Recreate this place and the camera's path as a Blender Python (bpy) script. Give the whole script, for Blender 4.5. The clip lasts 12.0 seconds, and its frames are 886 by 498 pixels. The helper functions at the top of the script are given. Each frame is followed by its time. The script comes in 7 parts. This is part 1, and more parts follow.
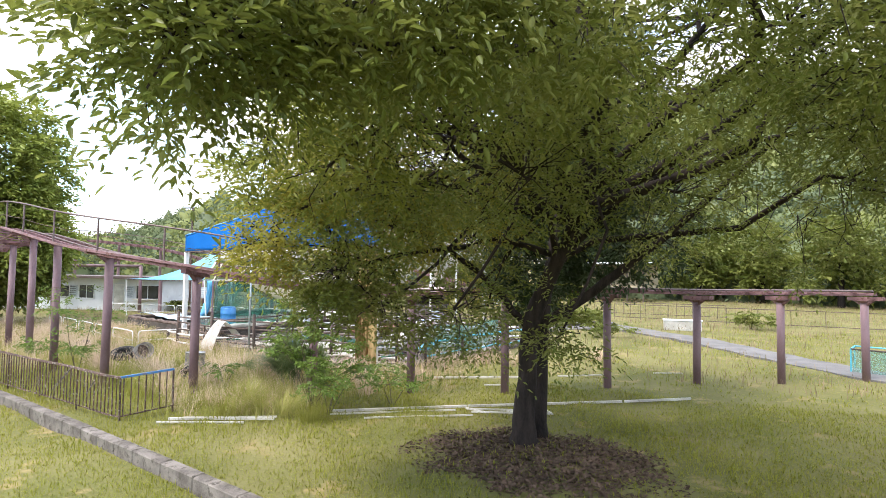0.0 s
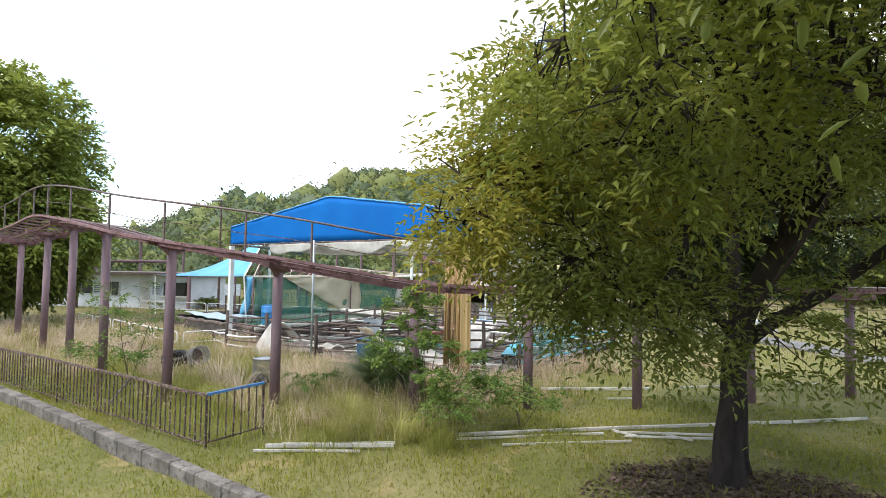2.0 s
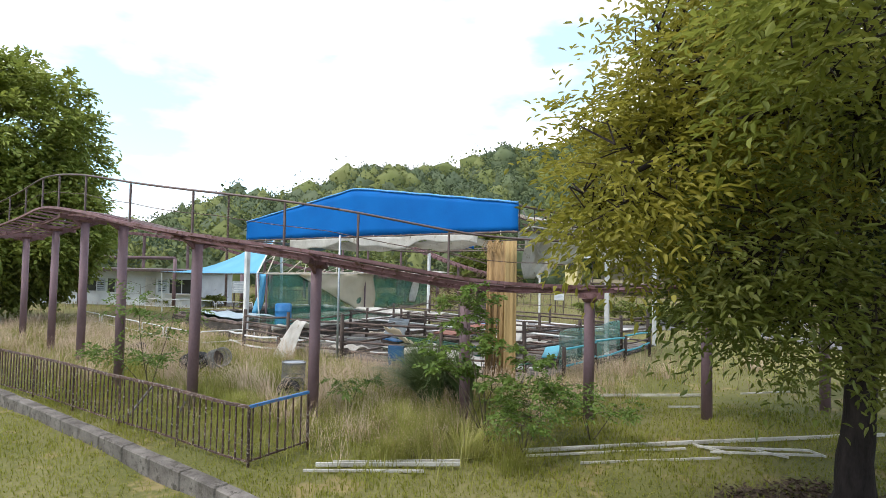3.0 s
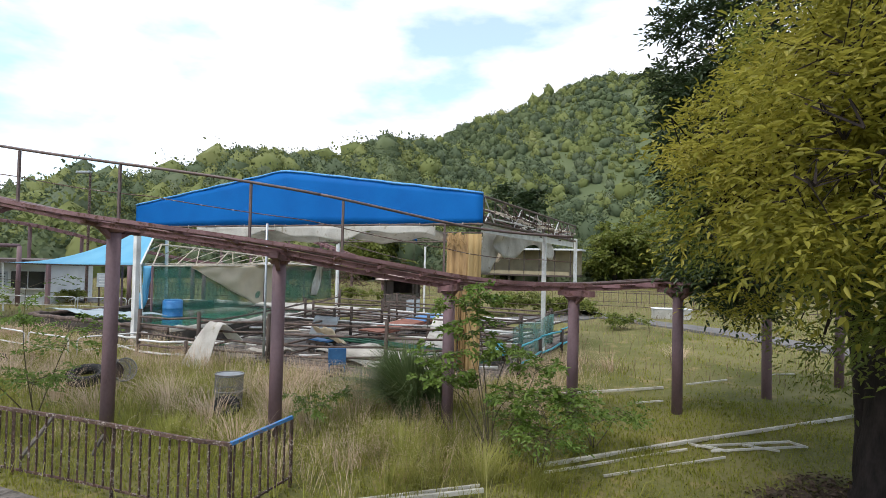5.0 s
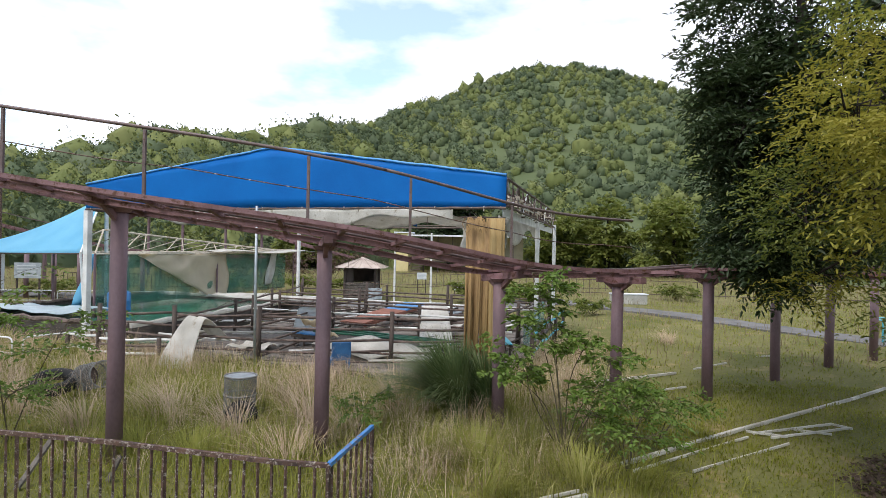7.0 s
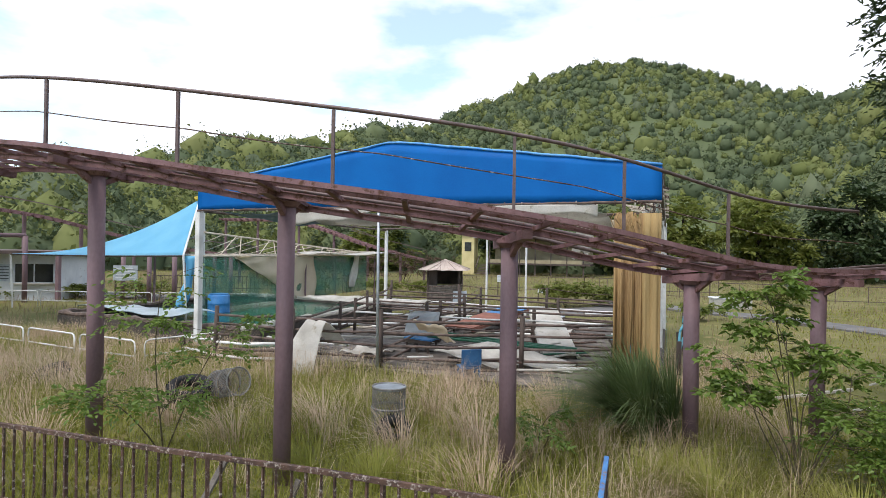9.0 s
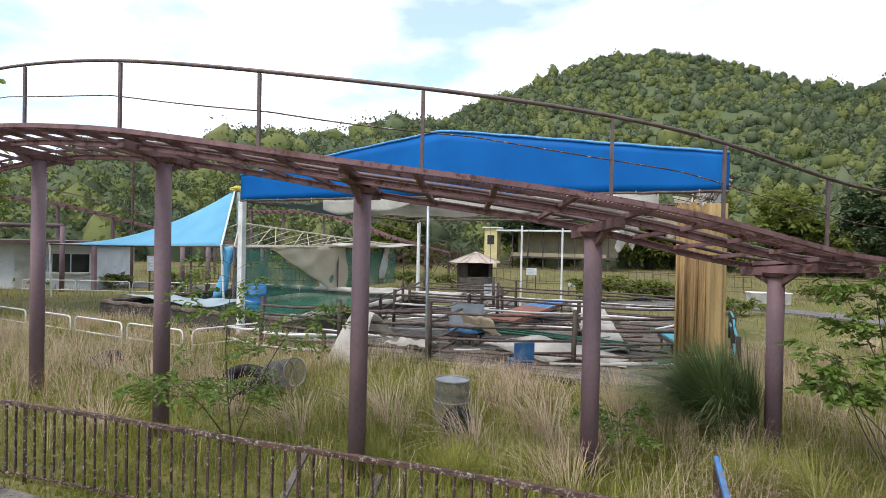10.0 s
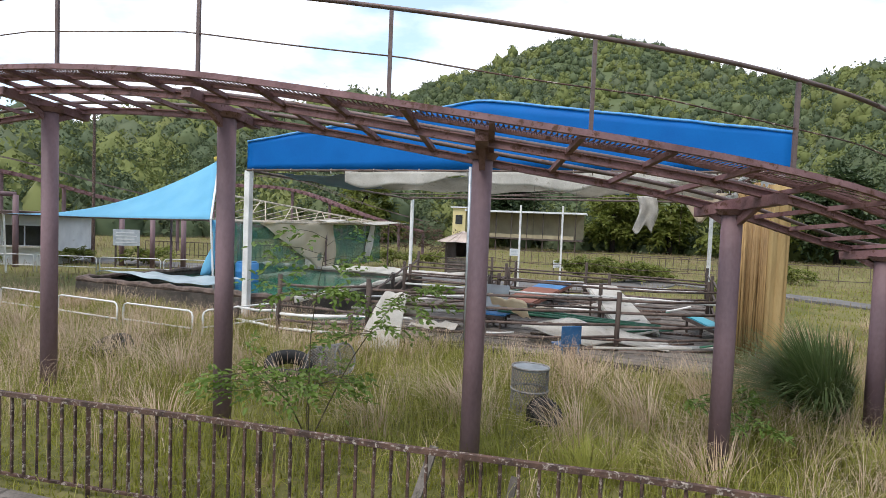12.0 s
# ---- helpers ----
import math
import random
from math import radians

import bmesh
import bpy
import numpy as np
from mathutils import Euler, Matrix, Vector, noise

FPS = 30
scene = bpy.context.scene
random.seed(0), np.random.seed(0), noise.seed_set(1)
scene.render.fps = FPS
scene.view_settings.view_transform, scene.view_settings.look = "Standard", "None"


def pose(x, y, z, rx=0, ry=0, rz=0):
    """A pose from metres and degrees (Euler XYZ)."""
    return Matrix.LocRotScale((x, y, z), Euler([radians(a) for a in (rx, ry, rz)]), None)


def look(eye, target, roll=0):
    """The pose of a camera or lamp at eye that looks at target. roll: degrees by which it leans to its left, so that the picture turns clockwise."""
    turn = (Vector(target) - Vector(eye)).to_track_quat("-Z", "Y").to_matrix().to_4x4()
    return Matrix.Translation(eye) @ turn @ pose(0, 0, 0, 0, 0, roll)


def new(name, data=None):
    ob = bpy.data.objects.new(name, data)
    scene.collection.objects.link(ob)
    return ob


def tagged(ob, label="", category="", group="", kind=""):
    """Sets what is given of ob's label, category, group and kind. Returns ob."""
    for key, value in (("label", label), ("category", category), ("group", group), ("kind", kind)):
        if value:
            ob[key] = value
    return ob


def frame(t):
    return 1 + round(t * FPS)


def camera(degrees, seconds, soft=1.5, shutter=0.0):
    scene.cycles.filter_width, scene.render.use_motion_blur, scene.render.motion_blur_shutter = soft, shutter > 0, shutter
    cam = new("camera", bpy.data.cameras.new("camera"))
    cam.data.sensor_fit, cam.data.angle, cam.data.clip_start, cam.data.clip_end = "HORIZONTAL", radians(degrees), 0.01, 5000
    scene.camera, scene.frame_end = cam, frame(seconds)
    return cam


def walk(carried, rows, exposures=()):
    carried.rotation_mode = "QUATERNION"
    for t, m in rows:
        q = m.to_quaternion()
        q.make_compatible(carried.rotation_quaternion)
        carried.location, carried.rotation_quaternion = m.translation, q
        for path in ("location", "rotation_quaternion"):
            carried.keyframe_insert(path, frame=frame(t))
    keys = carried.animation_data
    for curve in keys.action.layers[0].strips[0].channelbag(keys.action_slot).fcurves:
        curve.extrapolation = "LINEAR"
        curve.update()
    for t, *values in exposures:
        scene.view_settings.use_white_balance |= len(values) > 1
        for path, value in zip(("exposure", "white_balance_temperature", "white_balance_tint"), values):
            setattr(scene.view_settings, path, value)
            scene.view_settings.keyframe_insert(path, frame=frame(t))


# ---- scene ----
cam = camera(79.1, 12.0, 0.85)
PATH = [
    (0, (0.028, -2.547, 2.445), (-0.727, -0.697, 2.536), 0.8),
    (0.5, (-0.662, -2.3, 2.436), (-1.424, -0.453, 2.521), 0.7),
    (1, (-1.295, -2.136, 2.429), (-2.063, -0.292, 2.517), 0.6),
    (1.5, (-1.925, -1.938, 2.41), (-2.695, -0.094, 2.491), 0.4),
    (2, (-2.511, -1.75, 2.362), (-3.286, 0.091, 2.443), 0.9),
    (2.5, (-3.139, -1.512, 2.326), (-3.911, 0.331, 2.403), 1.0),
    (2.7, (-3.354, -1.436, 2.325), (-4.129, 0.406, 2.399), 1.0),
    (4.3, (-4.764, -1.02, 2.429), (-5.32, 0.901, 2.48), 1.4),
    (4.5, (-4.955, -0.985, 2.408), (-5.445, 0.954, 2.452), 1.4),
    (5, (-5.474, -0.917, 2.4), (-5.792, 1.057, 2.442), 1.3),
    (5.5, (-5.948, -0.868, 2.375), (-6.152, 1.121, 2.418), 1.3),
    (6, (-6.345, -0.696, 2.332), (-6.452, 1.301, 2.355), 1.1),
    (6.5, (-6.756, -0.554, 2.347), (-6.811, 1.445, 2.348), 1.1),
    (6.7, (-6.946, -0.511, 2.347), (-6.989, 1.489, 2.346), 1.2),
    (8.3, (-8.181, 0.062, 2.271), (-8.289, 2.059, 2.291), 0.9),
    (8.5, (-8.361, 0.099, 2.287), (-8.493, 2.095, 2.301), 0.9),
    (9, (-8.712, 0.283, 2.258), (-8.947, 2.269, 2.266), 0.9),
    (9.5, (-9.033, 0.362, 2.223), (-9.325, 2.341, 2.225), 1.0),
    (10, (-9.341, 0.391, 2.203), (-9.636, 2.369, 2.185), 1.2),
    (10.5, (-9.681, 0.538, 2.161), (-9.95, 2.519, 2.098), 1.4),
    (11, (-10.082, 0.632, 2.147), (-10.326, 2.615, 2.057), 1.8),
    (11.5, (-10.467, 0.713, 2.146), (-10.663, 2.702, 2.055), 2.1),
    (12, (-10.91, 0.817, 2.112), (-11.026, 2.812, 2.024), 2.3),
]
walk(cam, [(t, look(eye, target, roll)) for t, eye, target, roll in PATH],
     exposures=[(0.0, 1.52, 6700, 17), (1.0, 1.3, 6650, 15), (1.5, 1.15, 6600, 14), (2.7, 0.78, 6550, 13), (4.5, 0.46, 6600, 14), (12.0, 0.47, 6620, 15)])

# ---- world and sun ----
world = bpy.data.worlds.new("sky")
scene.world = world
world.use_nodes = True
wn, wl = world.node_tree.nodes, world.node_tree.links
wn.clear()
SUN_EL, SUN_ROT = radians(58), radians(215)
sky = wn.new("ShaderNodeTexSky")
sky.sky_type = 'NISHITA'
sky.sun_disc = False
sky.sun_elevation, sky.sun_rotation = SUN_EL, SUN_ROT
sky.dust_density, sky.air_density, sky.ozone_density = 0.4, 1.0, 1.2
coord = wn.new("ShaderNodeTexCoord")
stretch = wn.new("ShaderNodeMapping")
stretch.inputs["Scale"].default_value = (1.0, 1.0, 2.6)
stretch.inputs["Rotation"].default_value = (0, 0, radians(30))
stretch.inputs["Location"].default_value = (0.35, 0.1, 0.0)
cloud = wn.new("ShaderNodeTexNoise")
cloud.inputs["Scale"].default_value = 2.1
cloud.inputs["Detail"].default_value = 7.0
cloud.inputs["Roughness"].default_value = 0.52
ramp = wn.new("ShaderNodeValToRGB")
ramp.color_ramp.elements[0].position, ramp.color_ramp.elements[1].position = 0.42, 0.54
ramp.color_ramp.elements[0].color, ramp.color_ramp.elements[1].color = (0.34, 0.34, 0.34, 1), (1, 1, 1, 1)
mixer = wn.new("ShaderNodeMix")
mixer.data_type = 'RGBA'
mixer.inputs[7].default_value = (6.4, 6.85, 7.5, 1)
back = wn.new("ShaderNodeBackground")
back.inputs["Strength"].default_value = 0.15
wout = wn.new("ShaderNodeOutputWorld")
wl.new(coord.outputs["Generated"], stretch.inputs["Vector"])
wl.new(stretch.outputs["Vector"], cloud.inputs["Vector"])
wl.new(cloud.outputs["Fac"], ramp.inputs["Fac"])
wl.new(ramp.outputs["Color"], mixer.inputs["Factor"])
tint = wn.new("ShaderNodeMix")
tint.data_type, tint.blend_type = 'RGBA', 'MULTIPLY'
tint.inputs["Factor"].default_value = 1.0
tint.inputs[7].default_value = (0.85, 1.3, 1.3, 1)
wl.new(sky.outputs["Color"], tint.inputs[6])
wl.new(tint.outputs[2], mixer.inputs[6])
wl.new(mixer.outputs[2], back.inputs["Color"])
wl.new(back.outputs["Background"], wout.inputs["Surface"])

sun = new("sun", bpy.data.lights.new("sun", 'SUN'))
sun.data.energy, sun.data.angle, sun.data.color = 2.0, radians(18), (1.0, 0.96, 0.9)
sun.rotation_euler = Euler((radians(90) - SUN_EL, 0, -SUN_ROT + math.pi))


# ---- materials ----
def ramp_of(nt, stops):
    r = nt.nodes.new("ShaderNodeValToRGB")
    while len(r.color_ramp.elements) < len(stops):
        r.color_ramp.elements.new(0.5)
    for e, (p, c) in zip(r.color_ramp.elements, stops):
        e.position, e.color = p, (*c, 1)
    return r


def surface(name, dark, light, rough=0.7, metal=0.0, scale=6.0, grain=60.0, bump=0.25, wear=None, wear_at=0.62, stretch=(1, 1, 1), spec=0.4):
    """Two scales of colour variation, fine relief, and worn or stained patches of another colour."""
    m = bpy.data.materials.new(name)
    m.use_nodes = True
    nt = m.node_tree
    bsdf = nt.nodes["Principled BSDF"]
    bsdf.inputs["Metallic"].default_value = metal
    bsdf.inputs["Specular IOR Level"].default_value = spec
    tc = nt.nodes.new("ShaderNodeNewGeometry")
    mp = nt.nodes.new("ShaderNodeMapping")
    mp.inputs["Scale"].default_value = stretch
    nt.links.new(tc.outputs["Position"], mp.inputs["Vector"])
    big, fine = nt.nodes.new("ShaderNodeTexNoise"), nt.nodes.new("ShaderNodeTexNoise")
    big.inputs["Scale"].default_value, fine.inputs["Scale"].default_value = scale, grain
    big.inputs["Detail"].default_value = 5
    add = nt.nodes.new("ShaderNodeMath")
    add.operation = 'MULTIPLY_ADD'
    add.inputs[1].default_value, add.inputs[2].default_value = 0.35, -0.175
    plus = nt.nodes.new("ShaderNodeMath")
    for n in (big, fine):
        nt.links.new(mp.outputs["Vector"], n.inputs["Vector"])
    nt.links.new(fine.outputs["Fac"], add.inputs[0])
    nt.links.new(add.outputs[0], plus.inputs[0])
    nt.links.new(big.outputs["Fac"], plus.inputs[1])
    r = ramp_of(nt, [(0.3, dark), (0.7, light)])
    nt.links.new(plus.outputs[0], r.inputs["Fac"])
    colour = r.outputs["Color"]
    if wear:
        wn_ = nt.nodes.new("ShaderNodeTexNoise")
        wn_.inputs["Scale"].default_value, wn_.inputs["Detail"].default_value, wn_.inputs["Roughness"].default_value = scale * 2.7, 8, 0.7
        nt.links.new(mp.outputs["Vector"], wn_.inputs["Vector"])
        wr = ramp_of(nt, [(wear_at - 0.04, (0, 0, 0)), (wear_at + 0.04, (1, 1, 1))])
        nt.links.new(wn_.outputs["Fac"], wr.inputs["Fac"])
        mx = nt.nodes.new("ShaderNodeMix")
        mx.data_type = 'RGBA'
        mx.inputs[7].default_value = (*wear, 1)
        nt.links.new(wr.outputs["Color"], mx.inputs["Factor"])
        nt.links.new(colour, mx.inputs[6])
        colour = mx.outputs[2]
    nt.links.new(colour, bsdf.inputs["Base Color"])
    rr = nt.nodes.new("ShaderNodeMapRange")
    rr.inputs["To Min"].default_value, rr.inputs["To Max"].default_value = max(0.05, rough - 0.15), min(1, rough + 0.15)
    nt.links.new(big.outputs["Fac"], rr.inputs["Value"])
    nt.links.new(rr.outputs["Result"], bsdf.inputs["Roughness"])
    bp = nt.nodes.new("ShaderNodeBump")
    bp.inputs["Strength"].default_value, bp.inputs["Distance"].default_value = bump, 0.02
    nt.links.new(plus.outputs[0], bp.inputs["Height"])
    nt.links.new(bp.outputs["Normal"], bsdf.inputs["Normal"])
    return m


def leafy(name, stops, rough=0.55, through_light=0.35, patch=0.6, spec=0.3, by_patch=0.5):
    """Foliage: every leaf has its own tone, patches differ, and some light passes through."""
    m = bpy.data.materials.new(name)
    m.use_nodes = True
    nt = m.node_tree
    bsdf, out = nt.nodes["Principled BSDF"], nt.nodes["Material Output"]
    geo = nt.nodes.new("ShaderNodeNewGeometry")
    big = nt.nodes.new("ShaderNodeTexNoise")
    big.inputs["Scale"].default_value, big.inputs["Detail"].default_value = patch, 4
    nt.links.new(geo.outputs["Position"], big.inputs["Vector"])
    half = nt.nodes.new("ShaderNodeMix")
    half.inputs["Factor"].default_value = by_patch
    wide = nt.nodes.new("ShaderNodeMapRange")
    wide.inputs["From Min"].default_value, wide.inputs["From Max"].default_value = 0.3, 0.7
    nt.links.new(big.outputs["Fac"], wide.inputs["Value"])
    nt.links.new(geo.outputs["Random Per Island"], half.inputs[2])
    nt.links.new(wide.outputs["Result"], half.inputs[3])
    n = len(stops)
    r = ramp_of(nt, [(i / (n - 1), c) for i, c in enumerate(stops)])
    nt.links.new(half.outputs[0], r.inputs["Fac"])
    nt.links.new(r.outputs["Color"], bsdf.inputs["Base Color"])
    bsdf.inputs["Roughness"].default_value = rough
    bsdf.inputs["Specular IOR Level"].default_value = spec
    tr = nt.nodes.new("ShaderNodeBsdfTranslucent")
    nt.links.new(r.outputs["Color"], tr.inputs["Color"])
    mx = nt.nodes.new("ShaderNodeMixShader")
    mx.inputs[0].default_value = through_light
    nt.links.new(bsdf.outputs[0], mx.inputs[1])
    nt.links.new(tr.outputs[0], mx.inputs[2])
    nt.links.new(mx.outputs[0], out.inputs["Surface"])
    return m


M_SOIL = surface("meadow_soil", (0.095, 0.102, 0.03), (0.185, 0.168, 0.073), 0.95, scale=0.45, grain=18, bump=0.6, wear=(0.24, 0.19, 0.09), wear_at=0.6, spec=0.1)
M_LAWN = leafy("lawn_grass", [(0.15, 0.168, 0.022), (0.2, 0.213, 0.03), (0.245, 0.252, 0.04), (0.31, 0.29, 0.07)], 0.6, 0.5, 0.5, 0.15)
M_WEED = leafy("weed_grass", [(0.14, 0.155, 0.03), (0.215, 0.225, 0.043), (0.295, 0.292, 0.073), (0.4, 0.355, 0.16)], 0.6, 0.35, 0.7, 0.2)
M_STRAW = leafy("dry_straw_grass", [(0.35, 0.245, 0.16), (0.51, 0.38, 0.265), (0.62, 0.49, 0.36), (0.4, 0.34, 0.18)], 0.75, 0.3, 0.8, 0.15)
M_STRAW_FAR = leafy("far_dry_grass", [(0.16, 0.12, 0.07), (0.24, 0.18, 0.11), (0.31, 0.24, 0.155), (0.18, 0.175, 0.07)], 0.8, 0.3, 0.35, 0.1, 0.6)
M_REED = leafy("pampas_leaf", [(0.055, 0.09, 0.03), (0.11, 0.16, 0.055), (0.2, 0.235, 0.1)], 0.5, 0.25, 2.0)
M_LITTER = leafy("dead_leaf_litter", [(0.04, 0.027, 0.02), (0.09, 0.06, 0.042), (0.17, 0.115, 0.085)], 0.8, 0.0, 2.0, 0.15)
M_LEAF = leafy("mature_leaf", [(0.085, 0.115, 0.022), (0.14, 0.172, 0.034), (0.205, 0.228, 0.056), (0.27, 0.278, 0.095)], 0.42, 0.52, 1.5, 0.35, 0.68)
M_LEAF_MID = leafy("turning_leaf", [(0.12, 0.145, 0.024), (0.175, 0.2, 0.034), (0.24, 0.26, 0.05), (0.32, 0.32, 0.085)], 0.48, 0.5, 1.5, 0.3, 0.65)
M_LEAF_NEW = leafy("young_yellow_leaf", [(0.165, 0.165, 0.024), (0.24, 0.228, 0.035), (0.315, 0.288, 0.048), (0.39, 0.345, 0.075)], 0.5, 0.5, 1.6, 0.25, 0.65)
M_LEAF_DARK = leafy("evergreen_leaf", [(0.025, 0.045, 0.018), (0.045, 0.07, 0.028), (0.07, 0.1, 0.042)], 0.45, 0.25, 1.3, 0.3, 0.65)
M_LEAF_ROUND = leafy("garden_tree_leaf", [(0.16, 0.205, 0.04), (0.25, 0.295, 0.06), (0.35, 0.375, 0.09)], 0.5, 0.35, 0.8, 0.3, 0.65)
M_SHRUB = leafy("shrub_leaf", [(0.075, 0.135, 0.022), (0.13, 0.205, 0.036), (0.2, 0.275, 0.065)], 0.42, 0.4, 1.5, 0.35)
# four hill greens, low in contrast and blue-grey: distance haze put into the colour
HAZY_WOODS = [leafy("hazy_wood_leaf_a", [(0.09, 0.118, 0.058), (0.112, 0.142, 0.066), (0.14, 0.168, 0.08)], 0.7, 0.2, 0.05, 0.1),
         leafy("hazy_wood_leaf_b", [(0.075, 0.1, 0.056), (0.093, 0.122, 0.065), (0.118, 0.146, 0.077)], 0.7, 0.2, 0.05, 0.1),
         leafy("hazy_wood_leaf_c", [(0.12, 0.145, 0.05), (0.16, 0.185, 0.062), (0.2, 0.215, 0.082)], 0.7, 0.2, 0.05, 0.1),
         leafy("hazy_wood_leaf_d", [(0.085, 0.11, 0.062), (0.112, 0.138, 0.077), (0.145, 0.166, 0.094)], 0.7, 0.2, 0.05, 0.1)]
M_BARK = surface("dark_bark", (0.012, 0.009, 0.008), (0.042, 0.032, 0.028), 0.9, scale=9, grain=70, bump=0.9, stretch=(1, 1, 0.25), spec=0.15)
M_STEM = surface("brown_green_stem", (0.06, 0.05, 0.028), (0.13, 0.105, 0.06), 0.8, scale=12, grain=80, bump=0.3)
M_POST = surface("faded_maroon_paint", (0.135, 0.083, 0.092), (0.215, 0.137, 0.15), 0.6, scale=2.2, grain=40, bump=0.12, wear=(0.09, 0.045, 0.03), wear_at=0.7, stretch=(1, 1, 0.5))
M_TRACK = surface("rusty_maroon_steel", (0.125, 0.062, 0.066), (0.25, 0.14, 0.145), 0.65, scale=4, grain=60, bump=0.25, wear=(0.085, 0.035, 0.02), wear_at=0.58)
M_RAIL = surface("handrail_brown_steel", (0.095, 0.065, 0.06), (0.17, 0.125, 0.12), 0.55, metal=0.3, scale=7, grain=80, bump=0.15, wear=(0.1, 0.045, 0.025), wear_at=0.62)
M_RUST = surface("rusted_fence_steel", (0.03, 0.018, 0.015), (0.12, 0.066, 0.047), 0.75, scale=11, grain=90, bump=0.4, wear=(0.36, 0.31, 0.27), wear_at=0.585)
M_FENCE_BLUE = surface("peeling_blue_paint", (0.03, 0.14, 0.36), (0.08, 0.25, 0.5), 0.6, scale=9, grain=60, bump=0.25, wear=(0.2, 0.13, 0.09), wear_at=0.56)
M_KERB = surface("weathered_concrete", (0.08, 0.07, 0.06), (0.2, 0.18, 0.158), 0.9, scale=4, grain=50, bump=0.5, wear=(0.07, 0.062, 0.05), wear_at=0.57, spec=0.2)
M_TARP = surface("blue_tarpaulin", (0.001, 0.105, 0.37), (0.002, 0.13, 0.43), 0.6, scale=1.6, grain=35, bump=0.12, spec=0.12)
M_TARP_HEM = surface("sunbleached_blue_hem", (0.03, 0.23, 0.62), (0.14, 0.4, 0.74), 0.55, scale=9, grain=60, bump=0.2)
M_SAIL = surface("pale_blue_sailcloth", (0.19, 0.57, 0.79), (0.26, 0.65, 0.85), 0.6, scale=1.2, grain=30, bump=0.1)
M_WHITE = surface("chipped_white_paint", (0.56, 0.56, 0.54), (0.8, 0.8, 0.78), 0.55, scale=4, grain=40, bump=0.15, wear=(0.25, 0.17, 0.12), wear_at=0.68)
M_CANVAS = surface("dirty_white_canvas", (0.5, 0.48, 0.43), (0.78, 0.76, 0.71), 0.85, scale=2.2, grain=50, bump=0.4, wear=(0.4, 0.36, 0.28), wear_at=0.63, spec=0.15)
M_TAN = surface("tan_shade_cloth", (0.58, 0.5, 0.375), (0.74, 0.66, 0.52), 0.9, scale=1.3, grain=60, bump=0.25, spec=0.1)
M_REEDSCREEN = surface("ochre_bamboo", (0.17, 0.1, 0.04), (0.36, 0.235, 0.1), 0.75, scale=7, grain=60, bump=0.35, stretch=(1, 1, 0.12), wear=(0.13, 0.07, 0.03), wear_at=0.63)
M_PIPE = surface("rust_stained_pipe", (0.055, 0.038, 0.032), (0.17, 0.125, 0.105), 0.7, metal=0.2, scale=8, grain=70, bump=0.3, wear=(0.38, 0.35, 0.31), wear_at=0.66)
M_CREAM = surface("rust_streaked_cream_paint", (0.4, 0.34, 0.26), (0.62, 0.55, 0.45), 0.65, scale=5, grain=50, bump=0.2, wear=(0.2, 0.11, 0.065), wear_at=0.6)
M_DEAD = leafy("dead_brown_leaf", [(0.07, 0.045, 0.035), (0.12, 0.08, 0.06), (0.17, 0.12, 0.085)], 0.8, 0.15, 1.0, 0.1)
M_WIRE = surface("dull_rusting_wire", (0.16, 0.16, 0.15), (0.3, 0.295, 0.28), 0.6, metal=0.3, scale=9, grain=60, bump=0.2, wear=(0.14, 0.07, 0.04), wear_at=0.6)
M_NAVY = surface("faded_navy_plastic", (0.015, 0.07, 0.17), (0.03, 0.12, 0.26), 0.5, scale=6, grain=40, bump=0.1, wear=(0.2, 0.25, 0.3), wear_at=0.66)
M_GALV = surface("galvanised_steel", (0.28, 0.31, 0.33), (0.45, 0.48, 0.5), 0.45, metal=0.6, scale=9, grain=60, bump=0.1)
M_DECK = surface("weathered_deck_board", (0.075, 0.064, 0.055), (0.2, 0.172, 0.148), 0.9, scale=3, grain=60, bump=0.4, wear=(0.025, 0.03, 0.028), wear_at=0.6)
M_GREENPIPE = surface("green_plastic_pipe", (0.012, 0.08, 0.045), (0.03, 0.15, 0.085), 0.4, scale=5, grain=40, bump=0.1)
M_BLUE = surface("blue_plastic", (0.02, 0.13, 0.34), (0.05, 0.22, 0.46), 0.4, scale=5, grain=40, bump=0.1, wear=(0.2, 0.27, 0.34), wear_at=0.66)
M_TEAL = surface("turquoise_plastic", (0.05, 0.32, 0.42), (0.1, 0.45, 0.55), 0.45, scale=5, grain=40, bump=0.1)
M_REDDECK = surface("red_brown_ramp", (0.16, 0.06, 0.04), (0.26, 0.11, 0.075), 0.8, scale=5, grain=50, bump=0.25)
M_TYRE = surface("old_rubber", (0.012, 0.012, 0.012), (0.035, 0.034, 0.032), 0.85, scale=8, grain=60, bump=0.4)
M_ASPHALT = surface("old_asphalt", (0.1, 0.097, 0.094), (0.18, 0.175, 0.17), 0.9, scale=1.5, grain=60, bump=0.35, spec=0.2)
M_WALL = surface("white_plaster", (0.52, 0.54, 0.56), (0.68, 0.7, 0.71), 0.85, scale=1.6, grain=40, bump=0.15, wear=(0.4, 0.38, 0.34), wear_at=0.66)
M_YELLOW = surface("cream_yellow_wall", (0.5, 0.42, 0.2), (0.62, 0.53, 0.28), 0.8, scale=1.5, grain=40, bump=0.15)
M_TANWALL = surface("ochre_board_wall", (0.24, 0.2, 0.125), (0.35, 0.3, 0.19), 0.8, scale=1.5, grain=40, bump=0.2)
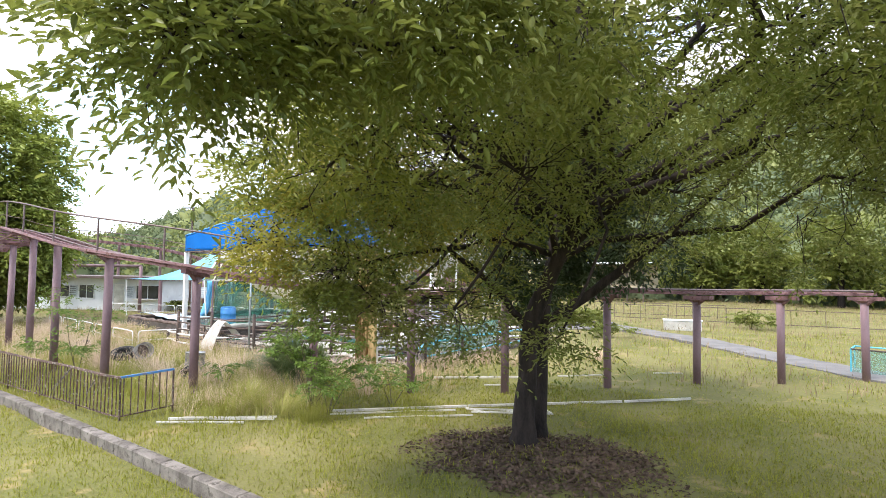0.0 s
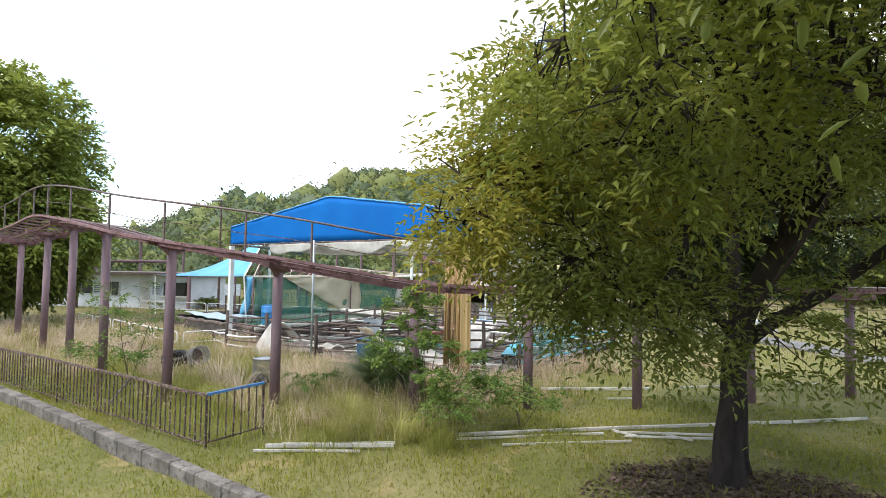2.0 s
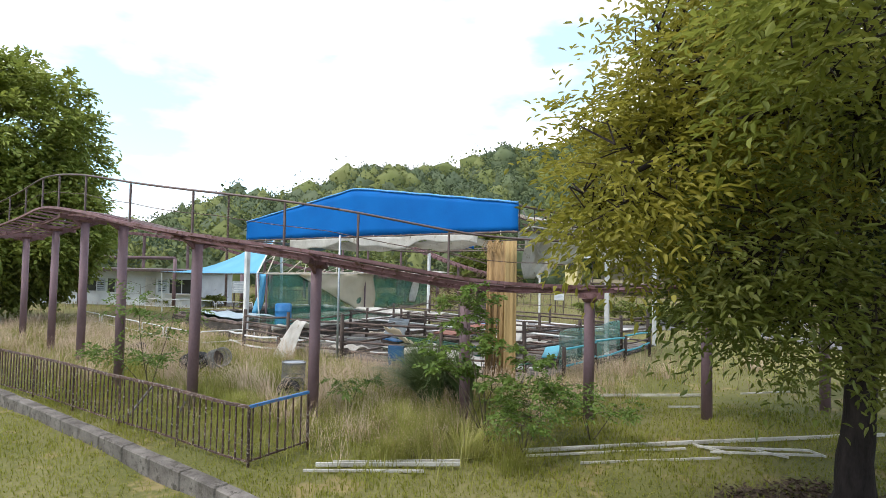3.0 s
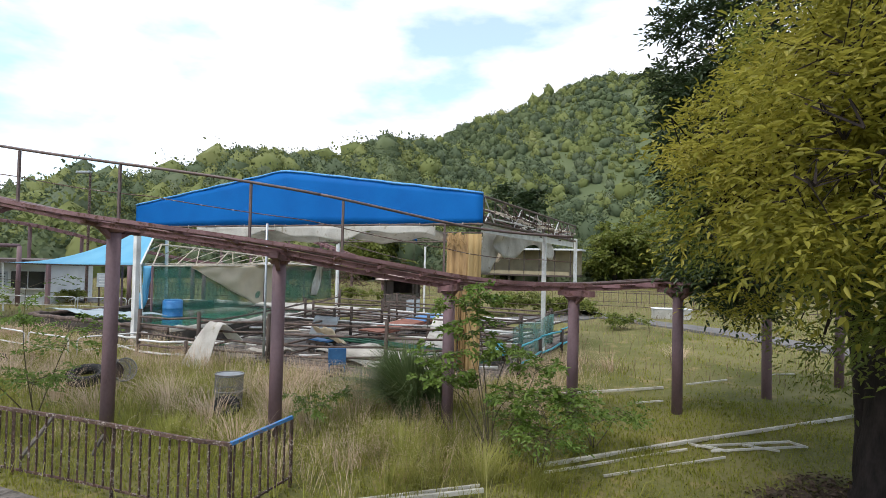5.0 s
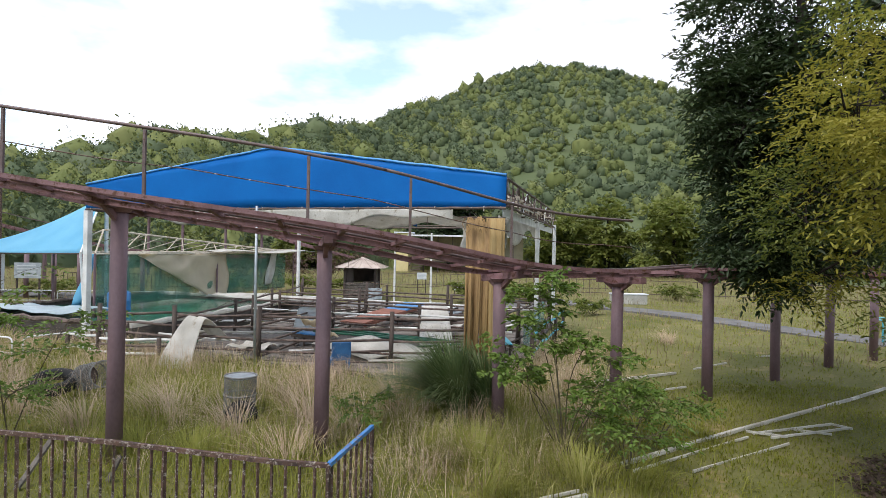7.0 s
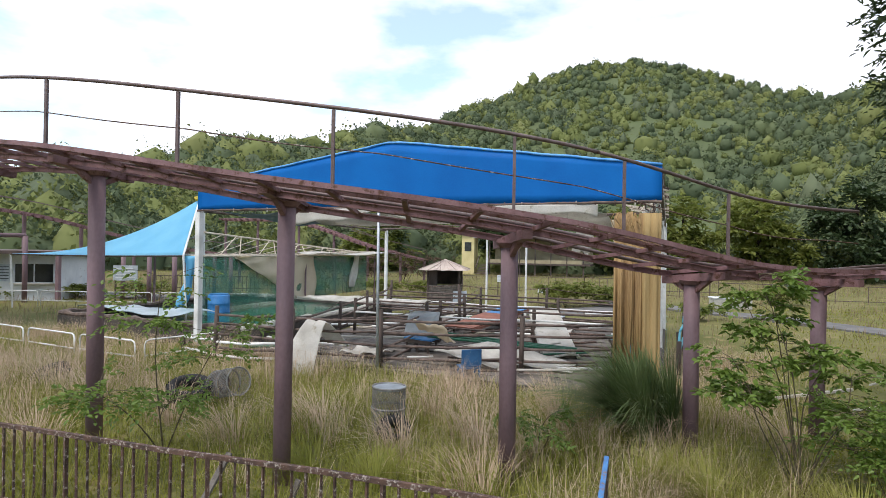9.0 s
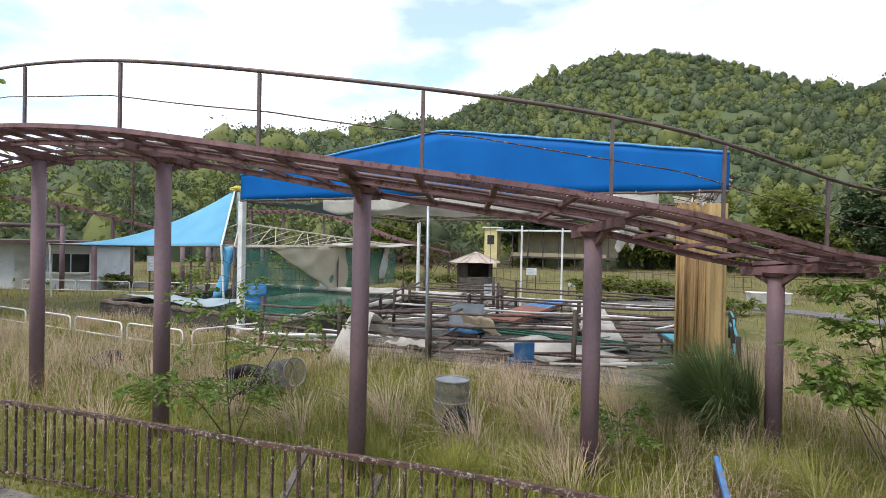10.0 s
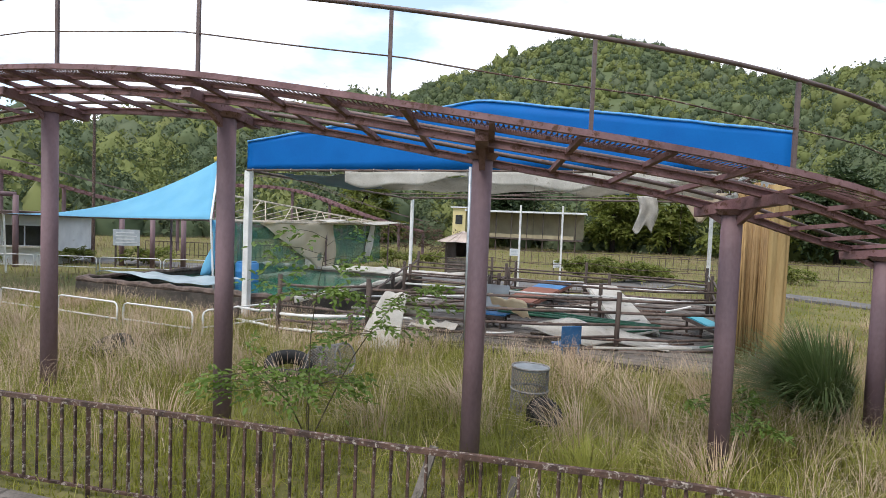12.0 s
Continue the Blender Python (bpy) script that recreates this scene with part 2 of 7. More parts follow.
M_ROOFDARK = surface("brown_roof_sheet", (0.07, 0.05, 0.045), (0.14, 0.1, 0.09), 0.7, scale=2, grain=40, bump=0.2)
M_ROOFHUT = surface("pinkish_roof_tin", (0.34, 0.27, 0.23), (0.5, 0.42, 0.36), 0.7, scale=3, grain=40, bump=0.2)
M_DARKWOOD = surface("dark_brown_timber", (0.035, 0.026, 0.021), (0.095, 0.07, 0.058), 0.8, scale=4, grain=60, bump=0.35, stretch=(1, 1, 0.4))
M_DARKGLASS = surface("dirty_dark_glass", (0.014, 0.015, 0.016), (0.032, 0.034, 0.035), 0.15, scale=3, grain=40, bump=0.02)
M_POOLWATER = surface("stagnant_green_water", (0.008, 0.07, 0.045), (0.02, 0.12, 0.075), 0.12, scale=1.2, grain=12, bump=0.06)
M_ROCK = surface("tank_wall_stone", (0.035, 0.03, 0.026), (0.1, 0.085, 0.074), 0.9, scale=4, grain=40, bump=0.5)
M_SIGN = surface("faded_sign_board", (0.3, 0.34, 0.38), (0.48, 0.52, 0.55), 0.6, scale=6, grain=40, bump=0.05)


def netting(name, colour, open_share):
    """Woven mesh: threads with real gaps between them, too fine to model."""
    m = bpy.data.materials.new(name)
    m.use_nodes = True
    nt = m.node_tree
    bsdf, out = nt.nodes["Principled BSDF"], nt.nodes["Material Output"]
    bsdf.inputs["Base Color"].default_value, bsdf.inputs["Roughness"].default_value = (*colour, 1), 0.8
    geo, nz = nt.nodes.new("ShaderNodeNewGeometry"), nt.nodes.new("ShaderNodeTexNoise")
    nz.inputs["Scale"].default_value, nz.inputs["Detail"].default_value = 1.6, 5
    nt.links.new(geo.outputs["Position"], nz.inputs["Vector"])
    mr = nt.nodes.new("ShaderNodeMapRange")
    mr.inputs["From Min"].default_value, mr.inputs["From Max"].default_value = 0.3, 0.7
    mr.inputs["To Min"].default_value, mr.inputs["To Max"].default_value = max(0, open_share - 0.22), min(1, open_share + 0.22)
    nt.links.new(nz.outputs["Fac"], mr.inputs["Value"])
    tp, mx = nt.nodes.new("ShaderNodeBsdfTransparent"), nt.nodes.new("ShaderNodeMixShader")
    nt.links.new(mr.outputs["Result"], mx.inputs[0])
    nt.links.new(bsdf.outputs[0], mx.inputs[1])
    nt.links.new(tp.outputs[0], mx.inputs[2])
    nt.links.new(mx.outputs[0], out.inputs["Surface"])
    return m


M_NET = netting("green_net", (0.05, 0.2, 0.145), 0.52)
M_NET_PALE = netting("pale_green_net", (0.16, 0.34, 0.28), 0.6)


def let_light_through(m, share):
    """Thin cloth: part of the light that falls on one side leaves by the other."""
    nt = m.node_tree
    bsdf, out = nt.nodes["Principled BSDF"], nt.nodes["Material Output"]
    tr, mx = nt.nodes.new("ShaderNodeBsdfTranslucent"), nt.nodes.new("ShaderNodeMixShader")
    nt.links.new(bsdf.inputs["Base Color"].links[0].from_socket, tr.inputs["Color"])
    mx.inputs[0].default_value = share
    nt.links.new(bsdf.outputs[0], mx.inputs[1])
    nt.links.new(tr.outputs[0], mx.inputs[2])
    nt.links.new(mx.outputs[0], out.inputs["Surface"])


for cloth_material in (M_CANVAS, M_TAN, M_SAIL):
    let_light_through(cloth_material, 0.45)


# ---- mesh helpers ----
def thing(name, label, category, group="", at=(0, 0, 0), kind=""):
    ob = new(name)
    ob.location = at
    ob.empty_display_size = 0.1
    return tagged(ob, label, category, group, kind)


def hang(ob, parent):
    """Put ob under parent and leave it where it stands."""
    ob.parent = parent
    ob.matrix_parent_inverse = Matrix.Identity(4) if parent.parent else parent.matrix_basis.inverted()


def part(name, bm, material, parent=None, label="", smooth=False):
    me = bpy.data.meshes.new(name)
    bm.to_mesh(me)
    bm.free()
    me.materials.append(material)
    if smooth:
        me.polygons.foreach_set("use_smooth", [True] * len(me.polygons))
    ob = new(name, me)
    if parent is not None:
        hang(ob, parent)
    return tagged(ob, label)


def raw(name, verts, tris, material, parent=None, smooth=False):
    """A mesh from arrays made by the code: verts (n, 3), tris (m, 3)."""
    me = bpy.data.meshes.new(name)
    me.vertices.add(len(verts))
    me.vertices.foreach_set("co", np.asarray(verts, dtype=np.float32).ravel())
    m = len(tris)
    me.loops.add(m * 3)
    me.loops.foreach_set("vertex_index", np.asarray(tris, dtype=np.int32).ravel())
    me.polygons.add(m)
    me.polygons.foreach_set("loop_start", np.arange(0, m * 3, 3, dtype=np.int32))
    if smooth:
        me.polygons.foreach_set("use_smooth", np.ones(m, dtype=bool))
    me.update(calc_edges=True)
    me.materials.append(material)
    ob = new(name, me)
    if parent is not None:
        hang(ob, parent)
    return ob


def box(bm, c, size, rz=0.0, bevel=0.0):
    r = bmesh.ops.create_cube(bm, size=1.0, matrix=Matrix.LocRotScale(c, Euler((0, 0, rz)), size))
    if bevel:
        es = list({e for v in r["verts"] for e in v.link_edges})
        bmesh.ops.bevel(bm, geom=es, offset=bevel, segments=1, affect='EDGES', profile=0.5)
    return bm


def beam(bm, p, q, w, h):
    """A square bar from p to q, w wide and h high."""
    p, q = Vector(p), Vector(q)
    d = q - p
    rot = d.to_track_quat('X', 'Z')
    bmesh.ops.create_cube(bm, size=1.0, matrix=Matrix.LocRotScale((p + q) / 2, rot, (d.length, w, h)))
    return bm


def sweep(bm, pts, profile):
    """One bent bar: a closed profile of (across, up) carried along pts, kept upright."""
    pts = [Vector(p) for p in pts]
    rings = []
    for i, p in enumerate(pts):
        d = pts[min(i + 1, len(pts) - 1)] - pts[max(i - 1, 0)]
        a = d.cross(Vector((0, 0, 1))).normalized()
        b = a.cross(d).normalized()
        rings.append([bm.verts.new(p + a * x + b * y) for x, y in profile])
    n = len(profile)
    for s, e in zip(rings, rings[1:]):
        for k in range(n):
            bm.faces.new((s[k], s[(k + 1) % n], e[(k + 1) % n], e[k]))
    bm.faces.new(rings[0])
    bm.faces.new(rings[-1])
    bmesh.ops.recalc_face_normals(bm, faces=bm.faces[:])
    return bm


def oblong(w, h):
    return [(-w / 2, -h / 2), (w / 2, -h / 2), (w / 2, h / 2), (-w / 2, h / 2)]


def tee(w, h, t):
    """An I-section w wide and h high, of plates t thick."""
    x, y = w / 2, h / 2
    return [(-x, -y), (x, -y), (x, t - y), (t / 2, t - y), (t / 2, y - t), (x, y - t), (x, y), (-x, y), (-x, y - t), (-t / 2, y - t), (-t / 2, t - y), (-x, t - y)]


def tube(bm, pts, r, n=8, cap=True):
    """A round bar through pts; r is one radius or one for each point."""
    pts = [Vector(p) for p in pts]
    rs = r if isinstance(r, (list, tuple)) else [r] * len(pts)
    rings = []
    for i, p in enumerate(pts):
        d = (pts[min(i + 1, len(pts) - 1)] - pts[max(i - 1, 0)]).normalized()
        a = d.orthogonal().normalized() if abs(d.z) > 0.9 else d.cross(Vector((0, 0, 1))).normalized()
        b = d.cross(a)
        rings.append([bm.verts.new(p + rs[i] * (math.cos(2 * math.pi * k / n) * a + math.sin(2 * math.pi * k / n) * b)) for k in range(n)])
    for s, e in zip(rings, rings[1:]):
        da = min(range(n), key=lambda k: (e[k].co - s[0].co).length)
        for k in range(n):
            bm.faces.new((s[k], s[(k + 1) % n], e[(k + 1 + da) % n], e[(k + da) % n]))
    if cap:
        bm.faces.new(rings[0])
        bm.faces.new(rings[-1])
    bmesh.ops.recalc_face_normals(bm, faces=bm.faces[:])
    return bm


def sheet(bm, fn, nu, nv, thick=0.006):
    """A cloth or plate through fn(u, v), u and v from 0 to 1, with a thickness."""
    g = [[Vector(fn(i / nu, j / nv)) for j in range(nv + 1)] for i in range(nu + 1)]
    lay = []
    for s in (0, 1):
        rows = []
        for i in range(nu + 1):
            row = []
            for j in range(nv + 1):
                a = g[min(i + 1, nu)][j] - g[max(i - 1, 0)][j]
                b = g[i][min(j + 1, nv)] - g[i][max(j - 1, 0)]
                nrm = a.cross(b)
                nrm = nrm.normalized() if nrm.length > 1e-9 else Vector((0, 0, 1))
                row.append(bm.verts.new(g[i][j] + nrm * thick * (0.5 - s)))
            rows.append(row)
        lay.append(rows)
    t, b = lay
    for i in range(nu):
        for j in range(nv):
            bm.faces.new((t[i][j], t[i + 1][j], t[i + 1][j + 1], t[i][j + 1]))
            bm.faces.new((b[i][j + 1], b[i + 1][j + 1], b[i + 1][j], b[i][j]))
    for i in range(nu):
        bm.faces.new((b[i][0], b[i + 1][0], t[i + 1][0], t[i][0]))
        bm.faces.new((t[i][nv], t[i + 1][nv], b[i + 1][nv], b[i][nv]))
    for j in range(nv):
        bm.faces.new((t[0][j], t[0][j + 1], b[0][j + 1], b[0][j]))
        bm.faces.new((b[nu][j], b[nu][j + 1], t[nu][j + 1], t[nu][j]))
    return bm


def bezier(pts, t):
    """Catmull-Rom through pts; t from 0 to len(pts) - 1."""
    i = min(max(int(math.floor(t)), 0), len(pts) - 2)
    f = t - i
    p0, p1, p2, p3 = (Vector(pts[min(max(k, 0), len(pts) - 1)]) for k in (i - 1, i, i + 1, i + 2))
    return 0.5 * ((2 * p1) + (p2 - p0) * f + (2 * p0 - 5 * p1 + 4 * p2 - p3) * f * f + (3 * p1 - p0 - 3 * p2 + p3) * f ** 3)


def unit(a):
    return a / np.maximum(np.linalg.norm(a, axis=1, keepdims=True), 1e-9)


def leaf_arrays(rng, centre, outward, length, width, droop=0.25):
    """Folded pointed leaves, four corners and two faces each."""
    n = len(centre)
    d = unit(outward + rng.normal(0, 0.8, (n, 3)) + np.array([0, 0, -droop]))
    side = unit(np.cross(d, rng.normal(0, 0.6, (n, 3)) + np.array([0, 0, 1.0])))
    up = np.cross(side, d)
    L, W = length * rng.uniform(0.6, 1.25, (n, 1)), width * rng.uniform(0.7, 1.25, (n, 1))
    v = np.stack([centre, centre + d * L * 0.45 + side * W * 0.5 + up * W * 0.18, centre + d * L, centre + d * L * 0.45 - side * W * 0.5 + up * W * 0.18], 1)
    base = np.arange(n)[:, None] * 4
    return v.reshape(-1, 3), np.concatenate([base + np.array([0, 2, 1]), base + np.array([0, 3, 2])], 0)


def spray_arrays(rng, base, way, reach, leaf, per=8):
    """Leafy twigs: each starts at base, runs along way, droops, and carries leaves on both sides and at its end."""
    n = len(base)
    d = unit(way)
    side = unit(np.cross(d, np.array([0, 0, 1.0]) + rng.normal(0, 0.3, (n, 3))))
    R = reach * rng.uniform(0.6, 1.2, (n, 1))
    B, D = [], []
    for i in range(per):
        f = (i + 1) / per
        B.append(base + d * R * f + np.array([0, 0, -0.35]) * R * f * f + rng.normal(0, 0.02, (n, 3)) * reach)
        s = 0.0 if i == per - 1 else (0.85 if i % 2 else -0.85)
        D.append(d * 0.7 + side * s + np.array([0, 0, -0.25]) + rng.normal(0, 0.28, (n, 3)))
    B, D = np.stack(B, 1).reshape(-1, 3), unit(np.stack(D, 1).reshape(-1, 3))
    m = len(B)
    w = unit(np.cross(D, np.array([0, 0, 1.0]) + rng.normal(0, 0.4, (m, 3))))
    up = np.cross(w, D)
    L, W = leaf[0] * rng.uniform(0.65, 1.25, (m, 1)), leaf[1] * rng.uniform(0.7, 1.25, (m, 1))
    a, b, fold, bow = D * L * 0.28, D * L * 0.68, up * W * 0.15, up * L * 0.08
    v = np.stack([B, B + a + w * W * 0.45 + fold + bow, B + b + w * W * 0.38 + fold + bow, B + D * L, B + b - w * W * 0.38 + fold + bow, B + a - w * W * 0.45 + fold + bow], 1)
    k = np.arange(m)[:, None] * 6
    return v.reshape(-1, 3), np.concatenate([k + np.array(f) for f in ((0, 2, 1), (0, 3, 2), (0, 4, 3), (0, 5, 4))], 0)


def blade_arrays(rng, root, height, width, lean):
    """Grass blades that bend over, five corners and three faces each."""
    n = len(root)
    a = rng.uniform(0, 2 * np.pi, n)
    f = np.stack([np.cos(a), np.sin(a), np.zeros(n)], 1)
    s = np.stack([-np.sin(a), np.cos(a), np.zeros(n)], 1)
    h, ln = height[:, None], (lean * rng.uniform(0.2, 1.3, n))[:, None]
    w = width[:, None] / 2
    up = np.array([0, 0, 1.0])
    mid = root + up * h * 0.62 + f * h * ln * 0.35
    tip = root + up * h * (1 - 0.3 * ln) + f * h * ln
    v = np.stack([root - s * w, root + s * w, mid - s * w * 0.75, mid + s * w * 0.75, tip], 1)
    base = np.arange(n)[:, None] * 5
    t = np.concatenate([base + np.array([0, 1, 3]), base + np.array([0, 3, 2]), base + np.array([2, 3, 4])], 0)
    return v.reshape(-1, 3), t


# ---- ground ----
KERB = [(-26, 6.5), (-20, 5.4), (-13.5, 4.12), (-10.83, 3.54), (-9.6, 3.26), (-7.7, 2.82), (-6.17, 2.45), (-4.79, 2.11), (-3.97, 1.9), (-3.3, 1.75)]
FENCE = [(-24.0, 6.6), (-15.2, 4.82), (-13.0, 4.47), (-10.87, 4.1), (-8.13, 3.65)]
PAVING = [(-32, 23.4), (-24, 22.6), (-18, 21.9), (-13, 21.3), (-9, 20.9), (-6, 21.2), (-3.2, 24.5), (-3.3, 26.8)]
PATHWAY = [(-3.5, 26.5), (-0.6, 22.6), (1.2, 20.6), (2.6, 18.0), (4.0, 15.6), (5.6, 13.6), (8.5, 12.3), (14, 11.5), (30, 11)]


def lumps(x, y):
    return 0.035 * np.sin(x * 1.3 + 0.7) * np.cos(y * 1.1) + 0.02 * np.sin(x * 3.1 + y * 2.3)


def build_ground():
    xs = np.concatenate([np.linspace(-2500, -60, 16)[:-1], np.linspace(-60, -30, 16)[:-1], np.linspace(-30, 16, 140), np.linspace(16, 60, 22)[1:], np.linspace(60, 2500, 16)[1:]])
    ys = np.concatenate([np.linspace(-2500, -30, 12)[:-1], np.linspace(-30, -6, 14)[:-1], np.linspace(-6, 32, 120), np.linspace(32, 70, 20)[1:], np.linspace(70, 2500, 14)[1:]])
    X, Y = np.meshgrid(xs, ys, indexing="ij")
    near = np.clip(1 - np.maximum(np.abs(X + 8) / 60, np.abs(Y - 10) / 50), 0, 1)
    v = np.stack([X, Y, (lumps(X, Y) - 0.03) * near], -1).reshape(-1, 3)
    nx, ny = len(xs), len(ys)
    i, j = np.meshgrid(np.arange(nx - 1), np.arange(ny - 1), indexing="ij")
    a = (i * ny + j).ravel()
    t = np.concatenate([np.stack([a, a + ny, a + ny + 1], 1), np.stack([a, a + ny + 1, a + 1], 1)])
    tagged(raw("ground", v, t, M_SOIL, smooth=True), "rough meadow ground of soil and dry grass", "ground", kind="structure")


build_ground()


# ---- wooded hills ----
RIDGE_AZ = [-90, -65, -60, -52, -47, -41, -36, -31, -25, -19, -15, -12, -6, -1, 3, 7.5, 13, 19, 24.4, 28, 31, 40, 55, 75, 100]
RIDGE_EL = [2, 1.0, 1.2, 2.0, 4.3, 6.6, 7.7, 9.1, 9.6, 10.8, 12.1, 12.3, 14.0, 16.0, 17.2, 18.8, 18.7, 16.6, 14.5, 13.8, 14.0, 14.5, 12, 8, 4]
RIDGE_R = [120, 120, 120, 115, 110, 105, 105, 108, 112, 118, 125, 140, 175, 205, 220, 230, 230, 225, 205, 175, 140, 120, 115, 115, 115]
HILL_C = (-7.0, 0.0)


def hill_height(r, az):
    top = np.interp(az, RIDGE_AZ, RIDGE_R)
    el = np.interp(az, RIDGE_AZ, RIDGE_EL)
    peak = np.maximum(top * np.tan(np.radians(el)) + 2.3 - 1.9 + 0.010 * top, 0)
    foot = 62 + 6 * np.sin(az * 0.13)
    k = np.clip((r - foot) / (top - foot), 0, 1)
    fall = np.clip((r - top) / 160, 0, 1)
    return peak * (k ** 1.15) * (1 - fall * 0.8) + 1.2 * np.sin(r * 0.09 + az * 0.3) * k


def build_hills():
    az, rr = np.linspace(-90, 100, 150), np.linspace(52, 420, 60)
    A, R = np.meshgrid(az, rr, indexing="ij")
    Z = hill_height(R, A) - 0.15
    v = np.stack([HILL_C[0] + R * np.sin(np.radians(A)), HILL_C[1] + R * np.cos(np.radians(A)), Z], -1).reshape(-1, 3)
    i, j = np.meshgrid(np.arange(149), np.arange(59), indexing="ij")
    a = (i * 60 + j).ravel()
    t = np.concatenate([np.stack([a, a + 61, a + 60], 1), np.stack([a, a + 1, a + 61], 1)])
    tagged(raw("hillside", v, t, HAZY_WOODS[0], smooth=True), "green wooded hillside rising behind the park", "hill", kind="structure")
    rng = np.random.default_rng(5)
    core = bmesh.new()
    bmesh.ops.create_icosphere(core, subdivisions=1, radius=1.0)
    cv = np.array([p.co[:] for p in core.verts])
    ct = np.array([[q.index for q in f.verts] for f in core.faces])
    core.free()
    n = 8200
    az = rng.uniform(-68, 48, n)
    top = np.interp(az, RIDGE_AZ, RIDGE_R)
    r = np.sqrt(rng.uniform(0, 1, n) * ((top + 14) ** 2 - 60 ** 2) + 60 ** 2)
    extra = rng.uniform(0, 1, n) < 0.15
    r = np.where(extra, rng.uniform(60, 74, n), r)
    size = rng.uniform(0.95, 2.0, n) * np.where((r < 88) | (az < -14), 1.45, 1.0)
    size = np.where(rng.uniform(0, 1, n) < 0.08, size * 1.5, size)
    group = np.clip((rng.uniform(0, 1, n) * 0.45 + 0.55 * (np.sin(az * 0.45 + 1.7 * np.sin(r * 0.045)) * np.cos(r * 0.09 + 0.25 * az) * 0.6 + 0.5)) * 4, 0, 3.999).astype(int)
    x, y = HILL_C[0] + r * np.sin(np.radians(az)), HILL_C[1] + r * np.cos(np.radians(az))
    z = hill_height(r, az)
    for g in range(4):
        V, T, off = [], [], 0
        for k in np.nonzero(group == g)[0]:
            s, tall = size[k], rng.uniform(0.9, 1.4)
            c = np.array([x[k], y[k], z[k] + s * tall * 0.12])
            k1, k2, ph = rng.normal(0, 3.0, 3), rng.normal(0, 5.5, 3), rng.uniform(0, 6)
            lump = lambda q: 1 + 0.28 * np.sin(q @ k1 + ph) + 0.18 * np.sin(q @ k2)
            V.append(c + cv * lump(cv)[:, None] * s * (0.74 if r[k] < 88 else 0.82) * np.array([1, 1, tall]))
            T.append(ct + off)
            off += len(cv)
            m = 150 if r[k] < 88 else 95 if az[k] < -14 else 56
            d = unit(rng.normal(0, 1, (m, 3)) + np.array([0, 0, 0.9]))
            lv, lt = leaf_arrays(rng, c + d * s * (lump(d) * rng.uniform(0.6, 0.86, m))[:, None] * np.array([1, 1, tall]), d, s * (0.18 if m > 90 else 0.3), s * (0.13 if m > 90 else 0.2), 0.0)
            V.append(lv)
            T.append(lt + off)
            off += len(lv)
        tagged(raw("hill_woods", np.concatenate(V), np.concatenate(T), HAZY_WOODS[g]), "dense mixed green trees covering the hillside", "woods", kind="stuff")


build_hills()


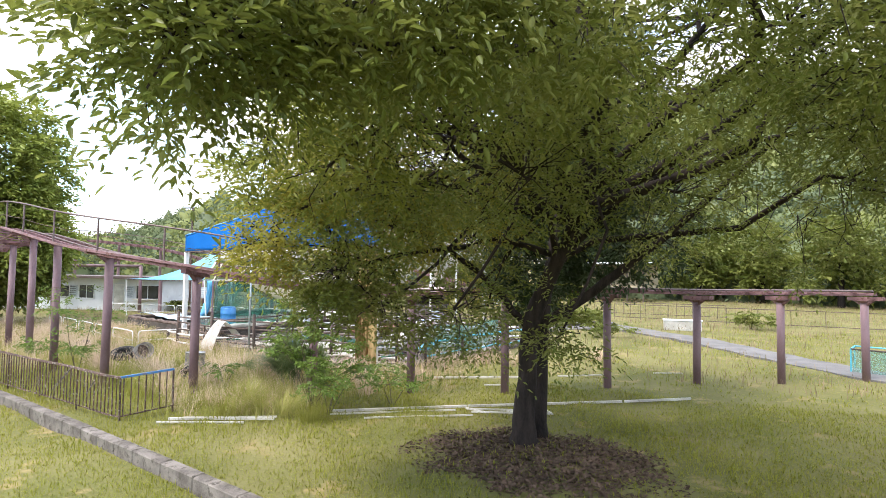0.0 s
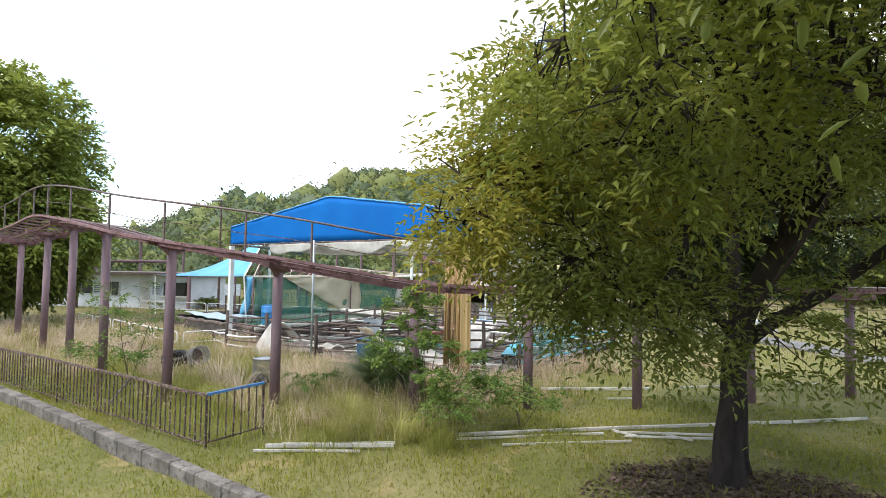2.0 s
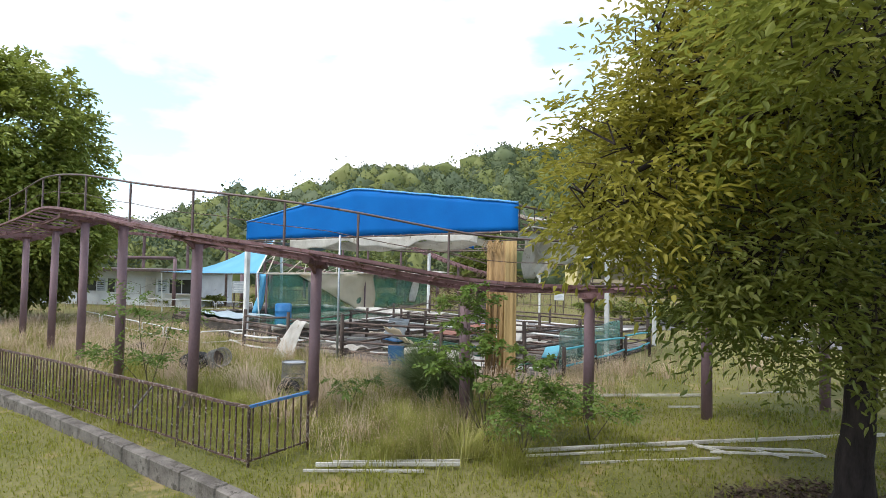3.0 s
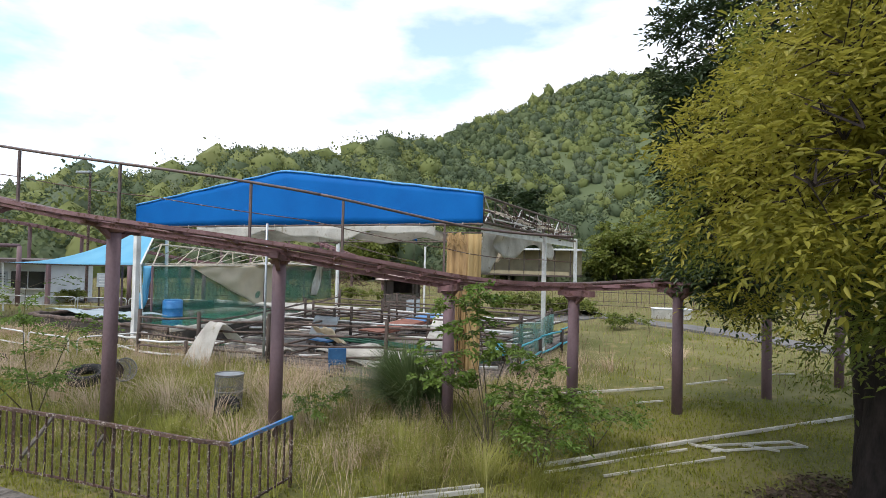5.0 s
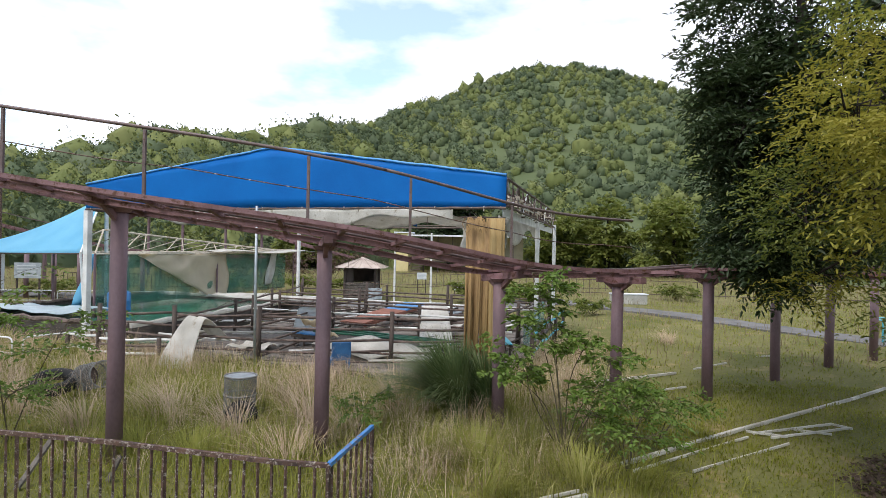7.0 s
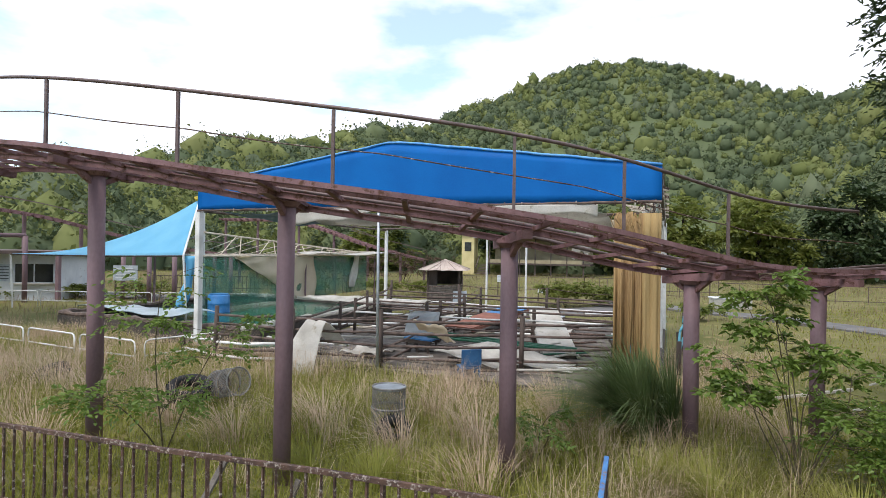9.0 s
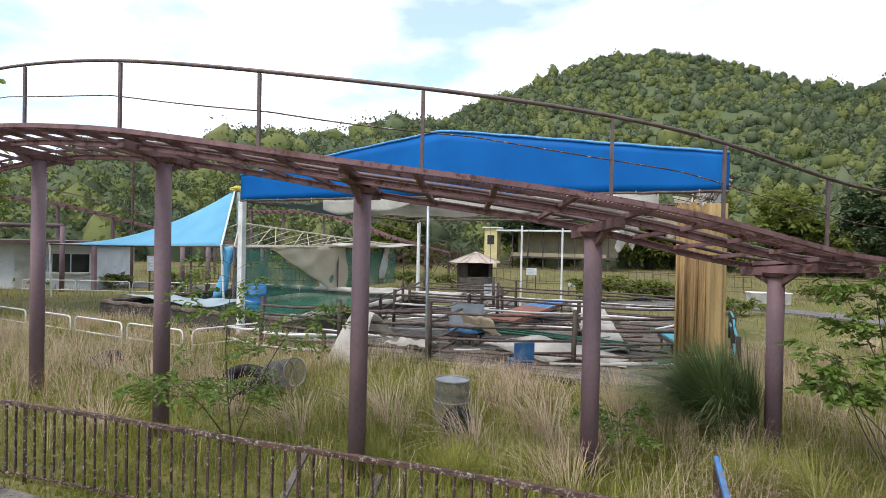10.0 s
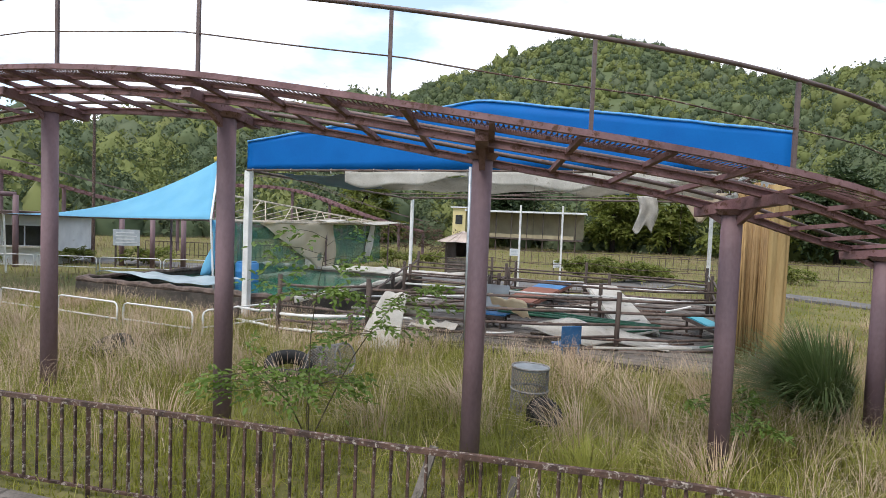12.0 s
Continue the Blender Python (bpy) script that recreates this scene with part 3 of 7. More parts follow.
# ---- trees ----
def tree(name, label, at, trunk, lobes, leaves, seed, leaf=(0.09, 0.036), limbs_r=0.09, group="", spread=0.32, twigs=True, low=None, boughs_at=()):
    """A tapered trunk, limbs to every lobe of the crown, twigs to its clumps, and a crown of single leaves.
    trunk: points with a radius each; lobes: centre, radii, share of the leaves, material."""
    rng = np.random.default_rng(seed)
    rnd = random.Random(seed)
    bend = random.Random(seed + 500)
    root = thing(name, label, "tree", group, at)
    bm = bmesh.new()
    pts = [bezier([p for p, _ in trunk], i / 4) for i in range(4 * (len(trunk) - 1) + 1)]
    rad = [float(np.interp(i / 4, range(len(trunk)), [r for _, r in trunk])) for i in range(len(pts))]
    tube(bm, [p + Vector((rnd.uniform(-1, 1), rnd.uniform(-1, 1), 0)) * 0.015 for p in pts], rad, 12)
    wood = part("trunk", bm, M_BARK, root, "dark rough bark", smooth=True)
    for way, r in boughs_at:
        bm = bmesh.new()
        n = (len(way) - 1) * 4
        tube(bm, [bezier(way, i / 4) + Vector((rnd.uniform(-1, 1), rnd.uniform(-1, 1), rnd.uniform(-1, 1))) * 0.02 for i in range(n + 1)], [r * (1 - 0.7 * i / n) for i in range(n + 1)], 10)
        part("bough", bm, M_BARK, root, smooth=True)
    mats = {}
    tw = bmesh.new()
    for centre, radii, share, material in lobes:
        c = Vector(centre)
        start = pts[rnd.randrange(max(1, len(pts) * 2 // 3), len(pts))]
        mid = start.lerp(c, 0.5) + Vector((rnd.uniform(-0.3, 0.3), rnd.uniform(-0.3, 0.3), rnd.uniform(0.0, 0.35)))
        sway = (c - start).length * 0.11
        way = [start] + [bezier([start, mid, c], f) + Vector((bend.uniform(-1, 1), bend.uniform(-1, 1), bend.uniform(-0.2, 0.8))) * sway for f in (0.45, 0.95, 1.4)] + [c]
        limb = [bezier(way, i / 2) for i in range(9)]
        lb = bmesh.new()
        thin = min(1.0, 0.4 + 5 * share)
        tube(lb, limb, [limbs_r * thin * (1 - 0.085 * i) for i in range(9)], 8)
        part("limb", lb, M_BARK, root, smooth=True)
        boughs = list(limb[2:])
        for _ in range(7):
            o = limb[rnd.randrange(3, 9)]
            e = c + Vector((rnd.uniform(-1, 1) * radii[0], rnd.uniform(-1, 1) * radii[1], rnd.uniform(-0.8, 0.9) * radii[2])) * 0.75
            k2 = o.lerp(e, 0.5) + Vector((rnd.uniform(-0.2, 0.2), rnd.uniform(-0.2, 0.2), rnd.uniform(-0.1, 0.3))) * (0.6 + 0.5 * (e - o).length)
            run = [bezier([o, k2, e], i / 3) for i in range(7)]
            tube(tw, run, [limbs_r * (0.36 - 0.045 * i) for i in range(7)], 5, cap=False) if twigs and len(tw.verts) < 3500 else None
            boughs += run[2:]
        n = int(leaves * share)
        per = 72
        k = max(3, n // per)
        d = unit(rng.normal(0, 1, (k, 3)))
        clump = np.array(centre) + d * (rng.uniform(0.25, 1, (k, 1)) ** 0.45) * np.array(radii)
        clump[:, 2] += rng.normal(0, 0.12, k)
        if low is not None:
            clump[:, 2] = np.maximum(clump[:, 2], low + rng.uniform(0, 0.5, k))
        if twigs:
            for q in clump[:: max(1, k // 110)]:
                e = Vector(q)
                s = min(boughs, key=lambda w: (w - e).length + rnd.uniform(0, 0.3))
                m2 = s.lerp(e, 0.55) + Vector((rnd.uniform(-0.15, 0.15), rnd.uniform(-0.15, 0.15), rnd.uniform(-0.05, 0.2)))
                a, bb, b2, c2 = s, s.lerp(m2, 0.6), m2, e
                tri = []
                for p, r in ((a, limbs_r * 0.1), (b2, limbs_r * 0.07), (c2, limbs_r * 0.025)):
                    ax = (e - s).orthogonal().normalized()
                    ay = (e - s).normalized().cross(ax)
                    tri.append([tw.verts.new(p + r * (math.cos(2.1 * j) * ax + math.sin(2.1 * j) * ay)) for j in range(3)])
                for u0, u1 in zip(tri, tri[1:]):
                    for j in range(3):
                        tw.faces.new((u0[j], u0[(j + 1) % 3], u1[(j + 1) % 3], u1[j]))
        many = per // 8
        base = np.repeat(clump, many, 0) + rng.normal(0, spread * 0.22, (k * many, 3)) * np.array([1, 1, 0.6])
        turn = rng.normal(0, 1, (k * many, 3)) * np.array([1, 1, 0.45]) + np.repeat(d, many, 0) * 0.7
        mats.setdefault(material.name, (material, []))[1].append((base, turn))
    if twigs:
        part("twig_work", tw, M_BARK, root)
    else:
        tw.free()
    for material, chunks in mats.values():
        cen, out = np.concatenate([c for c, _ in chunks]), np.concatenate([o for _, o in chunks])
        v, t = spray_arrays(rng, cen, out, spread * 1.15, leaf)
        raw("crown", v, t, material, root)
    return root


tree("spreading_tree", "large spreading tree with dark trunk, crown yellowing on one side", (-1.85, 5.4, 0),
     [((-1.88, 5.4, -0.1), 0.25), ((-1.87, 5.38, 0.12), 0.18), ((-1.84, 5.38, 0.9), 0.138), ((-1.74, 5.35, 1.75), 0.135), ((-1.45, 5.3, 2.5), 0.11), ((-1.0, 5.1, 3.4), 0.09), ((-0.7, 5.0, 4.6), 0.08)],
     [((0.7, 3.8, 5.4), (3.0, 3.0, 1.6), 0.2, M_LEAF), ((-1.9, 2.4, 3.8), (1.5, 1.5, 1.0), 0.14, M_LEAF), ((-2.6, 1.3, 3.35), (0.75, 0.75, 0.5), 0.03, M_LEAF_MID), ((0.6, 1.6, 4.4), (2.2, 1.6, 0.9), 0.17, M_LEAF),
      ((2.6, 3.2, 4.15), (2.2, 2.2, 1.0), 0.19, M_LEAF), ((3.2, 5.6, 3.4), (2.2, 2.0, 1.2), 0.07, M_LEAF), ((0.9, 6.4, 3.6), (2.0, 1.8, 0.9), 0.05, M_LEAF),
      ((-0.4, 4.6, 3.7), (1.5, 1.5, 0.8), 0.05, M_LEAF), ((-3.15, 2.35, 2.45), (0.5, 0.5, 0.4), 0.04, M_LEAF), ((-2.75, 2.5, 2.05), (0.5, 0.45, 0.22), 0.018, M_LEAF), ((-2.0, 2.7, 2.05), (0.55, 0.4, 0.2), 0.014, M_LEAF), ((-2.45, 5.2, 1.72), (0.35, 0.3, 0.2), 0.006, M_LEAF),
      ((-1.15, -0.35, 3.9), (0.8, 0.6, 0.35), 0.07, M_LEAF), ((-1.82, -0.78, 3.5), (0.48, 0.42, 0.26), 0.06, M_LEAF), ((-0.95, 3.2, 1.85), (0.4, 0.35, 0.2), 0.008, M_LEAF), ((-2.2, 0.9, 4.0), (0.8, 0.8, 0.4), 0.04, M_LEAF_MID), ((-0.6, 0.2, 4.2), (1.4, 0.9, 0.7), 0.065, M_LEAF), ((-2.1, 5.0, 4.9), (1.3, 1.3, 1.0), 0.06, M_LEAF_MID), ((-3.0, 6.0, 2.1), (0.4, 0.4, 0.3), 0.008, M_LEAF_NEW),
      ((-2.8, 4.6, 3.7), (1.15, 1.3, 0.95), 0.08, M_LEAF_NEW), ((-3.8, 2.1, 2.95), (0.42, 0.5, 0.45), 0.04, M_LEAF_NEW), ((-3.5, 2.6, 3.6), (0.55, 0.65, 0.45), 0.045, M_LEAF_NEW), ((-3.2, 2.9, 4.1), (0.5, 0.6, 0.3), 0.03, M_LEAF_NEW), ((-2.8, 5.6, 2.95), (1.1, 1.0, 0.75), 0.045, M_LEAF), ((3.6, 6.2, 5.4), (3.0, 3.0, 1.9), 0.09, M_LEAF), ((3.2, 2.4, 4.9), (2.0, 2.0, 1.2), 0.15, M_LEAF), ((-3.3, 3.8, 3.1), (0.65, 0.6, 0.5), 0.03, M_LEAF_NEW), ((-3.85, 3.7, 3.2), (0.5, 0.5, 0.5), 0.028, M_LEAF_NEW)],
     108000, 11, leaf=(0.066, 0.024), limbs_r=0.085,
     boughs_at=[([(-1.8, 5.37, 1.5), (-0.96, 5.39, 2.18), (0.0, 5.45, 2.93), (0.9, 5.4, 3.8), (1.7, 5.2, 4.5)], 0.085),
                ([(-1.55, 5.32, 2.35), (-1.2, 5.37, 2.85), (-0.15, 5.4, 3.75), (1.1, 5.3, 4.2), (2.6, 5.2, 4.35)], 0.07),
                ([(-1.8, 5.37, 1.6), (-2.3, 5.0, 2.3), (-2.9, 4.2, 2.9), (-3.3, 3.2, 3.1)], 0.06)])
tree("tall_dark_tree", "tall dark evergreen tree behind the coaster posts", (-1.72, 5.8, 0),
     [((-1.72, 5.8, -0.1), 0.14), ((-1.72, 5.82, 0.6), 0.1), ((-1.7, 6.1, 2.0), 0.09), ((-1.7, 7.3, 4.0), 0.08), ((-1.8, 8.2, 6.4), 0.05)],
     [((-1.7, 8.2, 5.7), (1.8, 1.7, 2.1), 0.42, M_LEAF_DARK), ((-2.65, 7.9, 4.3), (0.8, 0.8, 1.3), 0.2, M_LEAF_DARK), ((-1.0, 8.4, 3.4), (1.7, 1.3, 1.2), 0.22, M_LEAF_DARK), ((-2.3, 7.9, 2.7), (0.9, 0.8, 0.8), 0.16, M_LEAF_DARK)],
     52000, 12, leaf=(0.12, 0.045))
tree("round_garden_tree", "big rounded light green tree beside the coaster bend", (-27.6, 10.6, 0),
     [((-27.6, 10.6, -0.1), 0.35), ((-27.6, 10.6, 1.5), 0.28), ((-27.5, 10.6, 4.0), 0.2), ((-27.5, 10.6, 7.0), 0.1)],
     [((-27.3, 10.6, 6.7), (3.7, 3.7, 3.6), 0.36, M_LEAF_ROUND), ((-26.0, 11.2, 3.9), (2.9, 2.7, 2.4), 0.24, M_LEAF_ROUND), ((-29.5, 9.6, 4.0), (3.0, 3.0, 2.6), 0.2, M_LEAF_ROUND), ((-26.3, 11.3, 2.4), (2.2, 2.0, 1.3), 0.2, M_LEAF)],
     90000, 13, leaf=(0.23, 0.125), spread=0.62, twigs=False)


# ---- coaster ----
POSTS = [(-24.6, 9.6, 2.98), (-21.0, 8.5, 3.02), (-18.2, 7.6, 3.15), (-15.85, 6.78, 3.26), (-13.3, 5.82, 3.07), (-10.87, 5.36, 2.70), (-8.68, 5.64, 2.33), (-6.6, 6.72, 1.95), (-4.78, 7.58, 1.87), (-3.03, 8.48, 1.93), (-1.1, 9.9, 1.93), (0.77, 11.12, 1.90), (2.64, 12.36, 1.9), (4.6, 13.5, 1.9)]
DECK = 0.2
LINE = [(x, y, z + (0.16 if i == 4 else 0.14 if i == 5 else DECK)) for i, (x, y, z) in enumerate(POSTS)]


def track_at(t, side=0.0, up=0.0):
    """A point on the track: t counts posts, side is metres to the far side of the middle."""
    p = bezier(LINE, t)
    d = bezier(LINE, min(t + 0.02, len(LINE) - 1)) - bezier(LINE, max(t - 0.02, 0))
    d.z = 0
    d.normalize()
    bank = float(np.interp(t, [0, 1, 4.8, 5.6, 7, 8.6, 13], [0.12, 0.13, 0.12, 0.11, 0.1, 0.03, 0.0]))
    return p + Vector((-d.y, d.x, -bank)) * side + Vector((0, 0, up - 0.8 * bank)), d


def support_post(x, y, top, d, lean, bank):
    root = thing("coaster_post", "round maroon painted steel coaster column standing in grass", "post", "coaster columns", (x, y, 0))
    bm = bmesh.new()
    tube(bm, [(x + lean[0], y + lean[1], -0.1), (x, y, top)], 0.085, 16)
    part("column", bm, M_POST, root, smooth=True)
    bm = bmesh.new()
    tube(bm, [(x, y, top - 0.03), (x, y, top + 0.02)], [0.10, 0.14], 16)
    part("cap_plate", bm, M_TRACK, root)
    n = Vector((-d.y, d.x, 0))
    tilt = Vector((0, 0, bank))
    c = Vector((x, y, top + 0.08 - 0.35 * bank))
    bm = bmesh.new()
    beam(bm, c - (n - tilt) * 0.5, c + (n - tilt) * 0.42, 0.1, 0.09)
    part("cross_beam", bm, M_TRACK, root)
    for s in (-1, 1):
        bm = bmesh.new()
        beam(bm, c + n * s * 0.06 - Vector((0, 0, 0.14)), c + (n - tilt) * s * 0.3, 0.05, 0.06)
        part("gusset", bm, M_TRACK, root)


for i, (x, y, z) in enumerate(POSTS):
    _, dd = track_at(float(i))
    support_post(x, y, z, dd, (0.012 * math.sin(i * 2.1), 0.012 * math.cos(i * 1.7)), 0.12 if i < 6 else 0.1 if i < 8 else 0.03)


def build_track():
    root = thing("coaster_track", "rusty maroon coaster track with mesh walkway and pipe handrail", "coaster track", "", (-10.87, 5.36, 2.8))
    T = [0.0 + 0.1 * i for i in range(131)]
    for side, nm in ((-0.33, "near"), (0.33, "far")):
        for i in range(0, 130, 10):
            bm = bmesh.new()
            sweep(bm, [track_at(t, side, -0.01)[0] for t in T[i:i + 11]], tee(0.045, 0.07, 0.011))
            part("rail_beam", bm, M_TRACK, root)
        bm = bmesh.new()
        tube(bm, [track_at(t, side * 0.72, 0.06)[0] for t in T], 0.02, 8)
        part("running_rail", bm, M_RAIL, root, smooth=True)
    # ties, about 0.6 m apart
    t, last, ties = 0.05, None, []
    while t < 12.95:
        p = track_at(t)[0]
        if last is None or (p - last).length > 0.56:
            ties.append(t)
            last = p
        t += 0.01
    for k, t in enumerate(ties):
        j = random.Random(k).uniform(-0.02, 0.02)
        bm = bmesh.new()
        a, b = track_at(t, -0.80 + j)[0], track_at(t, 0.48 + j)[0]
        beam(bm, a + Vector((0, 0, 0.015)), b + Vector((0, 0, 0.015)), 0.045, 0.04)
        part("tie", bm, M_TRACK, root)
    # walkway of expanded metal on the near side, a grid of real bars
    for lo, hi in ((3.0, 3.8), (3.8, 4.6), (4.6, 5.4), (5.4, 6.4), (6.4, 7.7)):
        bm = bmesh.new()
        n = int((hi - lo) * 64)
        for i in range(n):
            ta, tb = lo + (hi - lo) * i / n, lo + (hi - lo) * (i + 1) / n
            for s0, s1 in ((-0.80, -0.52), (-0.52, -0.80)):
                p, q = track_at(ta, s0, 0.05)[0], track_at(tb, s1, 0.05)[0]
                beam(bm, p, q, 0.006, 0.005)
            m = (ta + tb) / 2
            beam(bm, track_at(m, -0.80, 0.05)[0], track_at(m, -0.52, 0.05)[0], 0.006, 0.005)
        for s in (-0.73, -0.66, -0.59):
            for i in range(24):
                ta, tb = lo + (hi - lo) * i / 24, lo + (hi - lo) * (i + 1) / 24
                beam(bm, track_at(ta, s, 0.05)[0], track_at(tb, s, 0.05)[0], 0.006, 0.005)
        for s in (-0.51,):
            for i in range(24):
                ta, tb = lo + (hi - lo) * i / 24, lo + (hi - lo) * (i + 1) / 24
                beam(bm, track_at(ta, s, 0.045)[0], track_at(tb, s, 0.045)[0], 0.03, 0.035)
        part("walkway_grating", bm, M_TRACK, root, "rusted expanded metal walkway")
    bm = bmesh.new()
    sweep(bm, [track_at(t, -0.81, 0.03)[0] for t in T[:80]], oblong(0.035, 0.045))
    part("edge_beam", bm, M_TRACK, root)
    # handrail on the near edge
    R = 0.64
    top = [track_at(0.05 * i, -0.79, R + 0.05)[0] for i in range(0, 156)]
    for i in range(0, 155, 31):
        bm = bmesh.new()
        tube(bm, top[i:i + 32], 0.017, 8)
        part("handrail", bm, M_RAIL, root, smooth=True)
    # uprights along the walkway, named by their x
    walkline = [track_at(0.1 + 0.01 * i, -0.79, 0.03)[0] for i in range(766)]
    stops = [-24.2, -22.6, -21.0, -19.4, -17.8, -16.25, -14.72, -13.14, -11.55, -10.14, -8.65, -7.69, -6.55]
    for s in stops:
        p = min(walkline, key=lambda w: abs(w.x - s))
        bm = bmesh.new()
        beam(bm, p, p + Vector((0, 0, R)), 0.026, 0.026)
        part("handrail_post", bm, M_RAIL, root)
    bm = bmesh.new()
    tube(bm, [track_at(0.05 * i, -0.79, R * 0.56 - 0.02 * abs(math.sin(i * 0.23)))[0] for i in range(0, 156)], 0.006, 5)
    part("mid_cable", bm, M_RUST, root)


build_track()


# ---- kerb and fence ----
def build_kerb():
    root = thing("kerb", "weathered concrete kerb along the lawn edge", "kerb", kind="structure", at=(-8, 3, 0))
    length = 0.0
    seg = []
    for (x0, y0), (x1, y1) in zip(KERB, KERB[1:]):
        n = max(1, round(math.hypot(x1 - x0, y1 - y0) / 0.6))
        for i in range(n):
            seg.append(((x0 + (x1 - x0) * i / n, y0 + (y1 - y0) * i / n), (x0 + (x1 - x0) * (i + 1) / n, y0 + (y1 - y0) * (i + 1) / n)))
    for k, (a, b) in enumerate(seg):
        rnd = random.Random(k)
        bm = bmesh.new()
        mid = ((a[0] + b[0]) / 2, (a[1] + b[1]) / 2, 0.03 + rnd.uniform(-0.006, 0.006))
        box(bm, mid, (math.hypot(b[0] - a[0], b[1] - a[1]) - 0.008, 0.16, 0.24), math.atan2(b[1] - a[1], b[0] - a[0]) + rnd.uniform(-0.008, 0.008), 0.014)
        part("kerb_stone", bm, M_KERB, root)


build_kerb()


def build_fence():
    root = thing("rusty_fence", "low rusted steel bar fence with flaking paint", "fence", at=(-8.13, 3.65, 0))
    H = 0.7

    def run(pts, mat, top_mat=None, gap=0.118):
        length = [0.0]
        for a, b in zip(pts, pts[1:]):
            length.append(length[-1] + math.hypot(b[0] - a[0], b[1] - a[1]))

        def at(s):
            return Vector((float(np.interp(s, length, [p[0] for p in pts])), float(np.interp(s, length, [p[1] for p in pts])), 0))
        end = length[-1]
        for z, r in ((H - 0.02, 0.02), (0.05, 0.012)):
            for i in range(int(end / 1.43) + 1):
                s0, s1 = min(i * 1.43, end), min((i + 1) * 1.43, end)
                if s1 - s0 > 0.01:
                    bm = bmesh.new()
                    w = lambda s: Vector((0, 0, z + 0.012 * math.sin(s * 1.9) - 0.006 * math.sin(s * 5.3)))
                    beam(bm, at(s0) + w(s0), at(s1) + w(s1), r * 1.7, r * 1.7)
                    part("fence_rail", bm, top_mat if top_mat and z > 0.5 else mat, root)
        k, s = 0, end
        while s > 0.0:
            rnd = random.Random(k + 7)
            post = k % 12 == 0
            if post or rnd.random() > 0.03:
                bm = bmesh.new()
                p = at(s)
                w = 0.028 if post else 0.017
                beam(bm, p + Vector((0, 0, -0.05 if post else 0.04)), p + Vector((rnd.uniform(-1, 1) * 0.006, rnd.uniform(-1, 1) * 0.006, H - 0.02)), w, w)
                part("fence_post" if post else "fence_bar", bm, mat if k % 9 else M_FENCE_BLUE if mat is M_RUST and k % 3 else mat, root)
            k += 1
            s -= gap
    run(FENCE, M_RUST)
    run([FENCE[-1], (-7.93, 4.5)], M_RUST, M_FENCE_BLUE)


build_fence()


# ---- canopy with the blue gable ----
O, U, V = Vector((-15.6, 11.66, 0)), Vector((0.961, -0.277, 0)), Vector((0.277, 0.961, 0))
RZ = math.atan2(U.y, U.x)


def uv(u, v, z=0.0):
    return O + U * u + V * v + Vector((0, 0, z))


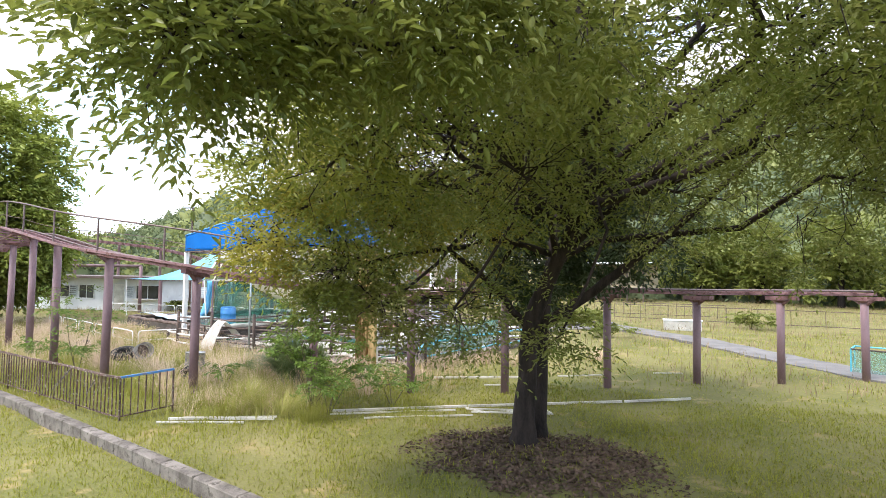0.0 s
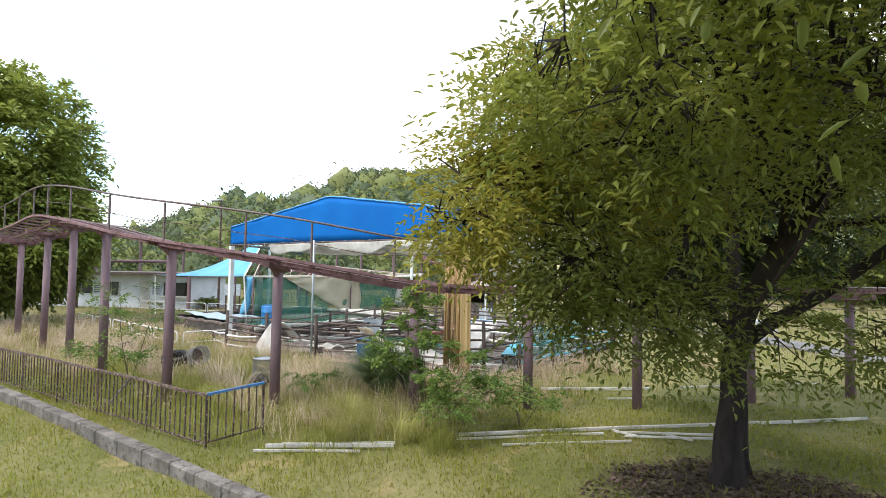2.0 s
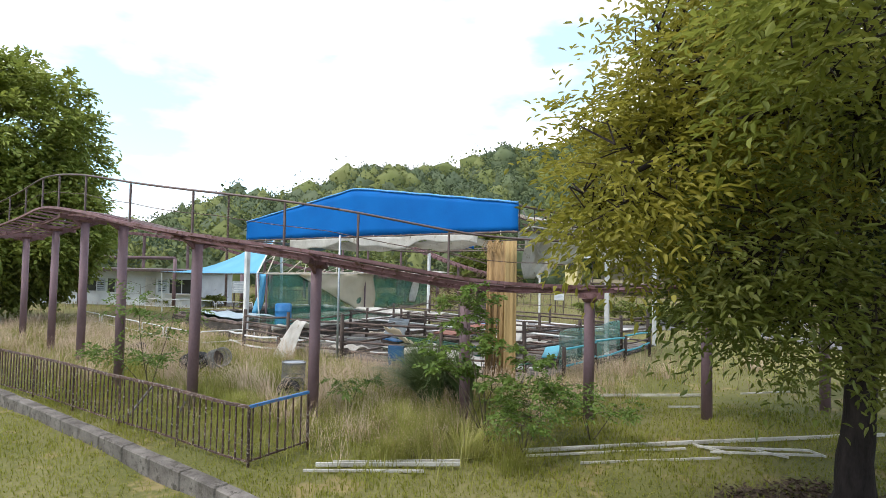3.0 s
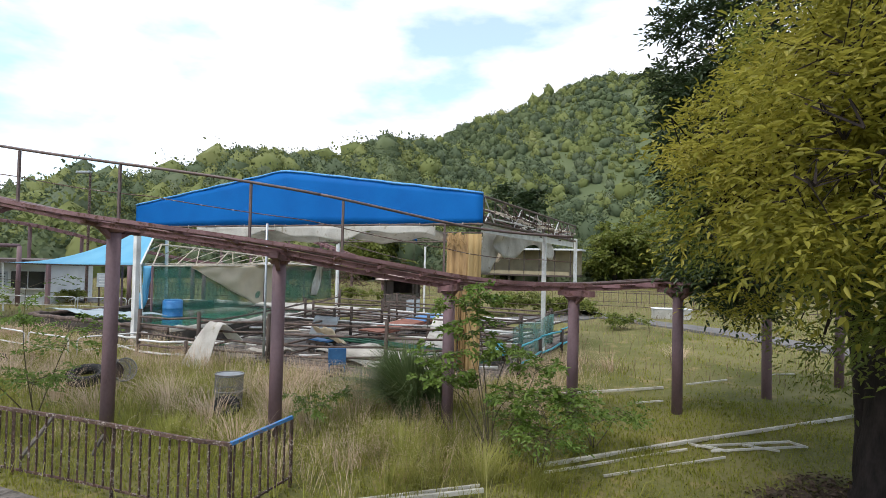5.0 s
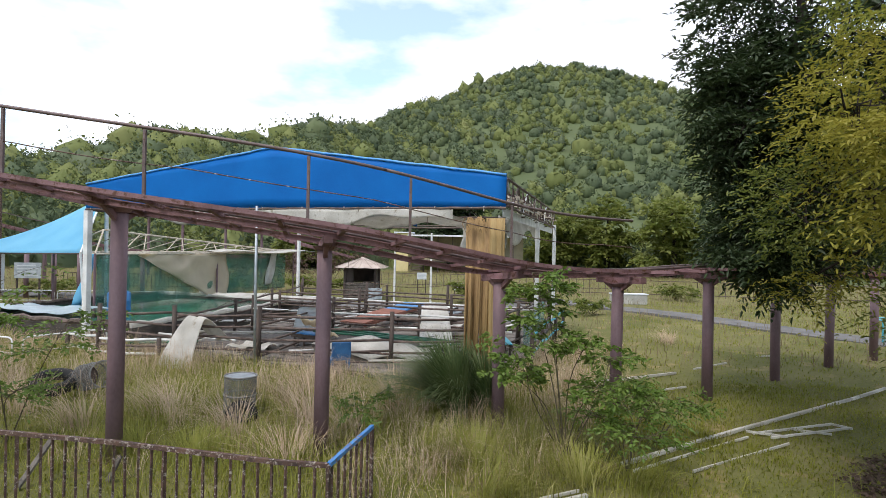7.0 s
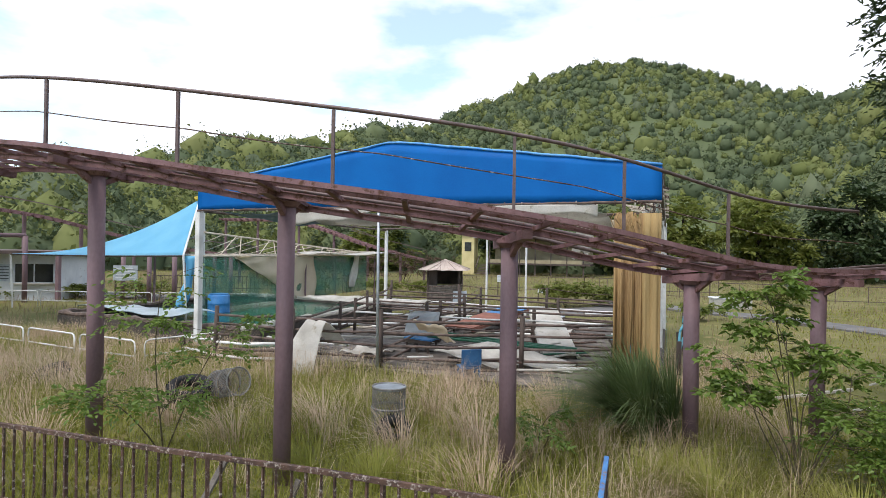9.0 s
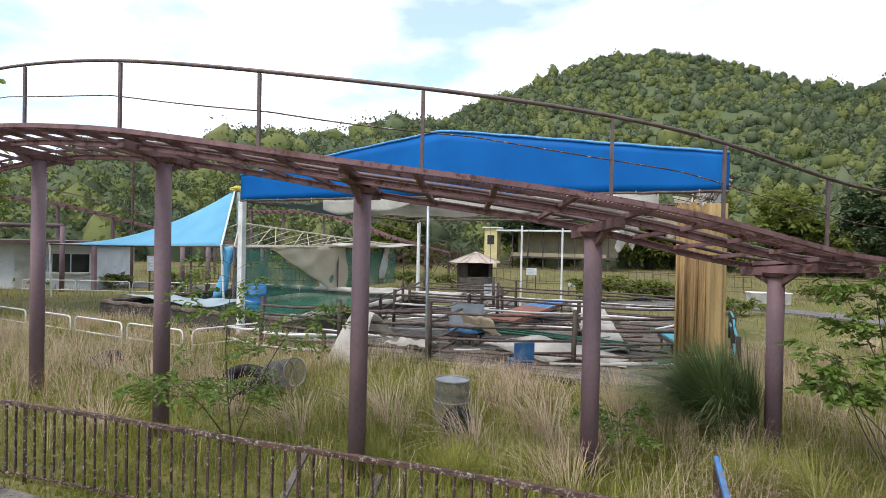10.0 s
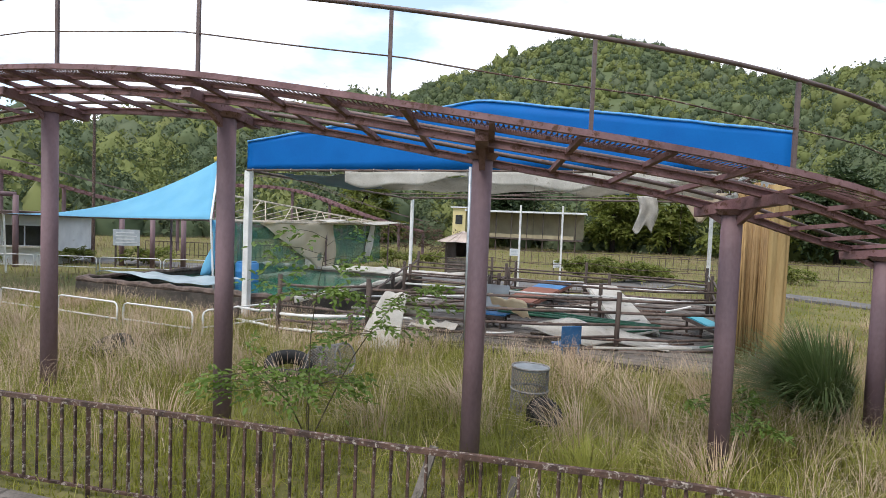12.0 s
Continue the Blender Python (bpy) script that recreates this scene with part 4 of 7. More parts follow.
def build_canopy():
    root = thing("blue_gable_canopy", "steel canopy frame with a bright blue tarpaulin gable, roof bare", "canopy", at=tuple(uv(0, 0)))
    W, D = 9.66, 8.4
    top = lambda u: float(np.interp(u, [0, 4.95, W], [3.66, 4.31, 3.66]))
    bm = bmesh.new()
    sheet(bm, lambda a, b: uv(a * W, -0.05 + 0.012 * math.sin(a * 50) * math.sin(b * 3), 3.10 + (top(a * W) - 3.10) * b), 60, 6, 0.02)
    part("gable_tarpaulin", bm, M_TARP, root, "bright blue tarpaulin gable", smooth=True)
    bm = bmesh.new()
    tube(bm, [uv(W * i / 40, -0.065, top(W * i / 40) + 0.005 * math.sin(i * 1.7)) for i in range(41)], 0.022, 8)
    part("gable_hem", bm, M_TARP_HEM, root, "sun-bleached rolled hem", smooth=True)
    bm = bmesh.new()
    tube(bm, [uv(W * i / 40, -0.06, 3.08 + 0.006 * math.sin(i * 2.3)) for i in range(41)], 0.024, 8)
    part("lower_pipe", bm, M_PIPE, root)
    for k in range(32):
        bm = bmesh.new()
        p = uv(0.15 + k * 0.304, -0.07, 3.08)
        tube(bm, [p + Vector((0, 0, 0.035)), p - Vector((0, 0, 0.035 + 0.03 * random.Random(k).random()))], 0.011, 5)
        part("lashing", bm, M_RUST if k % 3 else M_CANVAS, root)
    for u, v, h in ((0, 0, 3.07), (W - 0.2, 0.12, 2.9), (W, D, 3.2), (0, D + 0.3, 3.0), (5.3, D + 0.5, 2.9), (3.9, D + 0.5, 2.9), (W - 0.05, D * 0.55, 3.1)):
        bm = bmesh.new()
        w = 0.13 if h > 2.95 and v < 0.05 else 0.1 if h > 2.95 else 0.06
        box(bm, uv(u, v, h / 2 - 0.05), (w, w, h + 0.1), RZ, 0.006)
        part("canopy_post", bm, M_WHITE, root)
    # lattice girder on the side
    for z0, z1 in ((3.12, 3.60),):
        for z in (z0, z1):
            bm = bmesh.new()
            tube(bm, [uv(W, 0, z), uv(W, D, z)], 0.026, 8)
            part("girder_chord", bm, M_PIPE, root)
        n = 14
        for i in range(n):
            bm = bmesh.new()
            tube(bm, [uv(W, D * i / n, z0 if i % 2 else z1), uv(W, D * (i + 1) / n, z1 if i % 2 else z0)], 0.015, 6)
            part("girder_web", bm, M_PIPE if i % 3 else M_WHITE, root)
            bm = bmesh.new()
            tube(bm, [uv(W, D * i / n, z0), uv(W, D * i / n, z1)], 0.012, 6)
            part("girder_web", bm, M_PIPE, root)
    # collapsed battens and pipes of the stripped side roof
    rnd = random.Random(17)
    for k in range(46):
        v0 = rnd.uniform(0.1, D - 1.4)
        v1 = min(D, v0 + rnd.uniform(0.9, 3.2))
        z = lambda v: 3.14 + (0.46 - 0.022 * v) * rnd.random()
        bm = bmesh.new()
        tube(bm, [uv(W + rnd.uniform(-0.55, 0.04), v0, z(v0)), uv(W + rnd.uniform(-0.55, 0.04), v1, z(v1))], rnd.uniform(0.012, 0.024), 6)
        part("loose_batten", bm, rnd.choice((M_CREAM, M_WHITE, M_TRACK, M_PIPE, M_RUST)), root)
    for k in range(17):
        v = 0.3 + k * D / 17.5
        bm = bmesh.new()
        beam(bm, uv(W - 0.9, v, 3.62 - 0.02 * v + rnd.uniform(-0.04, 0.04)), uv(W + 0.1, v + rnd.uniform(-0.1, 0.1), 3.3 + rnd.uniform(-0.05, 0.05)), 0.05, 0.035)
        part("rafter_end", bm, M_CREAM if k % 3 else M_RUST, root)
    # side fascia board, back beam, bare purlins
    bm = bmesh.new()
    beam(bm, uv(W - 0.08, 0.1, 3.02), uv(W - 0.08, D, 3.0), 0.02, 0.16)
    part("side_board", bm, M_WHITE, root)
    for a, b, r in (((0, 0, 3.08), (0, D + 0.3, 3.0), 0.03), ((0, D, 3.05), (W, D, 3.1), 0.03), ((0, D, 3.0), (W, D, 3.55), 0.016)):
        bm = bmesh.new()
        tube(bm, [uv(*a), uv(*b)], r, 8)
        part("purlin", bm, M_PIPE, root)
    for k in range(1, 4):
        bm = bmesh.new()
        v = D * k / 4
        tube(bm, [uv(0, v, 3.05), uv(W, v, 3.05)], 0.018, 6)
        part("purlin", bm, M_PIPE, root)


build_canopy()


# ---- dark trees at the foot of the hill ----
for k, (x, y, h, w) in enumerate([(-8.2, 60, 11.5, 2.6), (-5.6, 61, 10.5, 2.4), (9.0, 57, 8.0, 3.0), (3.5, 58, 7.0, 3.0), (14.0, 52, 8.0, 3.4), (21.0, 50, 8.5, 3.6), (-22.0, 55, 6.0, 2.8)]):
    mt = M_LEAF_DARK if k < 2 or k == 5 else M_LEAF
    tree("field_edge_tree", "dark green tree at the foot of the hill", (x, y, 0), [((x, y, -0.1), 0.3), ((x, y, h * 0.4), 0.2), ((x, y, h * 0.8), 0.08)],
         [((x, y, h * 0.72), (w * 0.75, w * 0.75, h * 0.27), 0.4, mt), ((x - w * 0.3, y, h * 0.42), (w * 0.9, w * 0.8, h * 0.24), 0.35, mt), ((x + w * 0.35, y, h * 0.36), (w * 0.8, w * 0.8, h * 0.22), 0.25, mt)],
         4300, 90 + k, leaf=(0.5, 0.3), spread=1.1, twigs=False, group="field edge trees")


# ---- under the canopy ----
def cloth(name, label, fn, material, nu=16, nv=10, category="cloth", thick=0.008):
    bm = bmesh.new()
    sheet(bm, fn, nu, nv, thick)
    ob = part(name, bm, material, smooth=True)
    return tagged(ob, label, category)


def wave(a, b, s=1.0):
    return 0.03 * s * math.sin(a * 9 + 1.3) * math.cos(b * 5) + 0.018 * s * math.sin(a * 23 + b * 7)


cloth("hanging_canvas", "dirty white canvas sagging below the blue gable", lambda a, b: uv(2.6 + 3.7 * a, 0.25 + 1.5 * b, 3.02 - 0.26 * math.sin(math.pi * min(1, b * 1.15)) * (0.35 + 0.65 * math.sin(math.pi * (0.15 + 0.8 * a))) + wave(a, b)), M_CANVAS, 30, 12)
cloth("hanging_canvas", "torn cream canvas draped from the roof pipes", lambda a, b: uv(6.2 + 2.6 * a, 0.3 + 1.0 * b, 3.02 - 0.2 * b - 0.06 * math.sin(a * 8) + wave(a, b)), M_CANVAS, 24, 8)
cloth("grey_tarpaulin", "grey blue tarpaulin sagging under the roof edge", lambda a, b: uv(0.5 + 2.6 * a, 0.2 + 1.2 * b, 3.02 - 0.2 * math.sin(math.pi * a) * b + wave(a, b, 0.7)), surface("grey_blue_sheet", (0.12, 0.17, 0.25), (0.22, 0.28, 0.36), 0.7, scale=2, grain=40, bump=0.3), 20, 8)
cloth("blue_tarpaulin_scrap", "crumpled bright blue tarpaulin scrap on the roof pipes", lambda a, b: uv(6.3 + 1.1 * a, 1.6 + 0.1 * math.sin(a * 9), 3.0 - 0.16 * b + wave(a, b)), M_TARP, 12, 5)
cloth("canvas_tatter", "torn strip of pale canvas hanging straight down", lambda a, b: uv(7.55 + 0.42 * a + 0.08 * math.sin(b * 4), 4.6 + wave(a, b, 2), 3.0 - (0.8 + 0.12 * math.sin(a * 7)) * b), M_CANVAS, 8, 14)
cloth("canvas_tatter", "triangular torn canvas hanging from the roof", lambda a, b: uv(8.35 + (0.95 * a - 0.45) * (1 - 0.92 * b) + 0.45, 3.2 + wave(a, b), 3.0 - 0.62 * b), M_TAN, 10, 12)
cloth("canvas_tatter", "loose white canvas below the side girder", lambda a, b: uv(9.45 + wave(a, b), 1.2 + 5.0 * a, 3.0 - (0.35 + 0.2 * math.sin(a * 8)) * b), M_CANVAS, 20, 6)
cloth("canvas_tatter", "cream canvas flap beside the bamboo screen", lambda a, b: uv(9.35 + wave(a, b), 0.7 + 1.3 * a * (1 - 0.6 * b), 3.0 - 0.85 * b), M_CANVAS, 10, 10)


cloth("canvas_valance", "pale scalloped canvas edge hanging under the gable", lambda a, b: uv(2.3 + 6.4 * a, -0.1 + 0.04 * math.sin(a * 21), 3.06 - (0.2 + 0.09 * math.sin(a * 13) + 0.05 * math.sin(a * 31)) * b), M_CANVAS, 50, 5)


def bamboo_screen():
    root = thing("bamboo_screen", "tall ochre bamboo screen hanging beside the pen", "screen", at=tuple(uv(8.8, -0.05)))
    rnd = random.Random(3)
    n = 22
    for i in range(n):
        u = 8.98 + 0.4 * i / (n - 1)
        bm = bmesh.new()
        off = 0.035 * math.sin(i * 0.9) + rnd.uniform(-0.012, 0.012)
        bot, top = 0.08 + rnd.uniform(0, 0.12), 2.88 + rnd.uniform(-0.05, 0.05)
        tube(bm, [uv(u + rnd.uniform(-0.02, 0.02), -0.12 + off * 1.4, bot), uv(u + rnd.uniform(-0.01, 0.01), -0.1 + off, 1.4), uv(u, -0.08, top)], 0.0185, 6)
        part("bamboo_cane", bm, M_REEDSCREEN, root, smooth=True)
    for i in range(18):
        u = 8.95 + 0.4 * rnd.random()
        bm = bmesh.new()
        p = uv(u, -0.15, 2.9)
        tube(bm, [p, p + Vector((rnd.uniform(-0.06, 0.06), -0.03, -0.1)), p + Vector((rnd.uniform(-0.12, 0.12), -0.05, -0.18 - 0.15 * rnd.random()))], 0.007, 5)
        part("frayed_reed", bm, M_REEDSCREEN, root)
    bm = bmesh.new()
    sheet(bm, lambda a, b: uv(9.34 + 0.32 * a, -0.1 + 0.02 * math.sin(a * 14 + b) + 0.008 * math.sin(a * 37), 2.9 - 2.76 * b), 22, 8, 0.012)
    part("hanging_mat", bm, surface("ochre_mat", (0.25, 0.17, 0.075), (0.38, 0.275, 0.13), 0.85, scale=5, grain=70, bump=0.3, stretch=(1, 1, 0.15), spec=0.15), root, "smooth ochre reed mat", smooth=True)
    for z in (0.9, 2.0, 2.8):
        bm = bmesh.new()
        beam(bm, uv(8.96, -0.06, z), uv(9.66, -0.06, z), 0.02, 0.03)
        part("batten", bm, M_DARKWOOD, root)


bamboo_screen()


def pipe_fence(label, pts, height=1.15, rails=(0.14, 0.4, 0.66, 0.9), rope=True, seed=0, r=0.025, mat=None):
    """Posts at the points, round rails between them, a slack rope above."""
    mat = mat or M_PIPE
    rnd = random.Random(seed)
    root = thing("pipe_fence", label, "fence", "pen fences", tuple(uv(*pts[0])))
    for u, v in pts:
        bm = bmesh.new()
        h = height + rnd.uniform(-0.06, 0.06)
        tube(bm, [uv(u, v, -0.05), uv(u + rnd.uniform(-0.03, 0.03), v + rnd.uniform(-0.03, 0.03), h)], 0.044, 8)
        part("post", bm, M_DARKWOOD, root, smooth=True)
    for (u0, v0), (u1, v1) in zip(pts, pts[1:]):
        for k, z in enumerate(rails):
            bm = bmesh.new()
            j = rnd.uniform(-0.03, 0.03)
            tube(bm, [uv(u0, v0, z + j), uv((u0 + u1) / 2, (v0 + v1) / 2, z + j - 0.012), uv(u1, v1, z - j)], r, 8)
            part("rail", bm, mat if (k + seed) % 7 else M_WHITE, root, smooth=True)
        if rope:
            bm = bmesh.new()
            tube(bm, [uv(u0 + (u1 - u0) * i / 10, v0 + (v1 - v0) * i / 10, height - 0.02 - 0.13 * math.sin(math.pi * i / 10)) for i in range(11)], 0.009, 5)
            part("rope", bm, M_RUST, root)


pipe_fence("dark pipe fence along the front of the pens", [(1.5, -0.95), (3.2, -0.72), (4.9, -0.35), (7.33, 0.48), (9.1, 1.25)], 1.15, (0.1, 0.3, 0.52, 0.74, 0.96), rope=False, seed=1)
pipe_fence("rusted pipe fence running back beside the tank", [(3.2, -0.72), (2.3, 2.2), (1.3, 5.2), (0.5, 8.2)], 1.0, (0.3, 0.55, 0.85), seed=2)
pipe_fence("rusted pipe fence between two pens", [(4.9, -0.35), (4.6, 2.4), (4.3, 5.2), (4.0, 8.0)], 1.1, (0.2, 0.45, 0.8), seed=4)
pipe_fence("rusted cross fence between the pens", [(2.3, 2.9), (4.6, 3.1), (6.9, 3.3), (9.3, 3.6)], 1.0, (0.15, 0.4, 0.66, 0.88), rope=False, seed=5)
pipe_fence("rusted pipe fence at the back of the pens", [(0.5, 8.2), (3.2, 8.1), (6.2, 8.0), (9.6, 8.0)], 1.15, (0.2, 0.5, 0.8), seed=6)
pipe_fence("rusted pipe fence across the rear pen", [(1.3, 5.6), (4.3, 5.7), (7.0, 5.8), (9.4, 6.0)], 0.95, (0.2, 0.45, 0.7, 0.88), rope=False, seed=8)
pipe_fence("rusted pipe fence on the open side", [(9.1, 1.25), (9.35, 3.6), (9.5, 6.0), (9.6, 8.0)], 1.05, (0.25, 0.6, 0.95), seed=9)
pipe_fence("low white pipe rails beside the tank", [(0.4, -0.75), (1.5, -0.95), (2.9, -0.8)], 0.5, (0.14, 0.42), rope=False, seed=11, mat=M_WHITE)


def deck():
    root = thing("pen_deck", "weathered grey board floor of the pens", "deck", at=tuple(uv(2, 0)))
    rnd = random.Random(8)
    bm = bmesh.new()
    box(bm, uv(5.6, 3.9, 0.02), (8.2, 8.6, 0.06), RZ)
    part("base_slab", bm, M_ROCK, root)
    for i in range(43):
        v = -0.3 + i * 0.2
        for u0, u1 in ((1.6, 4.2 + rnd.uniform(-0.5, 0.5)), (4.75, 9.65)):
            bm = bmesh.new()
            c = uv((u0 + u1) / 2, v, 0.068 + rnd.uniform(-0.006, 0.008))
            box(bm, c, (u1 - u0, 0.18, 0.03), RZ + rnd.uniform(-0.006, 0.006))
            part("deck_board", bm, M_DECK, root)


deck()
def ramp_table(label, a, b, z0, z1, w, top_mat, edge_mat, split=None):
    root = thing("ramp_table", label, "table", at=tuple(uv(*a)))
    d = (uv(*b) - uv(*a)).normalized()
    n = Vector((-d.y, d.x, 0))
    p, q = uv(*a, z0), uv(*b, z1)
    cuts = [(0.0, 1.0, top_mat)] if not split else [(0.0, split[0], top_mat), (split[0], 1.0, split[1])]
    for f0, f1, m in cuts:
        bm = bmesh.new()
        sheet(bm, lambda s, t: p.lerp(q, f0 + (f1 - f0) * s) + n * w * (t - 0.5) + Vector((0, 0, 0.008 * math.sin(s * 6 + t * 3))), 8, 4, 0.03)
        part("top", bm, m, root)
    for s in (-0.5, 0.5):
        bm = bmesh.new()
        beam(bm, p + n * w * s - Vector((0, 0, 0.05)), q + n * w * s - Vector((0, 0, 0.05)), 0.04, 0.07)
        part("side_rail", bm, edge_mat, root)
        for f in (0.12, 0.5, 0.88):
            c = p.lerp(q, f) + n * w * s * 0.95
            bm = bmesh.new()
            beam(bm, (c.x, c.y, 0.08), (c.x, c.y, c.z - 0.03), 0.04, 0.04)
            part("leg", bm, M_DARKWOOD, root)


ramp_table("red brown animal ramp with a blue upper end", (4.95, 3.5), (5.6, 6.6), 0.36, 0.62, 0.8, M_REDDECK, M_REDDECK, (0.62, M_BLUE))
ramp_table("worn blue bench in the front pen", (4.5, 1.6), (5.2, 1.5), 0.36, 0.36, 0.35, M_BLUE, M_DARKWOOD)
ramp_table("turquoise bench beside the open side of the pen", (8.75, 3.3), (9.3, 2.0), 0.42, 0.34, 0.34, M_TEAL, M_PIPE)
ramp_table("dirty white board ramp sloping to the pen floor", (6.85, 4.6), (7.75, 2.1), 0.78, 0.16, 0.72, M_CANVAS, M_CANVAS)
ramp_table("small white table at the back of the pen", (6.2, 7.2), (6.75, 7.15), 0.5, 0.5, 0.4, M_WHITE, M_PIPE)
ramp_table("blue grey bench behind the ramp", (6.6, 6.6), (6.7, 7.4), 0.34, 0.34, 0.4, M_SIGN, M_PIPE)
cloth("fallen_canvas", "dirty white canvas collapsed on the pen floor", lambda a, b: uv(5.75 + 2.45 * a, 0.15 + 0.6 * a + 0.95 * b, 0.12 + 0.25 * (1 - a) ** 3 * (1 - b) + 0.28 * b * (0.5 + 0.5 * math.sin(a * 5)) + 0.05 * abs(math.sin(a * 7 + b * 3)) + wave(a, b)), M_CANVAS, 22, 10)
cloth("fallen_canvas", "crumpled pale canvas sheet lying among the rails", lambda a, b: uv(3.5 + 0.9 * a, 0.4 + 0.7 * b, 0.11 + 0.06 * abs(math.sin(a * 6 + b * 4)) + wave(a, b)), M_CANVAS, 12, 8)
cloth("fallen_canvas", "white canvas scraps on the rear pen floor", lambda a, b: uv(6.2 + 1.2 * a, 5.2 + 0.9 * b, 0.12 + 0.05 * abs(math.sin(a * 6 + b * 4)) + wave(a, b)), M_CANVAS, 10, 8)
cloth("fallen_canvas", "white plastic sheet beside the hut side fence", lambda a, b: uv(2.6 + 1.3 * a, 7.2 + 0.8 * b, 0.12 + 0.07 * abs(math.sin(a * 6 + b * 4)) + wave(a, b)), M_CANVAS, 10, 8)


def drape(a, b):
    # over the top rail: b under a half hangs in front, the rest behind
    k = abs(b - 0.55) / 0.55
    z = 0.93 - (0.93 if b < 0.55 else 0.62) * k ** 1.1
    side = -1 if b < 0.55 else 1
    w = 0.42 + 0.34 * (k if b < 0.55 else 0.2 * k)
    return uv(3.62 + (a - 0.5) * w + (0.12 * (1 - k) if b < 0.55 else 0.14 + 0.22 * k), -0.72 + side * 0.5 * k ** 0.8 + 0.04 * math.sin(a * 8) * k, z + 0.02 * math.sin(a * 11))


cloth("draped_canvas", "stiff white canvas draped over the front pen rail", drape, M_CANVAS, 14, 24, thick=0.012)
cloth("draped_canvas", "cream canvas sling hanging between pen posts", lambda a, b: uv(4.95 + 0.75 * a, 0.9 + 0.5 * b, 0.9 - 0.55 * math.sin(math.pi * (0.1 + 0.5 * b)) * (0.5 + 0.5 * a) + wave(a, b)), M_TAN, 12, 10)


def long_pipe(label, p, q, r, mat, name="loose_pipe"):
    bm = bmesh.new()
    p, q = Vector(p), Vector(q)
    tube(bm, [p, p.lerp(q, 0.5) - Vector((0, 0, 0.01)), q], r, 8)
    tagged(part(name, bm, mat, smooth=True), label, "pipe")


for k in range(3):
    long_pipe("green plastic pipe lying across the pen rails", uv(5.0 + 0.2 * k, 1.5 + 0.12 * k, 0.42 + 0.03 * k), uv(7.9 + 0.1 * k, 1.75 + 0.1 * k, 0.34), 0.026, M_GREENPIPE)
for u0, v0, u1, v1, z, m in [(1.0, 0.3, 3.2, 0.9, 0.14, M_WHITE), (1.2, 0.9, 3.6, 0.6, 0.2, M_WHITE), (0.9, -0.2, 2.6, 0.6, 0.12, M_GREENPIPE), (5.2, 4.4, 9.0, 4.6, 0.16, M_WHITE), (7.9, 0.9, 9.5, 1.4, 0.14, M_WHITE),
                             (2.4, 3.6, 4.4, 6.0, 0.2, M_WHITE), (1.4, 2.6, 4.0, 4.2, 0.3, M_WHITE), (1.0, 3.6, 3.8, 6.4, 0.3, M_PIPE), (7.6, 6.6, 9.4, 6.8, 0.55, M_WHITE), (1.6, 1.6, 4.2, 2.2, 0.18, M_CANVAS)]:
    long_pipe("loose pipe lying in the wrecked pen", uv(u0, v0, z), uv(u1, v1, z + 0.05), 0.028, m)
litter = random.Random(77)
for k in range(34):
    u, v, a = litter.uniform(1.3, 9.0), litter.uniform(0.2, 7.4), litter.uniform(-0.7, 0.7)
    n = litter.uniform(0.5, 1.7)
    p = uv(u, v, litter.uniform(0.1, 0.2))
    q = p + (U * math.cos(a) + V * math.sin(a)) * n + Vector((0, 0, litter.uniform(0.0, 0.22)))
    long_pipe("broken pipe end lying in the wrecked pen", p, q, litter.uniform(0.014, 0.03), litter.choice((M_WHITE, M_WHITE, M_CREAM, M_PIPE, M_RUST, M_GREENPIPE, M_CANVAS)))
cloth("mesh_panel", "grey wire mesh panel leaning on the blue bench", lambda a, b: uv(4.42 + 0.75 * a, 1.8 - 0.25 * b, 0.92 - 0.5 * b), netting("grey_mesh", (0.42, 0.45, 0.46), 0.35), 4, 4, "panel", 0.006)
long_pipe("thin grey steel pole standing before the pens", uv(4.95, -0.55, -0.05), uv(4.9, -0.5, 3.1), 0.028, M_GALV, "pole")
for u in (5.9, 6.6, 8.2):
    long_pipe("thin wire hanging from the canopy pipe", uv(u, 0.0, 3.05), uv(u, 0.05, 1.9), 0.003, M_RUST, "hanging_wire")


def small_chair(at, rz):
    root = thing("plastic_chair", "small faded blue plastic chair lying in dry grass", "chair", at=at)
    m = pose(*at, 0, 0, rz)

    def bit(name, c, s):
        bm = bmesh.new()
        box(bm, (0, 0, 0), s, 0, 0.01)
        bmesh.ops.transform(bm, matrix=m @ Matrix.Translation(c), verts=bm.verts)
        part(name, bm, M_NAVY, root)
    bit("seat", (0, 0, 0.24), (0.36, 0.34, 0.03))
    bit("backrest", (0, 0.17, 0.42), (0.36, 0.03, 0.3))
    for x in (-0.15, 0.15):
        for y in (-0.14, 0.15):
            bit("leg", (x, y, 0.11), (0.035, 0.035, 0.26))


small_chair((-9.34, 9.7, 0.0), 200)


